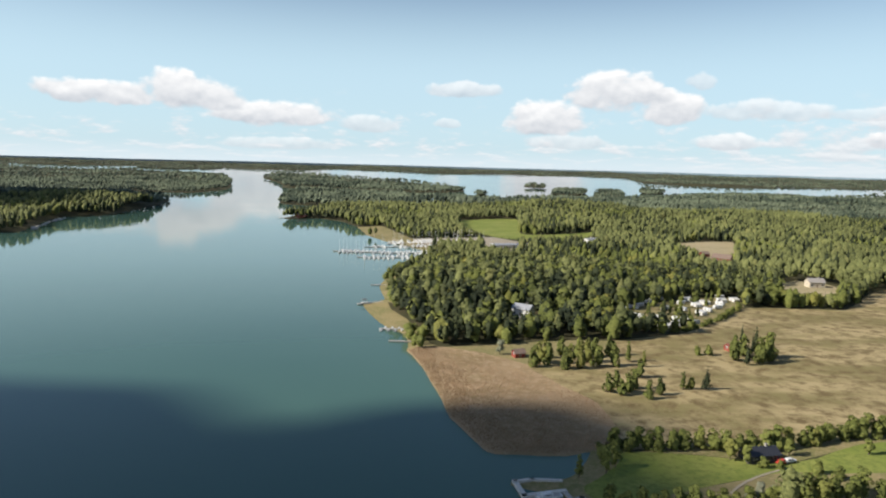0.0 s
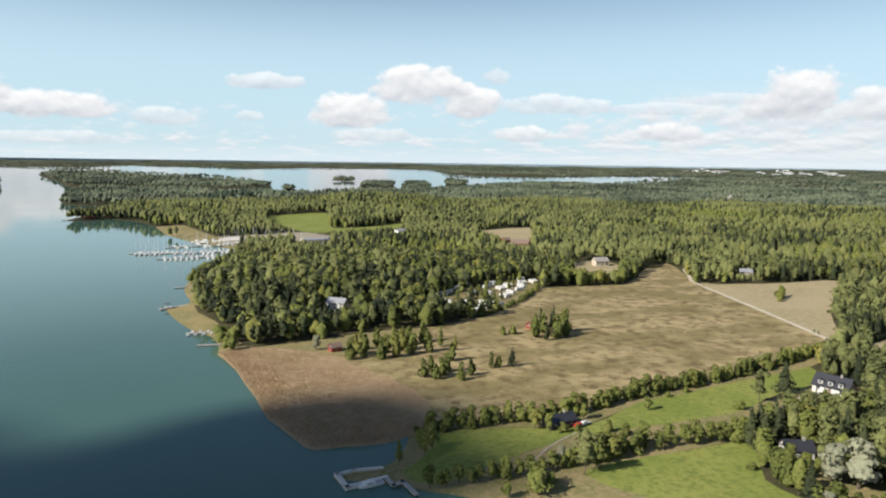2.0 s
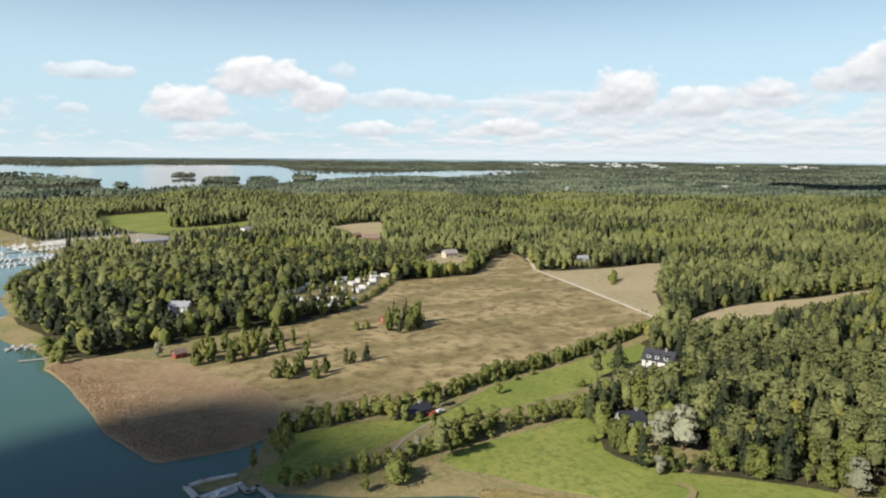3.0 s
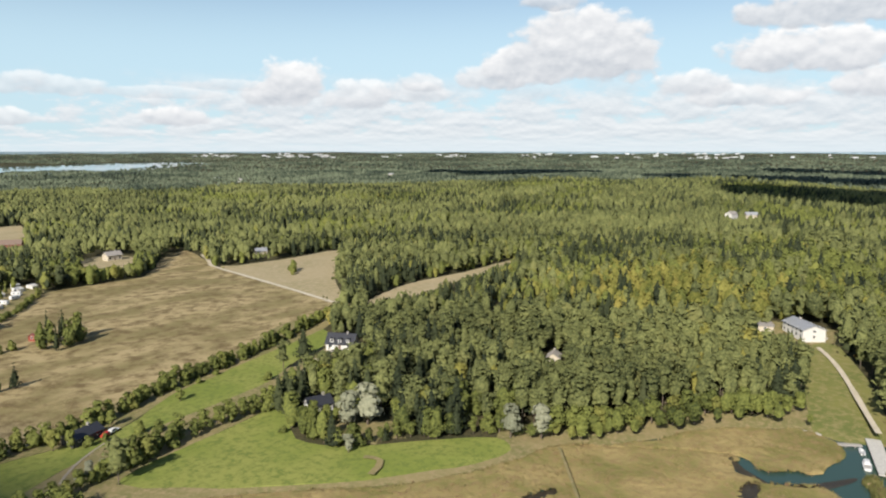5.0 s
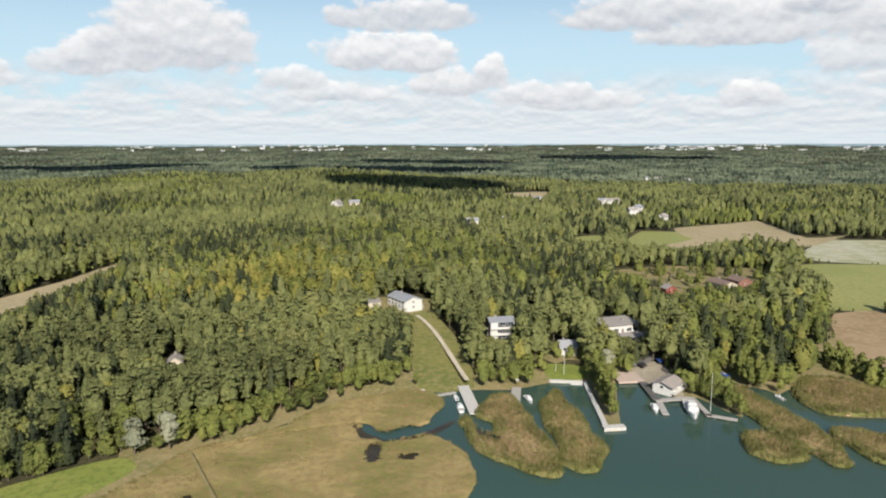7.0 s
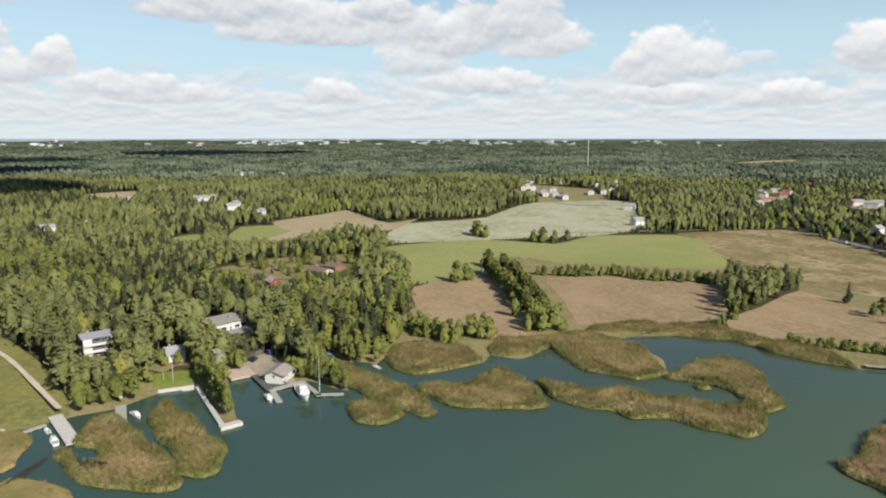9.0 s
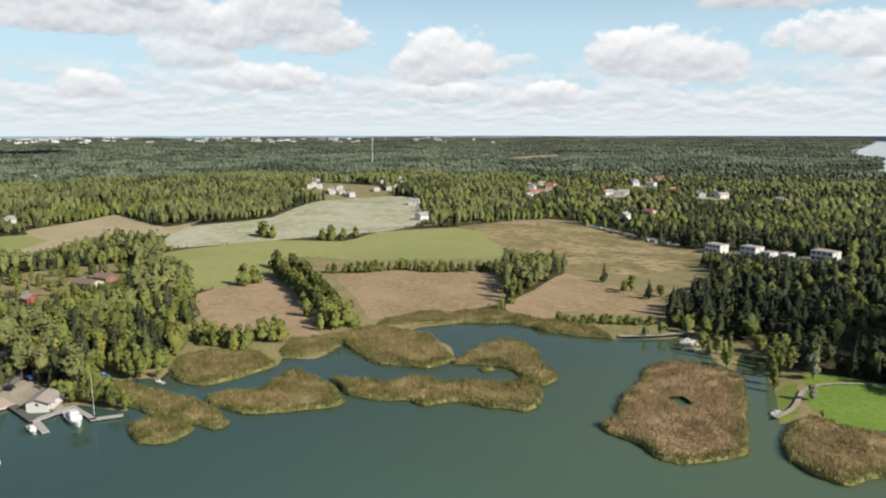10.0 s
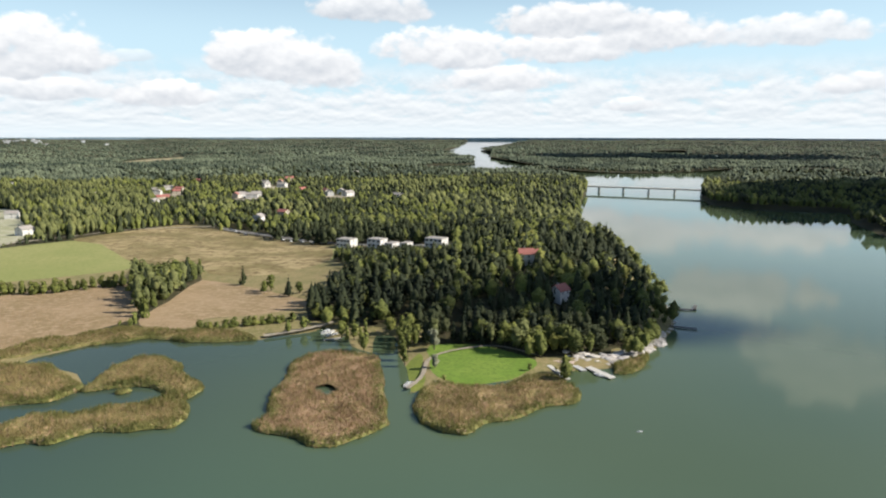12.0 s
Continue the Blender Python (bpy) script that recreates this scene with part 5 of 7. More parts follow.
def house(x, y, turn, w, d, h, rise, wall, roof, label, storeys=1, glass="small", step=3.2, chimney=True, flat=False, overhang=0.5, base_h=0.4, name="house", z=None, group="", fine=True, category="house", porch=False):
    """A house with its ridge along its own x: walls with gables, a roof slab with eaves, windows, a door, a chimney."""
    z = float(ground_z(x, y)) if z is None else z
    t = thing(name, x, y, z, turn, label, category, group)
    bm = bmesh.new()
    if flat:
        box(bm, (-w / 2, -d / 2, -1.5), (w / 2, d / 2, h))
    else:
        side = [(-d / 2, -1.5), (d / 2, -1.5), (d / 2, h), (0, h + rise), (-d / 2, h)]
        a = [bm.verts.new((-w / 2, p, q)) for p, q in side]
        b = [bm.verts.new((w / 2, p, q)) for p, q in side]
        for k in range(5):
            bm.faces.new((a[k], a[(k + 1) % 5], b[(k + 1) % 5], b[k]))
        bm.faces.new(a[::-1])
        bm.faces.new(b)
        bmesh.ops.recalc_face_normals(bm, faces=bm.faces)
    part("wall", bm, wall, t)
    bm = bmesh.new()
    o, th = overhang, 0.22
    if flat:
        box(bm, (-w / 2 - o, -d / 2 - o, h + 0.003), (w / 2 + o, d / 2 + o, h + 0.32), 0.04)
    else:
        slope = rise / (d / 2)
        side = [(-d / 2 - o, h - o * slope + 0.03), (0, h + rise + 0.03), (d / 2 + o, h - o * slope + 0.03), (d / 2 + o, h - o * slope + 0.03 + th), (0, h + rise + 0.03 + th), (-d / 2 - o, h - o * slope + 0.03 + th)]
        a = [bm.verts.new((-w / 2 - o, p, q)) for p, q in side]
        b = [bm.verts.new((w / 2 + o, p, q)) for p, q in side]
        for k in range(6):
            bm.faces.new((a[k], a[(k + 1) % 6], b[(k + 1) % 6], b[k]))
        for e, turned in ((a, True), (b, False)):
            for q in ((0, 1, 4, 5), (1, 2, 3, 4)):
                bm.faces.new([e[k] for k in (q[::-1] if turned else q)])
        bmesh.ops.recalc_face_normals(bm, faces=bm.faces)
    r = part("roof", bm, roof, t)
    if chimney:
        top = h + (0.3 if flat else rise)
        c = part("chimney", boxes(((w * 0.18, -0.45, h), (w * 0.18 + 0.7, 0.35, top + 0.9)), ((w * 0.18 - 0.08, -0.53, top + 0.9), (w * 0.18 + 0.78, 0.43, top + 1.02))), M_PALEROOF, r)
    if fine:
        per = max(1, int(w // step))
        for s in range(storeys):
            zz = base_h + 0.75 + s * (h / storeys)
            for k in range(per):
                px = -w / 2 + (k + 0.5) * w / per
                for q in (-1, 1):
                    if s == 0 and k == per // 2 and q == -1:
                        dr = part("door", boxes(((px - 0.5, -d / 2 - 0.06, base_h), (px + 0.5, -d / 2 + 0.02, base_h + 2.1)), bevel=0.01), M_BROWNROOF, t)
                        part("door_handle", boxes(((px + 0.34, -d / 2 - 0.11, base_h + 1.0), (px + 0.42, -d / 2 - 0.06, base_h + 1.08))), M_ALU, dr)
                        continue
                    add_window(glass, t, pose(px, q * (d / 2 + 0.02), zz))
            for q in (-1, 1):
                add_window("small", t, pose(q * (w / 2 + 0.02), 0, zz, 0, 0, 90))
        if not flat and rise > 2:
            for q in (-1, 1):
                add_window("small", t, pose(q * (w / 2 + 0.02), 0, h + 0.25, 0, 0, 90))
    if porch:
        part("terrace", boxes(((-w * 0.3, -d / 2 - 3.2, -1.2), (w * 0.3, -d / 2 - 0.03, base_h - 0.1))), M_TIMBER, t)
        part("railing", boxes(*[((-w * 0.3 + k * w * 0.06, -d / 2 - 3.2, base_h - 0.1), (-w * 0.3 + k * w * 0.06 + 0.06, -d / 2 - 3.14, base_h + 0.9)) for k in range(11)], ((-w * 0.3, -d / 2 - 3.22, base_h + 0.9), (w * 0.3, -d / 2 - 3.12, base_h + 0.98))), M_WHITEBOARD, t)
    return t


# ---------------------------------------------------------------- the houses
white_villa = house(214, 209, -64, 12.5, 8, 3.0, 3.6, M_WHITE, M_BLACKROOF, "white villa with a steep black roof and dormers", glass="tall", porch=True)
for _k in (-3.6, 0.0, 3.6):
    _d = part("dormer", boxes(((_k - 0.8, -3.7, 3.4), (_k + 0.8, -1.0, 5.0))), M_WHITE, white_villa)
    part("dormer_roof", boxes(((_k - 1.0, -3.95, 5.0), (_k + 1.0, -0.8, 5.18)), bevel=0.03), M_BLACKROOF, _d)
    add_window("small", _d, pose(_k, -3.72, 3.65))
house(46, 393, -35, 11, 7, 4.6, 2.2, M_WHITE, M_GREYROOF, "white two-storey villa with a grey roof among trees", 2, "tall", porch=True)
house(35.3, 314, 20, 5, 4, 2.2, 1.4, M_FALU, M_BROWNROOF, "small red wooden cabin at the meadow edge", chimney=False, name="cabin", category="cabin")
house(141.5, 336, 30, 4.5, 3.5, 2.1, 1.3, M_FALU, M_REDROOF, "small red wooden shed beside tall trees", chimney=False, name="shed", category="shed")
house(98, 205.5, 12, 10, 6, 2.5, 1.5, M_DARKWALL, M_BLACKROOF, "low dark cottage with a black roof by the hedge", name="cottage", category="cottage")
house(170, 808, 35, 18, 10, 4.0, 2.0, M_WHITE, M_GREYROOF, "long white hall with a grey roof by the green field", name="hall", category="hall")
house(63, 743, 15, 26, 14, 3.4, 1.2, M_WHITEBOARD, M_GREYROOF, "low boat shed with a wide grey roof near the marina", chimney=False, name="boat_shed", category="shed")
house(171, 1072, 20, 14, 9, 4.0, 3.0, M_WHITE, M_BROWNROOF, "white farmhouse behind the green field")
house(150, 1064, -20, 10, 8, 4.0, 2.6, M_WHITE, M_GREYROOF, "white farmhouse with a grey roof behind the green field")
house(180, 836, 5, 9, 7, 3.4, 2.4, M_WHITE, M_BROWNROOF, "white cottage at the edge of the green field")
house(268, 670, -35, 17, 9, 3.6, 3.6, M_FALU, M_BROWNROOF, "red wooden barn with a faded brown roof", chimney=False, name="barn", category="barn")
house(287, 535, 0, 12, 8, 4.2, 2.6, M_BEIGE, M_PALEROOF, "beige farmhouse with a pale roof above the meadow", 1, "tall")
house(372, 458, -25, 9, 7, 3.4, 2.2, M_BEIGE, M_GREYROOF, "small beige house at the far meadow")
house(264, 705, 10, 8, 6, 3, 2, M_FALU, M_BROWNROOF, "red wooden outhouse near the barn", chimney=False, name="outhouse", category="shed")
house(157.5, 165, -20, 8, 6, 2.8, 2.2, M_WHITEBOARD, M_BLACKROOF, "white summer house with a dark roof under the willow")
house(246, 122, 20, 6, 5, 2.6, 1.8, M_BEIGE, M_PALEROOF, "small beige cabin deep in the pine wood", name="cabin", category="cabin")
slope_house = house(336, 46, 38, 17, 10, 4.8, 1.9, M_WHITE, M_GREYROOF, "large white house with a pale grey roof above the lawn", 2, "tall", porch=True)
house(334, 62, 20, 8, 7, 2.8, 0.6, M_BEIGE, M_PALEROOF, "beige garage with a flat pale roof beside the white house", chimney=False, flat=True, name="garage", category="garage")
tower_house = house(297, -2, 105, 11, 9, 8.2, 1.2, M_DARKWALL, M_GREYROOF, "dark three-storey house with white balcony front", 3, "wide", step=3.6)
for _k in range(2):
    _b = part("balcony", boxes(((-5.3, 4.52, 2.7 + 2.7 * _k), (5.3, 6.2, 2.88 + 2.7 * _k)), ((-5.3, 6.1, 2.88 + 2.7 * _k), (5.3, 6.2, 3.75 + 2.7 * _k))), M_WHITE, tower_house, "white balcony with a solid front")
part("front", boxes(((2.2, 4.52, 0.2), (5.45, 4.9, 8.1)), ((-5.45, 4.52, 0.2), (-5.0, 4.9, 8.1))), M_WHITE, tower_house, "white rendered front")
house(317, -55, -66, 17, 12, 4.6, 0.5, M_WHITE, M_PALEROOF, "white house with a wide flat beige roof", 1, "wide", flat=True, overhang=1.2, porch=True)
house(303, -60, -66, 11, 7, 2.4, 0.4, M_WHITE, M_PALEROOF, "low white garage with a flat roof below the house", 1, "wide", flat=True, chimney=False, name="garage", category="garage")
house(283, -30, 100, 7, 6, 2.6, 2.2, M_WHITEBOARD, M_GREYROOF, "small white wooden house above the quay", 1)
house(406, -99, 15, 7, 6, 2.6, 2.0, M_FALU, M_PALEROOF, "small red house with a pale roof in gardens")
house(426, -135, 20, 16, 10, 3.0, 1.8, M_BEIGE, M_BROWNROOF, "low beige house with a brown roof in gardens")
house(436, -148, 20, 12, 9, 3.2, 2.0, M_BRICKRED, M_BROWNROOF, "red brick house with a brown roof in gardens")
house(54.6, -405, 15, 11, 8, 6.4, 2.8, M_WHITE, M_REDROOF, "white house with a red tile roof in the dark wood", 2, chimney=True)
house(29.3, -350, 60, 8, 7, 6.0, 2.6, M_WHITE, M_REDROOF, "white house with a red roof and gable in the wood", 2)
for _x, _y, _w in ((214, -502, 13), (186, -496, 12), (173, -493, 7), (134, -481, 14), (160, -489, 6)):
    house(_x, _y, -12, _w, 10, 6.4 if _w > 10 else 3.2, 0.3, M_WHITE, M_PALEROOF, "white modern box house with a flat roof" if _w > 10 else "low white garage with a flat roof beside a box house", 2 if _w > 10 else 1, "wide", flat=True, overhang=0.15, chimney=False, group="box houses along the road", category="house")

_r = random.Random(4)
for _x, _y in ESTATE:
    house(_x, _y, -35 + _r.uniform(-8, 8), _r.uniform(12, 20), 8, 6, 1.6, M_WHITE, _r.choice((M_GREYROOF, M_PALEROOF, M_BLACKROOF)), "white two-storey row house with a low roof", 2, "small", 6.0, False, group="row houses of the estate")
for _x, _y in VILLAGE:
    _red = _r.random() < 0.3
    house(_x, _y, _r.uniform(0, 180), _r.uniform(11, 19), 9, 5.5, 2.6, M_BEIGE if _red else M_WHITE, M_REDROOF if _red else M_PALEROOF, "beige house with a red tile roof among trees" if _red else "white house with a pale roof among trees", 2, "small", 7.0, True, group="village houses in the wood")
for _x, _y in HAMLET:
    house(_x, _y, _r.uniform(0, 180), _r.uniform(10, 16), 8, 6.5, 2.6, _r.choice((M_WHITE, M_WHITE, M_BEIGE)), _r.choice((M_PALEROOF, M_GREYROOF)), "pale house with a grey roof among tall trees", 2, "small", 7.0, True, group="scattered houses in the forest")

# pale blocks of the far town: from bearing, to bearing, count
TOWN = [(33.7, 37.2, 16), (39.3, 45, 24), (53, 55.4, 10), (61, 62.6, 6), (68.8, 77, 24), (87, 90, 12), (100.6, 109.6, 60), (115, 118, 14), (119, 122.5, 16), (125, 127.5, 10), (132, 134.5, 10), (110, 140, 18), (46, 100, 24)]
for _a, _b, _n in TOWN:
    for _k in range(_n):
        _az, _rr = radians(_r.uniform(_a, _b)), _r.uniform(4000, 4700)
        _x, _y = _rr * math.sin(_az), _rr * math.cos(_az)
        _w, _h = _r.uniform(10, 40), _r.uniform(4.5, 8) + (6 if _r.random() < 0.08 else 0)
        _t = thing("apartment_block", _x, _y, float(ground_z(_x, _y)), _r.uniform(-20, 20) - math.degrees(_az), "pale concrete apartment block of the distant town", "building", "far town blocks")
        part("wall", boxes(((-_w / 2, -7, -1), (_w / 2, 7, _h))), M_TOWN, _t)
        part("roof", boxes(((-_w / 2 - 0.4, -7.4, _h + 0.01), (_w / 2 + 0.4, 7.4, _h + 0.6)), ((-3, -3, _h + 0.6), (3, 3, _h + 3.2))), M_PALEROOF, _t)

# the radio mast beyond the woods
_t = thing("radio_mast", 1412, -1138, float(ground_z(1412, -1138)), 0, "tall thin steel lattice radio mast above the forest", "mast")
for _sx, _sy in ((0.9, 0), (-0.45, 0.78), (-0.45, -0.78)):
    part("leg", rod(bmesh.new(), (_sx, _sy, -1), (_sx * 0.5, _sy * 0.5, 74), 0.28, 6), M_ALU, _t)
_bm = bmesh.new()
for _k in range(24):
    _q = 0.75 - 0.012 * _k
    for _i in range(3):
        _p = [(0.9 * _q * math.cos(2.094 * (_i + _j)), 0.9 * _q * math.sin(2.094 * (_i + _j)), 3 * _k + 3 * _j) for _j in (0, 1)]
        rod(_bm, _p[0], _p[1], 0.12, 4)
part("lattice", _bm, M_ALU, _t)


# ---------------------------------------------------------------- single trees, hedges and groves
def tree_meshes(kind, n, cards, size, mat):
    rng = np.random.default_rng(len(kind) * 7 + cards)
    got = []
    for _ in range(n):
        crown = merged("crown", [crown_part(kind, cards, rng, size)], mat, np.zeros(1))
        top = {"bush": 0.45, "spruce": 0.92, "pine": 0.8}.get(kind, 0.62)
        parts = [trunk_part(top, 0.026 if kind != "bush" else 0.05, 0.008, 6, rng.uniform(-0.03, 0.03))]
        for _i in range(5 if kind != "spruce" else 0):
            a, zz = rng.uniform(0, 6.28), top * rng.uniform(0.35, 0.8)
            v, f = trunk_part(0.22, 0.009, 0.004, 4)
            ca, sa = math.cos(a), math.sin(a)
            v = np.c_[v[:, 0] + v[:, 2] * 0.75 * ca, v[:, 1] + v[:, 2] * 0.75 * sa, v[:, 2] * 0.7 + zz]
            parts.append((v, f))
        trunk = merged("trunk", parts, M_BARK)
        got.append((trunk, crown))
    return got


TREES = {
    "leaf": tree_meshes("leaf", 5, 210, 0.062, M_LEAF), "poplar": tree_meshes("poplar", 4, 190, 0.050, M_LEAF), "pine": tree_meshes("pine", 3, 190, 0.052, M_PINE),
    "spruce": tree_meshes("spruce", 3, 190, 0.055, M_SPRUCE), "bush": tree_meshes("bush", 6, 230, 0.105, M_LEAF), "willow": tree_meshes("leaf", 3, 360, 0.055, M_WILLOW),
    "autumn": tree_meshes("leaf", 2, 190, 0.050, M_AUTUMN),
}
SAY = {
    "leaf": ("tree", "round-crowned green alder on open grass", "tree"), "poplar": ("tree", "slender upright green tree by the shore", "tree"), "pine": ("tree", "grey-green pine with a bare lower trunk", "tree"),
    "spruce": ("tree", "dark pointed spruce on open grass", "tree"), "bush": ("bush", "dense round green bush on grass", "bush"), "willow": ("willow", "big silvery grey willow with a broad crown", "tree"), "autumn": ("tree", "maple in orange autumn colour", "tree"),
}
_tr = random.Random(21)


def tree(kind, x, y, h, wide=1.0, label="", group=""):
    name, say, cat = SAY[kind]
    t = new(name)
    t.empty_display_size = 0.5
    t.matrix_world = pose(x, y, float(ground_z(x, y)) - 0.15, 0, 0, _tr.uniform(0, 360)) @ Matrix.Diagonal((h * wide, h * wide, h, 1))
    tagged(t, label or say, cat, group)
    trunk, crown = _tr.choice(TREES[kind])
    share("trunk", trunk, t, Matrix.Identity(4))
    share("crown", crown, t, Matrix.Identity(4))
    return t


def along(points, step):
    """Places at even steps along a line of points, a little uneven."""
    out, left = [], 0.0
    for (ax, ay), (bx, by) in zip(points, points[1:]):
        n = math.hypot(bx - ax, by - ay)
        s = left
        while s < n:
            out.append((ax + (bx - ax) * s / n + _tr.uniform(-1, 1), ay + (by - ay) * s / n + _tr.uniform(-1, 1)))
            s += step * _tr.uniform(0.8, 1.2)
        left = s - n
    return out


HEDGE_NORTH = [(56, 211), (72, 212), (86, 213), (100, 212), (119, 217), (140, 225), (163, 230), (192, 237), (216, 244), (245, 252), (270, 262)]
for _x, _y in along(HEDGE_NORTH, 4.2):
    tree("bush", _x, _y, _tr.uniform(5.0, 7.2), _tr.uniform(0.85, 1.05), "dense dark green hedge bush beside the lawn", "hedge between meadow and lawn")
for _x, _y in along(HEDGE_NORTH, 6.5)[:18]:
    tree("leaf", _x, _y + 1.5, _tr.uniform(6, 8.5), 1.0, "green alder standing in the hedge", "hedge between meadow and lawn")
HEDGE_SOUTH = [(44, 172), (57, 173), (71, 173), (82, 174), (95, 176), (109, 179), (122, 181), (136, 180), (148, 180), (163, 184)]
for _x, _y in along(HEDGE_SOUTH, 3.2):
    tree("bush" if _tr.random() < 0.4 else "leaf", _x, _y, _tr.uniform(4.5, 7), 1.05, "tall leafy hedge tree between two lawns", "hedge between the lawns")
for _x, _y in along(HEDGE_SOUTH[4:], 4.5):
    tree("leaf", _x, _y + 4, _tr.uniform(6, 8.5), 1.0, "tall leafy hedge tree between two lawns", "hedge between the lawns")
for _x, _y, _h in ((83, 177, 5), (86, 178, 6), (90, 178, 5)):
    tree("willow", _x, _y, _h, 1.0, "pale silvery willow shrub in the hedge")
for _x, _y in ((66, 266), (70, 263), (77, 272), (80, 260), (86, 265), (71, 274), (84, 287), (74, 266)):
    tree("bush", _x, _y, _tr.uniform(6.5, 8.5), _tr.uniform(0.55, 0.7), "green tree leafy to the ground in a meadow grove", "meadow groves")
for _x, _y in ((41, 299), (48, 304), (54, 297), (61, 298), (70, 302), (77, 304), (47, 313), (55, 316), (63, 314), (71, 317), (79, 320), (44, 306), (58, 306), (66, 308)):
    tree("bush", _x, _y, _tr.uniform(8.5, 10.5), _tr.uniform(0.55, 0.7), "green tree leafy to the ground in a meadow grove", "meadow groves")
for _x, _y in ((136, 317), (139, 310), (146, 313), (155, 324), (148, 338), (157, 342), (143, 324), (150, 330), (140, 328), (152, 316)):
    tree(_tr.choice(("bush", "bush", "spruce")), _x, _y, _tr.uniform(9, 13), 0.62, "tall tree in a dense clump on the dry meadow", "meadow clump")
for _k, _x, _y, _h, _w in (("bush", 127, 325, 5, 0.9), ("bush", 122, 326, 4.5, 0.9), ("poplar", 97, 272, 8, 1), ("bush", 101, 273, 5, 0.8), ("spruce", 107, 273, 9.5, 1), ("poplar", 85, 311, 10, 1), ("poplar", 90, 303, 8, 1), ("willow", 27, 317, 8, 1.0), ("poplar", 40, 190, 7, 1.1), ("leaf", 48.5, 193, 7, 0.9), ("leaf", 52, 197, 7.5, 0.9), ("leaf", 135, 211, 6, 1), ("leaf", 109, 209, 7, 1), ("leaf", 92, 208, 6, 1), ("leaf", 93, 202, 7, 1), ("leaf", 150, 160, 8, 1), ("leaf", 154, 157, 7, 1.1), ("leaf", 147, 165, 7, 1), ("bush", 330, 372, 7, 0.9), ("bush", 336, 377, 8, 0.9), ("bush", 325, 366, 5, 1), ("bush", 97, 199.5, 3.5, 1), ("leaf", 89, 205, 8, 1), ("bush", 101.5, 199, 2.8, 1.1), ("bush", 111, 196, 4.5, 1), ("bush", 116, 193, 4, 1), ("leaf", 123, 219, 6, 1), ("bush", 168, 203, 3.5, 1.2), ("bush", 150, 222, 2.2, 1.6), ("bush", 160, 225, 2.2, 1.6), ("bush", 138, 160, 2.2, 1.5)):
    tree(_k, _x, _y, _h, _w, group="garden and meadow trees")
for _x, _y, _h in ((158, 143, 15), (153, 147, 13), (140, 134, 6), (177, 101, 11), (182, 93, 11), (73, -274, 10), (66, -252, 6), (262, -44, 9), (262, -6, 8)):
    tree("willow", _x, _y, _h, 1.15)
for _x, _y, _h in ((252, 239, 8), (247, 227, 7), (258, 232, 7), (314, 22, 7), (312, -40, 6), (30, -320, 6)):
    tree("autumn", _x, _y, _h)
for _x, _y in along([(144, 157), (140, 148), (135, 140), (142, 134), (150, 127), (160, 118), (170, 108), (178, 98)], 4.0):
    tree("leaf" if _tr.random() < 0.6 else "bush", _x + 3, _y + 3, _tr.uniform(5, 8), 1.0, "leafy tree at the wood's edge above the lawn", "wood edge above the shore")
for _x, _y in along([(184, 90), (197, 77), (215, 64), (228, 54), (240, 38)], 4.2):
    tree("leaf", _x + 2, _y + 3, _tr.uniform(7, 10), 1.0, "leafy alder at the wood's edge above the reeds", "wood edge above the shore")
ALDER_ROW = ([(384, -237), (352, -225), (334, -220), (309, -209), (287, -201), (269, -194), (251, -187)], [(394, -252), (366, -243), (341, -234), (312, -221), (293, -213), (274, -204), (250, -193)])
for _row in ALDER_ROW:
    for _x, _y in along(_row, 4.6):
        tree("bush" if _tr.random() < 0.6 else "poplar", _x, _y, _tr.uniform(9.5, 12.5), _tr.uniform(0.68, 0.85), "tall green alder in a double row across the fields", "alder rows")
for _x, _y in ((277, -133), (272, -134), (268, -136), (263, -138), (258, -139), (254, -142), (276, -139), (270, -141), (264, -144), (258, -146), (259, -153), (255, -156), (253, -160), (264, -156), (260, -160), (268, -160), (263, -164), (270, -166), (282, -134), (285, -140)):
    tree("bush", _x, _y, _tr.uniform(7, 9), _tr.uniform(0.72, 0.9), "dense upright light green willow scrub by the marsh", "marsh scrub")
for _x, _y in along([(366, -263), (360, -268), (355, -272), (349, -280), (346, -292), (342, -303), (331, -307), (317, -314), (312, -324), (306, -328), (303, -336), (293, -341)], 4.6):
    tree("bush", _x, _y, _tr.uniform(5.5, 8.5), 0.85, "green bush in a row between two fields", "field hedge")
for _x, _y in ((291, -344), (277, -335), (278, -345), (281, -358), (282, -371), (277, -377), (276, -387), (272, -393), (254, -311), (256, -323), (259, -337), (262, -352), (236, -292), (239, -305), (243, -320), (229, -286), (268, -362), (270, -345), (248, -314), (265, -330)):
    tree("bush", _x, _y, _tr.uniform(8, 11), 0.62, "green tree in a wedge-shaped copse between fields", "copse")
for _k, _x, _y, _h in (("spruce", 221, -364, 12), ("leaf", 197, -347, 9), ("leaf", 196, -353, 10), ("spruce", 179, -343, 12), ("leaf", 176, -350, 10), ("spruce", 164, -365, 11), ("bush", 168, -348, 4)):
    tree(_k, _x, _y, _h, 1.0, "lone tree on the dry reed field" if _k != "spruce" else "lone dark spruce on the dry reed field")
for _x, _y in along([(189, -274), (180, -280), (169, -287), (158, -295), (151, -299)], 2.8):
    tree("bush", _x, _y, _tr.uniform(3, 4.6), 1.25, "low green willow bush behind the reeds", "shore bushes")
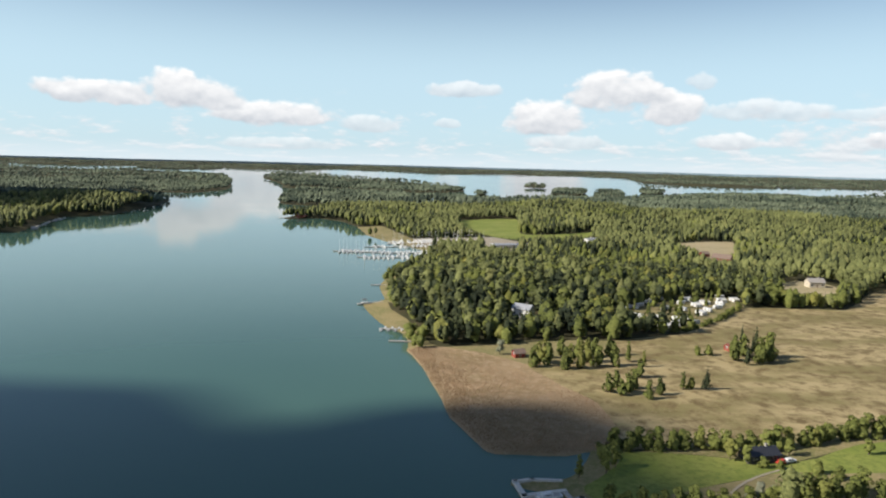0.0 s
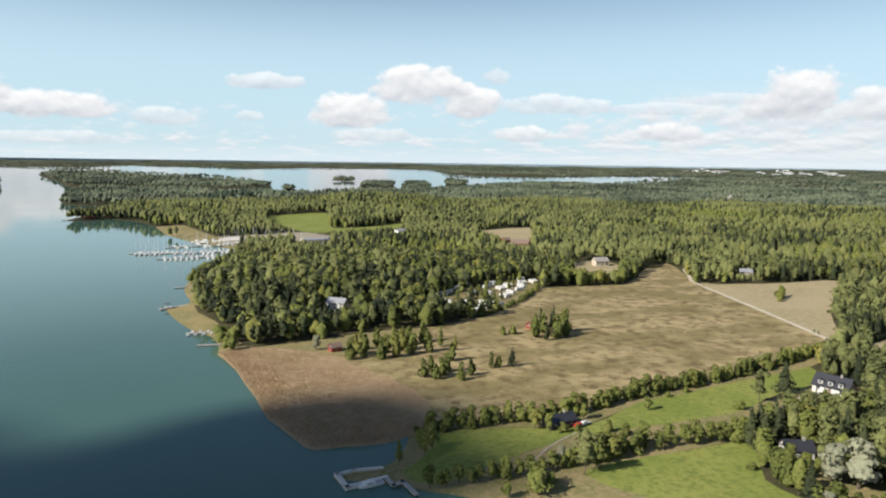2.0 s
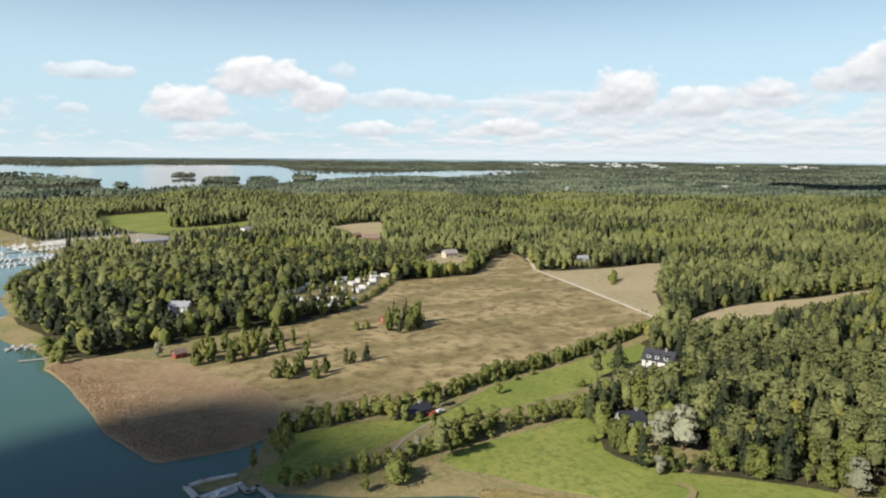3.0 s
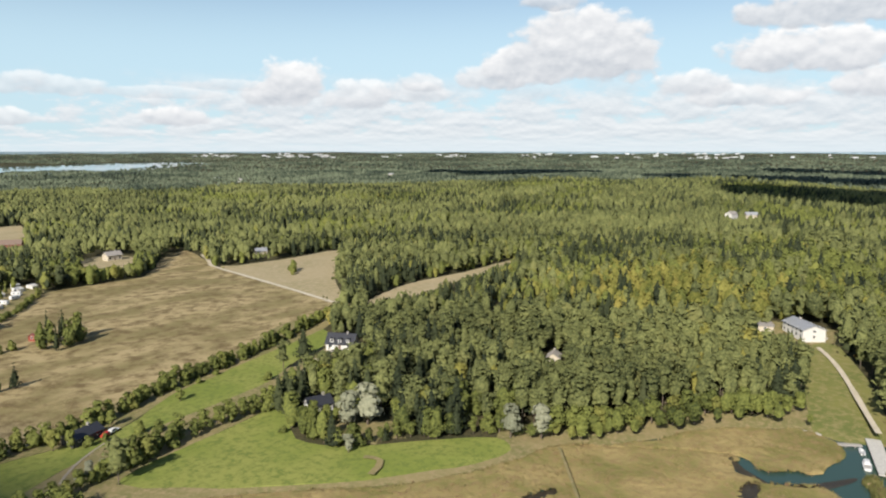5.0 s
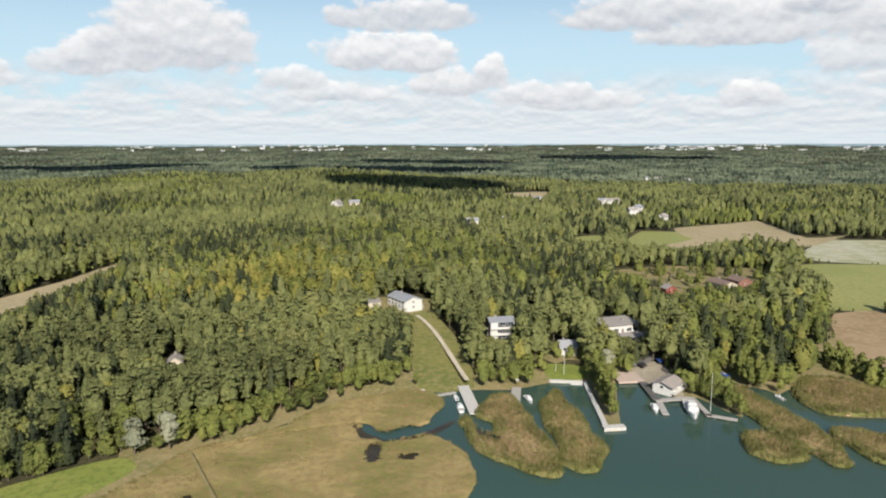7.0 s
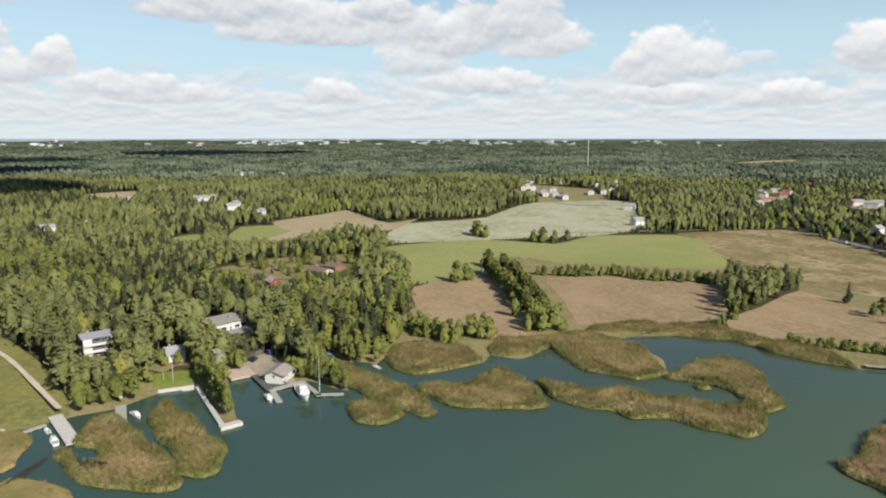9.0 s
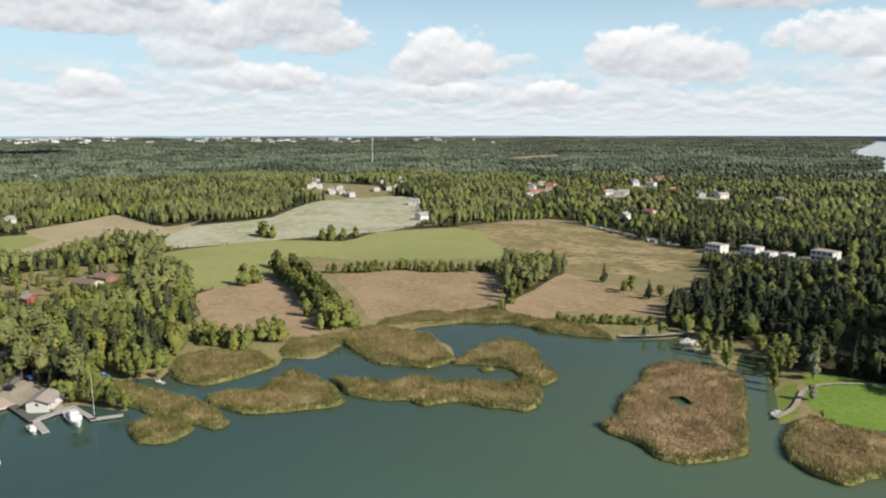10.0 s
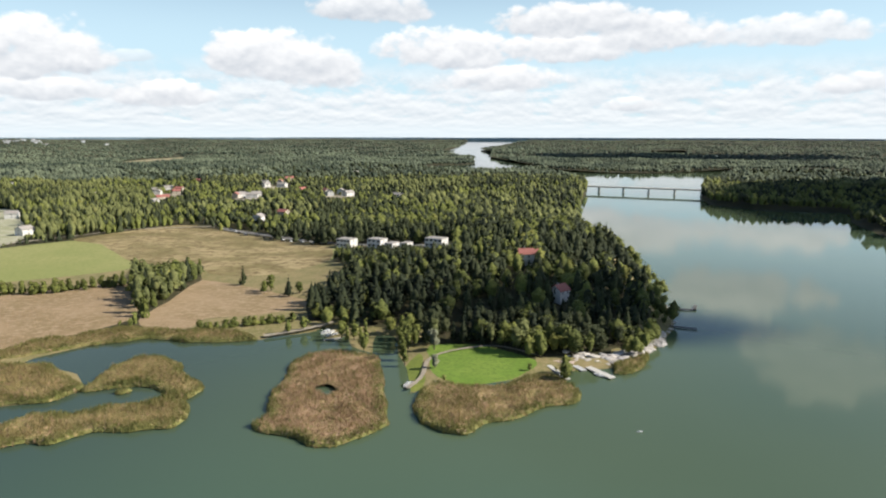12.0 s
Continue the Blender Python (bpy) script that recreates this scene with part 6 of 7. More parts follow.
for _x, _y in along([(144, -303), (137, -309), (133, -316), (129, -322), (127, -330), (127, -338)], 3.2):
    tree(_tr.choice(("leaf", "poplar")), _x, _y, _tr.uniform(6.5, 9), 1.0, "green tree on the bank behind the landing", "shore bushes")
for _x, _y in ((485, -341), (480, -348), (483, -362), (478, -371), (488, -352), (545, -318), (524, -317), (534, -314), (367, -204), (368, -211), (405, -249), (398, -246)):
    tree("bush", _x, _y, _tr.uniform(9, 14), 0.85, "round green tree standing in open fields", "field trees")
for _x, _y in along([(252, -38), (246, -38), (238, -38.6), (231, -39), (225, -39.5), (219, -39.8)], 3.2):
    tree("poplar", _x, _y, _tr.uniform(9, 12), 1.0, "slender poplar in a row on the stone mole", "mole trees")
for _x, _y in ((249, -74), (246, -76), (242, -74.5), (240, -77.5), (236, -79), (233, -80.5), (250, -79), (255, -83), (257, -79), (252, -74.5), (245, -80), (255, -75), (238, -75.5), (230, -81), (262, -75.5), (266, -73.5)):
    tree("bush", _x, _y, _tr.uniform(4, 6.5), 0.7, "green bush on the little boat spit", "spit bushes")
for _x, _y in ((261, -93), (257, -95), (252, -94), (256, -98), (250, -97), (258, -103), (269, -100), (266, -96), (274, -106)):
    tree("poplar", _x, _y, _tr.uniform(9, 12), 1.0, "slender green tree by the narrow canal", "canal trees")
for _x, _y in ((113, -274), (112, -279), (107, -275), (103, -268), (101, -264), (118, -279), (120, -284), (111, -290), (108, -283), (116, -288)):
    tree(_tr.choice(("poplar", "leaf")), _x, _y, _tr.uniform(6, 9), 1.0, "green tree on the tongue of land by the canal", "canal trees")
for _x, _y in ((86, -268), (82, -260), (79, -253), (87, -277), (93, -290), (87, -283), (84, -272)):
    tree("poplar", _x, _y, _tr.uniform(8, 12), 1.0, "slender green tree on the canal bank", "canal trees")
for _x, _y in along([(92, 376), (108, 374), (122, 368), (135, 374), (150, 389), (164, 404), (178, 424), (192, 444)], 4.4):
    tree("bush", _x, _y, _tr.uniform(2.6, 4), 1.35, "dense dark hedge bush round the camp site", "camp hedge")
for _x, _y in ((103, 402), (110, 410), (122, 408), (128, 402), (133, 412), (141, 415), (150, 436), (157, 452), (126, 440), (140, 448), (178, 458), (98, 398), (117, 420), (152, 410), (168, 440), (145, 404), (130, 425)):
    tree(_tr.choice(("leaf", "poplar", "spruce")), _x, _y, _tr.uniform(7, 11), 0.95, "tree between the caravans of the camp site", "camp trees")

# trees and bushes round the houses above the quay
for _x, _y, _h in ((276, -31, 5), (277, -25, 6), (274, -37, 7), (279, -38, 8), (289, -37, 9), (266, -41, 9), (262, -40, 8), (259, -39, 9), (256, -41, 9.5), (270, -45, 9), (274, -49, 8), (282, -54, 5), (286, -58, 5), (290, -62, 5), (284, -62, 4), (291, -55, 5), (295, -66, 6), (269, -68, 3.5), (305, -70, 8), (296, -48, 9), (302, -47, 10), (260, -18, 6), (266, -14, 7), (272, -17, 8), (258, -12, 6), (262, -2, 6), (276, -10, 8), (283, -8, 7)):
    tree("bush" if _h < 8.5 else "poplar", _x, _y, _h, 0.72 if _h < 8.5 else 1.1, "leafy green tree or bush in a shore garden", "garden trees above the quay")

# orchard and garden trees round the brown-roofed houses
_g = np.array(FIELD_SHAPES["gardens"][1])
_placed = 0
while _placed < 52:
    _x, _y = _tr.uniform(415, 500), _tr.uniform(-187, -74)
    if not inside(np.array([_x]), np.array([_y]), _g)[0] or min((_x - a) ** 2 + (_y - b) ** 2 for a, b in ((406, -99), (426, -135), (436, -148))) < 120:
        continue
    tree(_tr.choice(("leaf", "leaf", "bush", "spruce")), _x, _y, _tr.uniform(5, 9.5), 0.72, "garden tree among houses inland from the bay", "inland garden trees")
    _placed += 1
for _k in range(10):
    _x, _y = _tr.uniform(92, 196), _tr.uniform(376, 470)
    if inside(np.array([_x]), np.array([_y]), np.array(CLEARINGS["camp"], float))[0]:
        tree(_tr.choice(("bush", "poplar", "leaf")), _x, _y, _tr.uniform(6, 10), 0.8, "tree between the caravans of the camp site", "camp trees")


# ---------------------------------------------------------------- roads, tracks and paths
def ribbon(name, points, width, mat, label, category, lift=0.12):
    p = []
    for (ax, ay), (bx, by) in zip(points, points[1:]):
        n = max(2, int(math.hypot(bx - ax, by - ay) / 6))
        p += [(ax + (bx - ax) * k / n, ay + (by - ay) * k / n) for k in range(n)]
    p.append(points[-1])
    p = np.array(p, float)
    q = p.copy()
    for _ in range(4):
        q[1:-1] = (q[:-2] + 2 * q[1:-1] + q[2:]) / 4
    d = np.gradient(q, axis=0)
    d /= np.linalg.norm(d, axis=1, keepdims=True) + 1e-9
    side = np.c_[-d[:, 1], d[:, 0]]
    wob = np.array([1 + 0.25 * noise.noise((a * 0.2, b * 0.2, 5)) for a, b in q])[:, None] * width / 2
    l, r = q + side * wob, q - side * wob
    v = [(*a, float(ground_z(*a)) + lift) for a in l] + [(*a, float(ground_z(*a)) + lift) for a in r]
    n = len(q)
    f = [(k, n + k, n + k + 1, k + 1) for k in range(n - 1)]
    return tagged(add_mesh(name, v, f, mat), label, category, kind="structure")


ribbon("track", [(316, 447), (312, 432), (300, 375), (286, 315), (274, 271)], 3.0, M_PALETRACK, "pale two-rut gravel track between dry meadows", "track")
ribbon("track", [(316, 447), (330, 470), (345, 500)], 3.0, M_PALETRACK, "pale gravel track leaving the meadow", "track")
ribbon("path", [(322, 38), (309, 30), (292, 24.7), (276, 19.5), (255, 13.3), (243, 9.5)], 1.9, M_PALETRACK, "gravel path down the lawn to the jetty", "path", 0.45)
ribbon("path", [(268, -6), (256, -7.5), (244, -9)], 1.2, M_CONCRETE, "narrow pale path down to the landing", "path", 0.5)
ribbon("path", [(140, 128), (146, 121), (133, 119)], 2.0, M_SHORE, "worn grass path across the lawn", "path")
ribbon("path", [(178, 85), (166, 76), (152, 66), (135, 54)], 0.8, M_SHORE, "straight boardwalk path through the reed marsh", "path", 0.3)
ribbon("road", [(470, -700), (418, -630), (379, -583), (320, -559), (250, -525), (212, -512), (170, -497), (120, -480)], 8, M_ROAD, "grey road along the wood's edge", "road", 0.3)
ribbon("road", [(525, -395), (508, -414), (489, -476), (459, -557), (400, -600)], 5, M_TRACK, "pale gravel road past the dry field", "road", 0.3)
ribbon("track", [(756, -560), (735, -550), (700, -560), (690, -600)], 5, M_TRACK, "pale gravel track on the stubble field", "track", 0.4)
ribbon("road", [(268, -52), (275, -62), (283, -66), (300, -64), (318, -70)], 5, M_ROAD, "grey yard road behind the boathouse", "road", 0.2)
ribbon("path", [(69, -228), (66, -240), (70, -252), (75, -265), (50, -288), (28, -277)], 1.6, M_TRACK, "pale gravel path round the southern lawn", "path")
ribbon("path", [(103, 199), (97, 196), (86, 190), (80, 182)], 0.8, M_TRACK, "narrow mown line across the lawn", "path")
ribbon("track", [(163, 190), (185, 200), (205, 210)], 3.0, M_PALETRACK, "pale drive to the white villa", "track")
ribbon("beach", [(153.7, -272.5), (145, -281), (138, -290), (132, -301)], 3.5, M_TRACK, "narrow sandy landing strip by the bay", "beach", 0.05)


# ---------------------------------------------------------------- quays and jetties
def jetty(points, width, top, mat, label, piles=True, name="jetty", category="jetty", deep=0.35):
    """A deck along a line of points, on piles."""
    (x0, y0) = points[0]
    t = thing(name, x0, y0, 0, 0, label, category)
    for (ax, ay), (bx, by) in zip(points, points[1:]):
        n = math.hypot(bx - ax, by - ay)
        ux, uy = (bx - ax) / n, (by - ay) / n
        vx, vy = -uy * width / 2, ux * width / 2
        ex, ey = ux * width / 2, uy * width / 2
        line = [(ax - x0 - ex + vx, ay - y0 - ey + vy), (ax - x0 - ex - vx, ay - y0 - ey - vy), (bx - x0 + ex - vx, by - y0 + ey - vy), (bx - x0 + ex + vx, by - y0 + ey + vy)]
        part("deck", prism(line, top - deep, top), mat, t)
        if piles:
            for k in range(max(2, int(n / 4))):
                s = (k + 0.5) * n / max(2, int(n / 4))
                for q in (-0.8, 0.8):
                    px, py = ax - x0 + ux * s + vx * q, ay - y0 + uy * s + vy * q
                    part("pile", rod(bmesh.new(), (px, py, -1.2), (px, py, top - 0.02), 0.13, 6), M_TIMBER, t)
    return t


jetty([(21.5, 187), (23.2, 178.5), (34.5, 182.0)], 1.4, 0.9, M_CONCRETE, "pale concrete breakwater round a small boat harbour", False, "breakwater", "breakwater", 1.6)
jetty([(21.5, 187), (26.5, 188.5), (34.5, 188.2)], 1.0, 0.9, M_CONCRETE, "pale concrete breakwater wall by the garden", False, "breakwater", "breakwater", 1.6)
jetty([(34.5, 182.0), (35.8, 176.8), (38.7, 178.6), (40.5, 170.5)], 1.4, 0.7, M_TIMBER, "grey timber jetty in the garden harbour")
jetty([(241, 10.5), (219, 5.6)], 4.2, 0.9, M_CONCRETE, "wide pale concrete jetty beside the reeds")
jetty([(236, 14), (233.5, 18.5)], 1.6, 0.8, M_TIMBER, "short grey timber jetty arm")
jetty([(217.5, 3), (218, -1)], 1.6, 0.7, M_TIMBER, "short grey timber landing at the reed edge")
jetty([(241.5, -8.5), (229, -8)], 3.4, 0.8, M_TIMBER, "pale timber landing stage by the reeds")
jetty([(252.1, -21.6), (251.7, -33.6)], 1.2, 1.0, M_CONCRETE, "pale concrete quay wall below the garden", False, "quay", "quay", 1.8)
jetty([(251.7, -34.0), (210.0, -36.2)], 1.6, 1.0, M_CONCRETE, "long pale concrete mole into the bay", False, "mole", "mole", 1.8)
jetty([(209.4, -36.4), (210.4, -40.8)], 2.6, 1.05, M_CONCRETE, "broad concrete head of the mole", False, "mole", "mole", 1.9)
jetty([(256.0, -55.0), (236.0, -56.8)], 2.6, 0.9, M_DARKDECK, "dark timber quay beside the boathouse", True, "quay", "quay")
jetty([(234.6, -57.5), (237.5, -68.0)], 2.4, 0.85, M_TIMBER, "grey timber quay in front of the boathouse", True, "quay", "quay")
jetty([(233.0, -57.5), (223.5, -57.3)], 2.2, 0.6, M_TIMBER, "floating grey timber finger jetty")
jetty([(238.0, -69.8), (222.5, -71.2), (219.5, -78.4)], 1.8, 0.8, M_TIMBER, "long grey timber boat jetty")
jetty([(27.0, -274.0), (15.0, -256.0)], 2.0, 0.8, M_CONCRETE, "pale concrete jetty beside the lawn")
jetty([(16.3, -275.5), (10.5, -268.5)], 2.6, 0.6, M_BOATGREY, "pale floating jetty by the rocks")
jetty([(7.4, -270.8), (-0.5, -262.8)], 3.0, 0.7, M_CONCRETE, "broad pale concrete jetty by the rocks")
jetty([(22.5, -277), (17, -276)], 6.0, 1.06, M_BRICKPAVE, "pinkish paved terrace above the jetties", False, "terrace", "terrace", 0.6)
jetty([(-26.0, -381), (-38, -381.5), (-39, -391)], 1.6, 0.7, M_DARKDECK, "dark timber jetty below the wooded point")
jetty([(-25.0, -344.7), (-36.0, -343.2)], 1.5, 0.7, M_DARKDECK, "dark timber jetty below the wooded point")
jetty([(69.5, -236), (70.4, -231)], 1.6, 0.6, M_TIMBER, "small pale timber landing on the canal")
jetty([(120, -281), (125, -276.5)], 1.4, 0.6, M_TIMBER, "small grey jetty in the reed bay")
jetty([(-39, 437), (-52.5, 428.5)], 2.2, 0.7, M_TIMBER, "grey timber jetty with a small shelter")
jetty([(-16, 366), (-33, 364.6)], 1.6, 0.6, M_TIMBER, "grey timber jetty lined with small boats")
jetty([(-15, 339.5), (-26, 340)], 1.4, 0.6, M_TIMBER, "short grey timber jetty")
jetty([(-36, 501), (-52, 498)], 1.4, 0.6, M_TIMBER, "short grey timber jetty at the wood")
jetty([(-200, 1085), (-252, 1059)], 4.0, 1.2, M_TIMBER, "long dark timber pier on the far shore")
house(-222, 1076, 27, 14, 8, 3.5, 2.6, M_FALU, M_BROWNROOF, "red wooden boathouse on the far pier", chimney=False, name="boathouse", category="boathouse", z=1.0)
for _p in ([(50, 730), (-7, 691), (-50, 681), (-109, 685)], [(10, 660), (-20, 653), (-80, 645)], [(50, 800), (-8, 791), (-62, 760)], [(45, 765), (-20, 742), (-82, 724)]):
    jetty(_p, 2.4, 0.7, M_TIMBER, "long floating marina jetty lined with boats", False, "marina_jetty", "jetty", 0.5)


# ---------------------------------------------------------------- boats
def hull_mesh(length, beam, free, name="hull", mat=None):
    bm = bmesh.new()
    rows = []
    for s, w, k in ((-0.5, 0.80, 0.0), (-0.25, 0.98, 0.0), (0.05, 1.0, 0.0), (0.28, 0.78, 0.1), (0.42, 0.42, 0.22), (0.5, 0.04, 0.35)):
        y = w * beam / 2
        rows.append([bm.verts.new((s * length, q * y * m, z)) for q, m, z in ((-1, 1.0, free * (1 + k)), (-1, 0.72, -0.25 + 0.3 * k), (1, 0.72, -0.25 + 0.3 * k), (1, 1.0, free * (1 + k)))])
    for a, b in zip(rows, rows[1:]):
        for i in range(4):
            bm.faces.new((a[i], a[(i + 1) % 4], b[(i + 1) % 4], b[i]))
    bm.faces.new(rows[0][::-1])
    bm.faces.new(rows[-1])
    bmesh.ops.recalc_face_normals(bm, faces=bm.faces)
    return bm


def motor_boat(x, y, turn, length=9.0, label="white motor cruiser moored at the jetty", z=0.0):
    t = thing("motor_boat", x, y, z, turn, label, "boat", "moored boats", 1.0)
    b = length * 0.33
    part("hull", hull_mesh(length, b, length * 0.10), M_BOATHULL, t)
    part("cockpit", boxes(((-0.44 * length, -b * 0.34, length * 0.103), (-0.14 * length, b * 0.34, length * 0.108))), M_TIMBER, t, "brown cockpit floor")
    bm = boxes(((-0.14 * length, -b * 0.36, length * 0.095), (0.26 * length, b * 0.36, length * 0.19)), bevel=0.06 * b)
    cabin = part("cabin", bm, M_BOATHULL, t)
    part("windscreen", boxes(((-0.06 * length, -b * 0.366, length * 0.135), (0.19 * length, b * 0.366, length * 0.17))), M_GLASS, cabin, "dark window band")
    part("flybridge", boxes(((-0.10 * length, -b * 0.28, length * 0.192), (0.10 * length, b * 0.28, length * 0.235)), bevel=0.03 * b), M_BOATHULL, t)
    part("rail", rod(rod(bmesh.new(), (0.2 * length, -b * 0.33, length * 0.2), (0.47 * length, 0, length * 0.22), 0.03, 4), (0.2 * length, b * 0.33, length * 0.2), (0.47 * length, 0, length * 0.22), 0.03, 4), M_ALU, t)
    return t


def small_boat(x, y, turn, length=4.8, label="small white open boat moored at a jetty"):
    t = thing("small_boat", x, y, 0, turn, label, "boat", "moored boats")
    b = length * 0.36
    part("hull", hull_mesh(length, b, length * 0.10), M_BOATHULL, t)
    part("well", boxes(((-0.40 * length, -b * 0.33, length * 0.104), (0.22 * length, b * 0.33, length * 0.11))), M_BOATGREY, t, "grey boat floor")
    part("console", boxes(((-0.02 * length, -b * 0.18, length * 0.1), (0.08 * length, b * 0.18, length * 0.24)), bevel=0.03), M_BOATHULL, t)
    part("motor", boxes(((-0.56 * length, -0.16, 0.05), (-0.49 * length, 0.16, length * 0.17)), bevel=0.03), M_RUBBER, t)
    return t


def sail_boat_first():
    t = thing("sail_boat", 0, 0, 0, 0, "white sailing boat with a bare mast at its berth", "boat", "marina boats")
    part("hull", hull_mesh(9.5, 3.0, 0.9), M_BOATHULL, t)
    part("cabin", boxes(((-1.0, -0.9, 0.9), (2.4, 0.9, 1.5)), bevel=0.15), M_BOATHULL, t)
    part("mast", rod(bmesh.new(), (0.6, 0, 0.9), (0.6, 0, 13.0), 0.11, 6, 0.07), M_ALU, t)
    part("boom", rod(bmesh.new(), (0.6, 0, 2.2), (-3.4, 0, 2.3), 0.16, 6), M_CANVAS, t, "furled sail on the boom")
    return t


motor_boat(227.3, -66.8, 175, 14.0, "large white motor cruiser with a flybridge")
motor_boat(227.8, -54.9, 176, 7.5, "small white motor boat at the finger jetty")
motor_boat(29.8, 179.0, 195, 7.5, "white motor boat in the garden harbour")
motor_boat(222.5, 10.6, 10, 7.0, "white motor boat beside the concrete jetty")
small_boat(232.3, 12.8, 15, 4.6, "small white boat beside the concrete jetty")
motor_boat(233.0, -12.6, 200, 6.5, "white motor boat at the timber landing")
motor_boat(129.5, -288.5, 60, 7.5, "white motor boat at the sandy landing")
motor_boat(126.0, -285.5, 60, 6.5, "white motor boat beside the reed bay")
small_boat(250.2, -31.0, 95, 4.2, "small white rowing boat by the quay wall")
small_boat(242.3, -100.8, 20, 4.6, "small white boat in the marsh creek")
small_boat(71.2, -234.2, 70, 5.0, "small white boat at the canal landing")
small_boat(3.6, -264.2, 135, 5.0, "white boat with dark cover beside the jetty")
small_boat(254.5, -53.2, 80, 4.0, "small white boat by the slipway")
small_boat(-12, -215, 30, 2.0, "tiny white dinghy on open water")
for _k in range(9):
    small_boat(-17.5 - 1.9 * _k, 367.8 + (0 if _k % 2 else -4.6), 92 + _tr.uniform(-6, 6), 4.6)
for _k in range(3):
    small_boat(-46 - 2.4 * _k, 433.5, 60, 4.2)
part("roof", boxes(((-1.6, -1.4, 2.4), (1.6, 1.4, 2.55)), bevel=0.02), M_DARKDECK, thing("shelter", -49.5, 430.5, 0.7, 35, "small dark roofed shelter on the jetty", "shelter"))
for _sx in (-1.4, 1.4):
    for _sy in (-1.2, 1.2):
        part("post", rod(bmesh.new(), (_sx, _sy, -0.02), (_sx, _sy, 2.42), 0.08, 6), M_TIMBER, bpy.data.objects["shelter"])
first = sail_boat_first()
first.matrix_world = pose(-100, 688, 0, 0, 0, 95)
_motor = motor_boat(-95, 677, 95, 7.5, "white motor boat moored in the marina")
for _line, _gap in (([(46, 727), (-7, 691), (-50, 681), (-105, 685)], 4.2), ([(8, 659), (-20, 653), (-78, 645)], 4.4), ([(45, 798), (-8, 791), (-60, 761)], 4.6), ([(42, 763), (-20, 742), (-80, 725)], 4.4)):
    for _s in (-1, 1):
        for (_ax, _ay), (_bx, _by) in zip(_line, _line[1:]):
            _n = math.hypot(_bx - _ax, _by - _ay)
            _tn = math.degrees(math.atan2(_by - _ay, _bx - _ax)) + 90
            for _k in range(int(_n / _gap)):
                if _tr.random() < 0.22:
                    continue
                _u = (_k + 0.5) * _gap / _n
                _x = _ax + (_bx - _ax) * _u + math.cos(radians(_tn)) * _s * 6.0
                _y = _ay + (_by - _ay) * _u + math.sin(radians(_tn)) * _s * 6.0
                _onshore = bool(on_land(np.array([_x]), np.array([_y]))[0])
                copy_thing(first if _tr.random() < 0.55 else _motor, pose(_x, _y, 1.1 if _onshore else 0.0, 0, 0, _tn + (0 if _s > 0 else 180) + _tr.uniform(-4, 4)))

_b = small_boat(263.5, -88.4, 20, 6.0, "small boat under a bright blue cover in the narrow canal")
part("cover", boxes(((-2.6, -0.95, 0.55), (2.4, 0.95, 1.25)), bevel=0.25), M_BLUE, _b, "bright blue tarpaulin cover")
# the boathouse on the quay, with its low pale roof and white veranda
boat_home = house(246.2, -63.0, -38, 9, 7, 2.5, 1.3, M_WHITEBOARD, M_BEIGEROOF, "low boathouse with a pale hipped roof on the quay", 1, "wide", 3.0, False, z=1.0, name="boathouse", category="boathouse", overhang=0.9)
part("veranda", boxes(((-4.5, -5.0, 0.0), (4.5, -3.53, 0.15)), ((-4.5, -5.0, 0.15), (-4.35, -4.85, 2.2)), ((4.35, -5.0, 0.15), (4.5, -4.85, 2.2)), ((-4.5, -5.0, 1.0), (4.5, -4.9, 1.08)), ((-4.5, -5.0, 2.2), (4.5, -4.9, 2.35))), M_WHITEBOARD, boat_home, "white veranda railing")
_t = thing("slipway", 258.5, -50.5, 0.9, 100, "pinkish gravel slipway down to the water", "slipway")
part("ramp", prism([(-5, -5), (5, -5), (5, 6), (-5, 6)], -0.6, 0.16), M_BRICKPAVE, _t)
for _x, _y, _h in ((226.0, -72.6, 13), (259.5, -27, 9), (262, -24, 3)):
    _t = thing("flagpole", _x, _y, 0.8, 0, "tall white flagpole beside the water", "flagpole")
    part("pole", rod(bmesh.new(), (0, 0, -0.2), (0, 0, _h), 0.10, 8, 0.05), M_BOATHULL, _t)
    part("knob", rod(bmesh.new(), (0, 0, _h), (0, 0, _h + 0.2), 0.12, 8, 0.02), M_BOATHULL, _t)


# ---------------------------------------------------------------- cars, caravans and tents
def car(x, y, turn, paint, label, z=None):
    t = thing("car", x, y, float(ground_z(x, y)) + 0.12 if z is None else z, turn, label, "car", "parked cars")
    bm = boxes(((-2.1, -0.85, 0.32), (2.1, 0.85, 0.85)), bevel=0.12)
    part("body", bm, paint, t)
    c = part("cabin", boxes(((-1.5, -0.76, 0.84), (0.8, 0.76, 1.42)), bevel=0.18), paint, t)
    part("side_window", boxes(((-1.25, -0.775, 0.98), (0.55, 0.775, 1.3))), M_GLASS, c)
    for wx in (-1.3, 1.3):
        for wy in (-0.8, 0.8):
            part("wheel", rod(bmesh.new(), (wx, wy - 0.1, 0.33), (wx, wy + 0.1, 0.33), 0.33, 12), M_RUBBER, t)
    return t


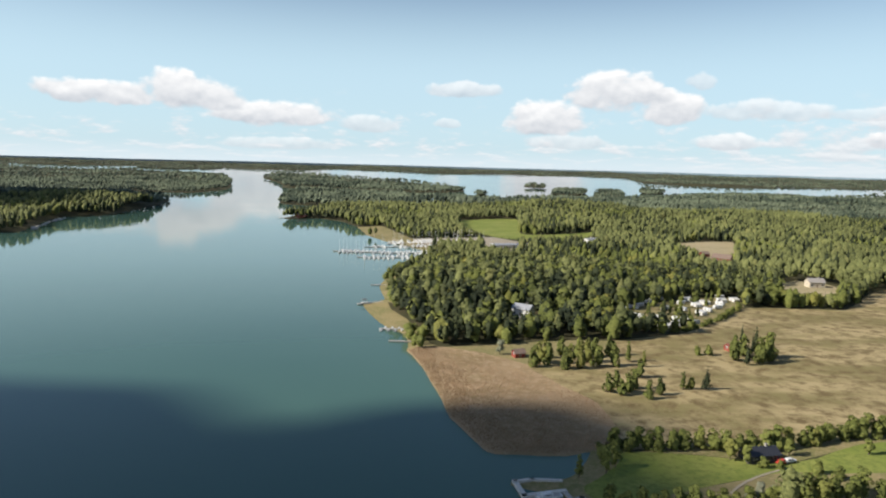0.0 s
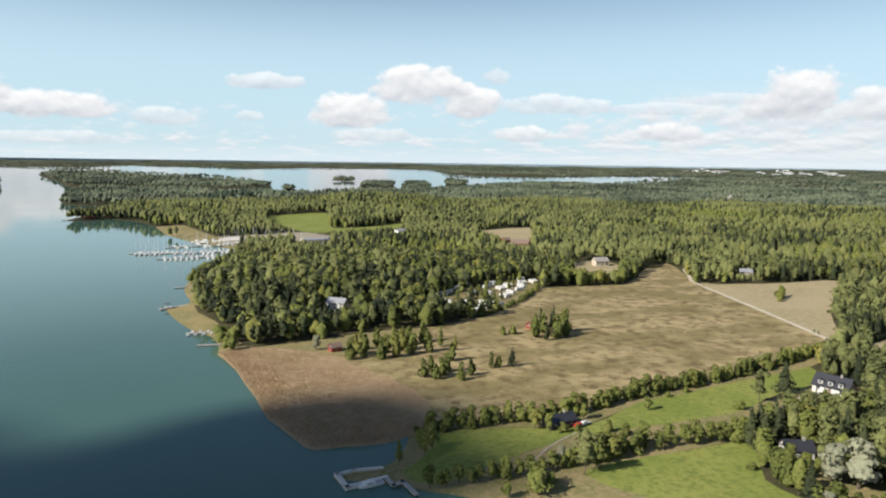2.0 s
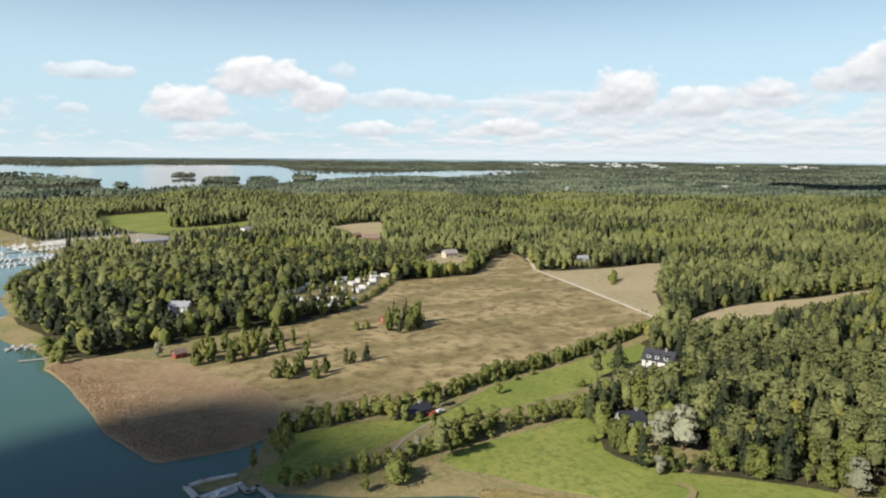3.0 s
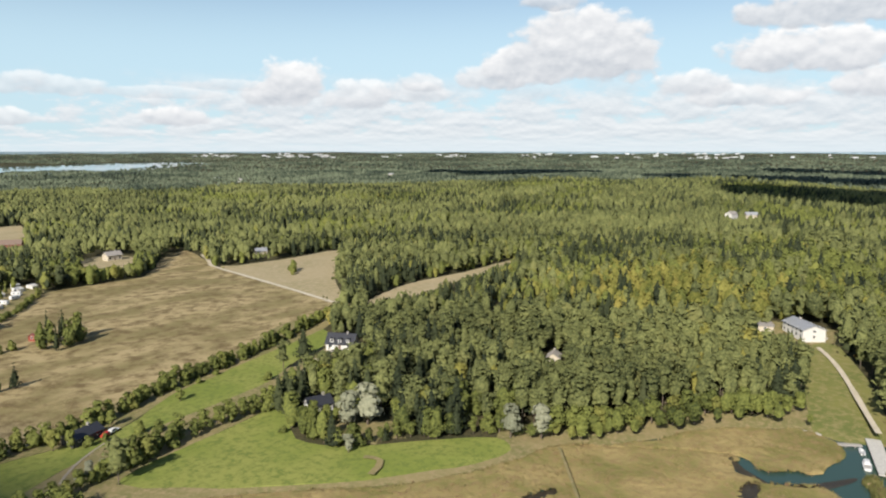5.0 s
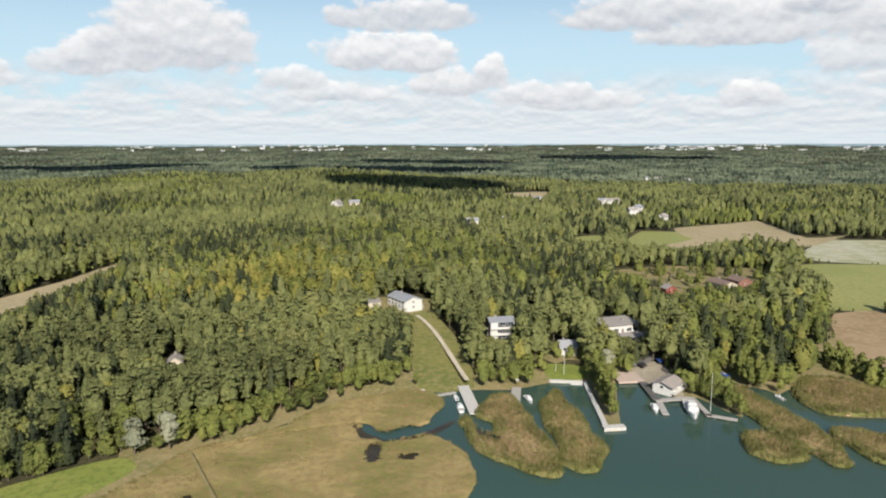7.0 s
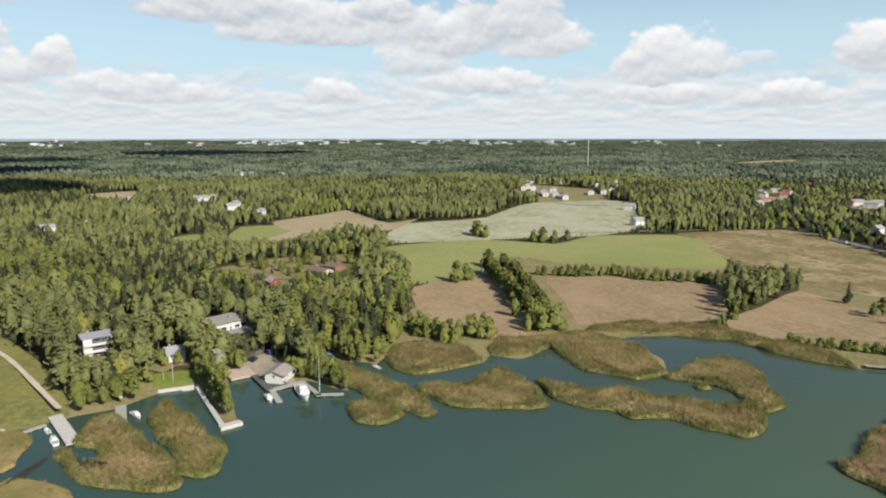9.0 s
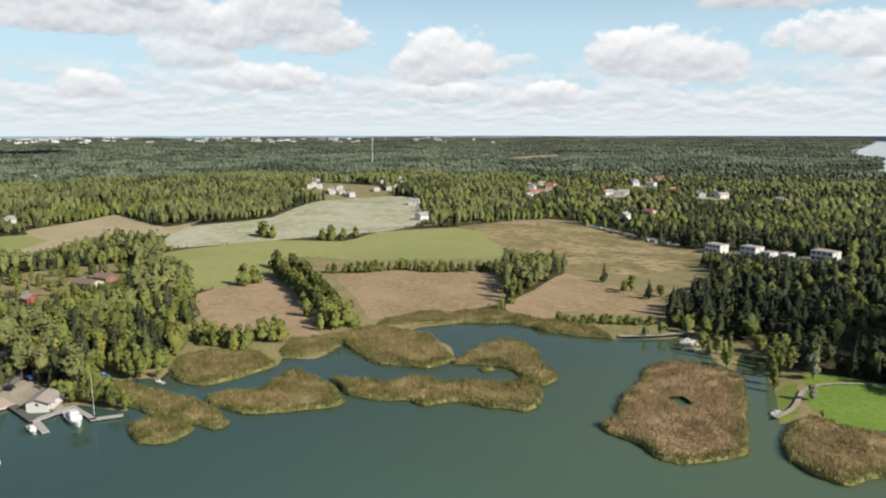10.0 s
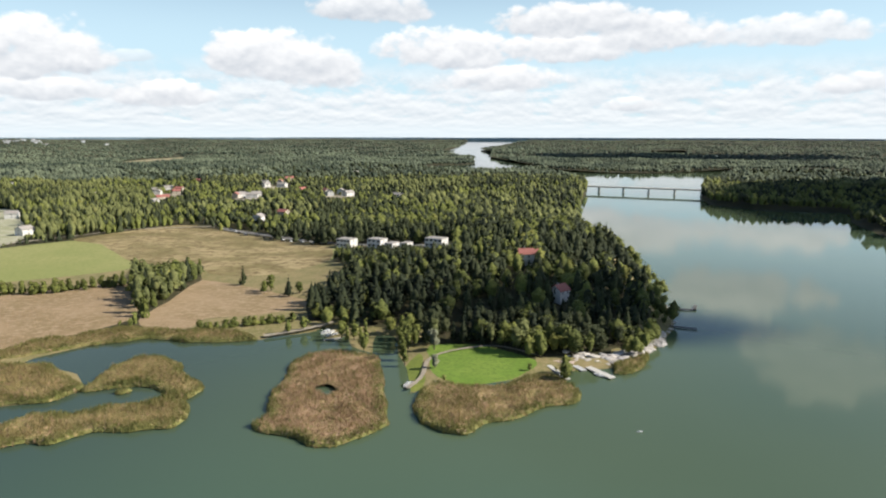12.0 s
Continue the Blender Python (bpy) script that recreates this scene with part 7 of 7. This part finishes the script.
def caravan(awning):
    t = thing("caravan", 0, 0, 0, 0, "white caravan on the wooded camp site", "caravan", "caravans on the camp site")
    part("body", boxes(((-3.0, -1.15, 0.45), (3.0, 1.15, 2.6)), bevel=0.28), M_BOATHULL, t)
    for wx in (-1.7, 0.9):
        for wy in (-1, 1):
            part("window", boxes(((wx - 0.5, wy * 1.14 - 0.03, 1.4), (wx + 0.5, wy * 1.14 + 0.03, 2.0))), M_GLASS, t)
    part("door", boxes(((-0.5, -1.18, 0.6), (0.15, -1.14, 2.3))), M_BOATGREY, t)
    for wy in (-1.0, 1.0):
        part("wheel", rod(bmesh.new(), (0, wy - 0.12, 0.34), (0, wy + 0.12, 0.34), 0.34, 10), M_RUBBER, t)
    part("drawbar", rod(rod(bmesh.new(), (2.9, -0.4, 0.45), (4.1, 0, 0.45), 0.06, 5), (2.9, 0.4, 0.45), (4.1, 0, 0.45), 0.06, 5), M_RUBBER, t)
    if awning:
        bm = bmesh.new()
        side = [(-1.16, 0.02), (-3.7, 0.02), (-3.7, 1.8), (-1.16, 2.45)]
        a = [bm.verts.new((-2.4, p, q)) for p, q in side]
        b = [bm.verts.new((2.4, p, q)) for p, q in side]
        for k in range(4):
            bm.faces.new((a[k], a[(k + 1) % 4], b[(k + 1) % 4], b[k]))
        bm.faces.new(a[::-1])
        bm.faces.new(b)
        bmesh.ops.recalc_face_normals(bm, faces=bm.faces)
        part("awning", bm, M_CANVAS, t, "pale canvas awning")
    return t


CAMP = [
    (82, 388), (90, 430), (116, 423), (114, 400), (107, 383), (118, 392), (125, 397), (120, 375), (116, 381), (124, 380), (130, 381), (137, 425), (148, 425), (162, 442),
    (163, 460), (171, 452), (156, 418), (164, 426), (174, 436), (190, 474), (196, 466), (110, 416), (101, 391), (95, 394), (131, 447), (143, 460), (143, 393), (135, 396),
    (154, 446), (180, 448), (123, 430), (186, 462),
]
_vans = [caravan(False), caravan(True)]
for _v, (_x, _y) in zip(_vans, ((103, 384), (132, 388))):
    _v.matrix_world = pose(_x, _y, float(ground_z(_x, _y)), 0, 0, 25)
for _x, _y in CAMP:
    copy_thing(_vans[_tr.random() < 0.45], pose(_x, _y, float(ground_z(_x, _y)), 0, 0, _tr.choice((20, 35, 110, 125)) + _tr.uniform(-8, 8)))
car(103.8, 202.4, 30, M_REDPAINT, "red car parked beside the dark cottage")
car(106.5, 203.5, 20, M_BOATHULL, "white car parked beside the dark cottage")
car(268, -58, 40, M_RUBBER, "dark car on the boathouse yard")
car(274, -66, 10, M_BLUE, "blue car on the boathouse yard")
car(272, -78, 60, M_BOATHULL, "white car among bushes by the boathouse")
for _k in range(16):
    _u = _k / 15
    car(420 - 180 * _u + _tr.uniform(-2, 2), -618 + 102 * _u + _tr.uniform(-2, 2) + 14 * math.sin(3.14 * _u), -30, _tr.choice((M_BOATHULL, M_BOATGREY, M_RUBBER)), "car parked along the grey road")
for _k in range(10):
    car(56 + 5 * _k, 764 + 1.3 * _k, 100, _tr.choice((M_BOATHULL, M_BOATGREY, M_BLUE)), "car parked beside the marina")


# ---------------------------------------------------------------- the road bridge
def bridge(x0, y0, x1, y1):
    n, turn = math.hypot(x1 - x0, y1 - y0), math.degrees(math.atan2(y1 - y0, x1 - x0))
    t = thing("bridge", x0, y0, 0, turn, "long low concrete road bridge over the sound", "bridge")
    part("deck", boxes(((-8, -5.5, 8.2), (n + 8, 5.5, 9.3)), ((-8, -4.2, 7.2), (n + 8, 4.2, 8.2))), M_CONCRETE, t)
    for q in (-5.3, 5.3):
        part("railing", boxes(((-8, q - 0.06, 10.3), (n + 8, q + 0.06, 10.45)), *[((k * 6.0, q - 0.05, 9.3), (k * 6.0 + 0.12, q + 0.05, 10.3)) for k in range(int(n / 6) + 1)]), M_ALU, t)
    for k in range(5):
        s = (k + 0.5) * n / 5
        part("pier", boxes(((s - 1.0, -3.6, -2), (s + 1.0, 3.6, 7.2)), ((s - 1.8, -4.4, -2), (s + 1.8, 4.4, 0.6)), bevel=0.1), M_CONCRETE, t)


bridge(82, -1170, -112, -1133)


# ---------------------------------------------------------------- shore rocks
def boulder_meshes():
    got = []
    for k in range(6):
        bm = bmesh.new()
        bmesh.ops.create_icosphere(bm, subdivisions=2, radius=1.0)
        for v in bm.verts:
            n = noise.noise(v.co * 1.3 + Vector((k * 7.1, 0, 0))) * 0.45 + noise.noise(v.co * 3.1 + Vector((0, k * 3.3, 0))) * 0.16
            v.co = v.co * (1 + n)
            v.co.z *= 0.6
        me = bpy.data.meshes.new("boulder")
        bm.to_mesh(me)
        bm.free()
        me.materials.append(M_ROCK)
        got.append(me)
    return got


BOULDERS = boulder_meshes()


def boulder(x, y, s, z=0.1):
    ob = new("boulder", _tr.choice(BOULDERS))
    ob.matrix_world = pose(x, y, z, _tr.uniform(-12, 12), _tr.uniform(-12, 12), _tr.uniform(0, 360)) @ Matrix.Diagonal((s, s * _tr.uniform(0.7, 1.1), s * _tr.uniform(0.6, 1.0), 1))
    return tagged(ob, "pale granite boulder on the rocky shore", "rock", "shore rocks")


for _x, _y in along([(17, -282), (11, -279), (4, -279), (-2, -282), (-7, -290), (-13, -299), (-18, -310), (-22, -325)], 1.1):
    for _q in range(2):
        _o = _tr.uniform(-1.5, 7)
        boulder(_x + _o * 0.5 + _tr.uniform(-1, 1), _y - _o, _tr.uniform(0.8, 2.6), 0.25 + 0.14 * max(0, _o))
for _x, _y in along([(-23, -335), (-26, -352), (-26, -372), (-20, -400)], 5):
    boulder(_x, _y, _tr.uniform(0.6, 1.6))
for _x, _y in along([(236, 24), (240, 30)], 1.2):
    boulder(_x + _tr.uniform(-1, 1), _y, _tr.uniform(0.5, 1.2))
for _x, _y in along([(-494, 823), (-520, 900), (-538, 976)], 16):
    boulder(_x + 6, _y, _tr.uniform(1.5, 4))


# ---------------------------------------------------------------- dry stalks on the open reed fields and the meadow
def plant_stalks(key, step, tall, mat, label):
    rng = np.random.default_rng(len(key) + 30)
    shape = FIELD_SHAPES[key][1]
    lo, hi = shape.min(0), shape.max(0)
    gx, gy = np.meshgrid(np.arange(lo[0], hi[0], step), np.arange(lo[1], hi[1], step))
    x = gx.ravel() + rng.uniform(-0.5, 0.5, gx.size) * step
    y = gy.ravel() + rng.uniform(-0.5, 0.5, gx.size) * step
    ok = inside(x, y, shape) & on_land(x, y)
    x, y = x[ok], y[ok]
    patch = field_noise(x, y, 0.05, 6.1) + 0.5 * field_noise(x, y, 0.17, 1.1)
    keep = patch > -0.25 if key == "meadow" else patch > -0.6
    x, y, patch = x[keep], y[keep], patch[keep]
    h = tall * (1 + 0.4 * patch) * rng.uniform(0.7, 1.2, len(x))
    parts = [placed(TUFTS[rng.integers(0, 8)], x[i], y[i], 0.9, h[i], rng.uniform(0, 6.28), max(1.0, 0.9 / h[i])) for i in range(len(x))]
    tagged(new("dry_stalks", merged("dry_stalks", parts, mat, rng.random(len(x)))), label, "grass", kind="stuff")


plant_stalks("reed_meadow", 0.95, 0.55, M_REEDRED, "dry reddish reed stalks covering the shore meadow")
for _key in ("reed_field_west", "reed_field_mid", "reed_field_east"):
    plant_stalks(_key, 1.6, 0.4, M_REEDRED, "dry reddish reed stalks covering the flat field")
M_STRAW = leaf_material("straw", (0.26, 0.20, 0.10), (0.40, 0.33, 0.19), (0.20, 0.17, 0.07), 0.25)
plant_stalks("meadow", 1.7, 0.5, M_STRAW, "tufts of dry straw grass on the meadow")
plant_stalks("dry_field", 3.2, 0.6, M_STRAW, "tufts of dry straw grass on the field")
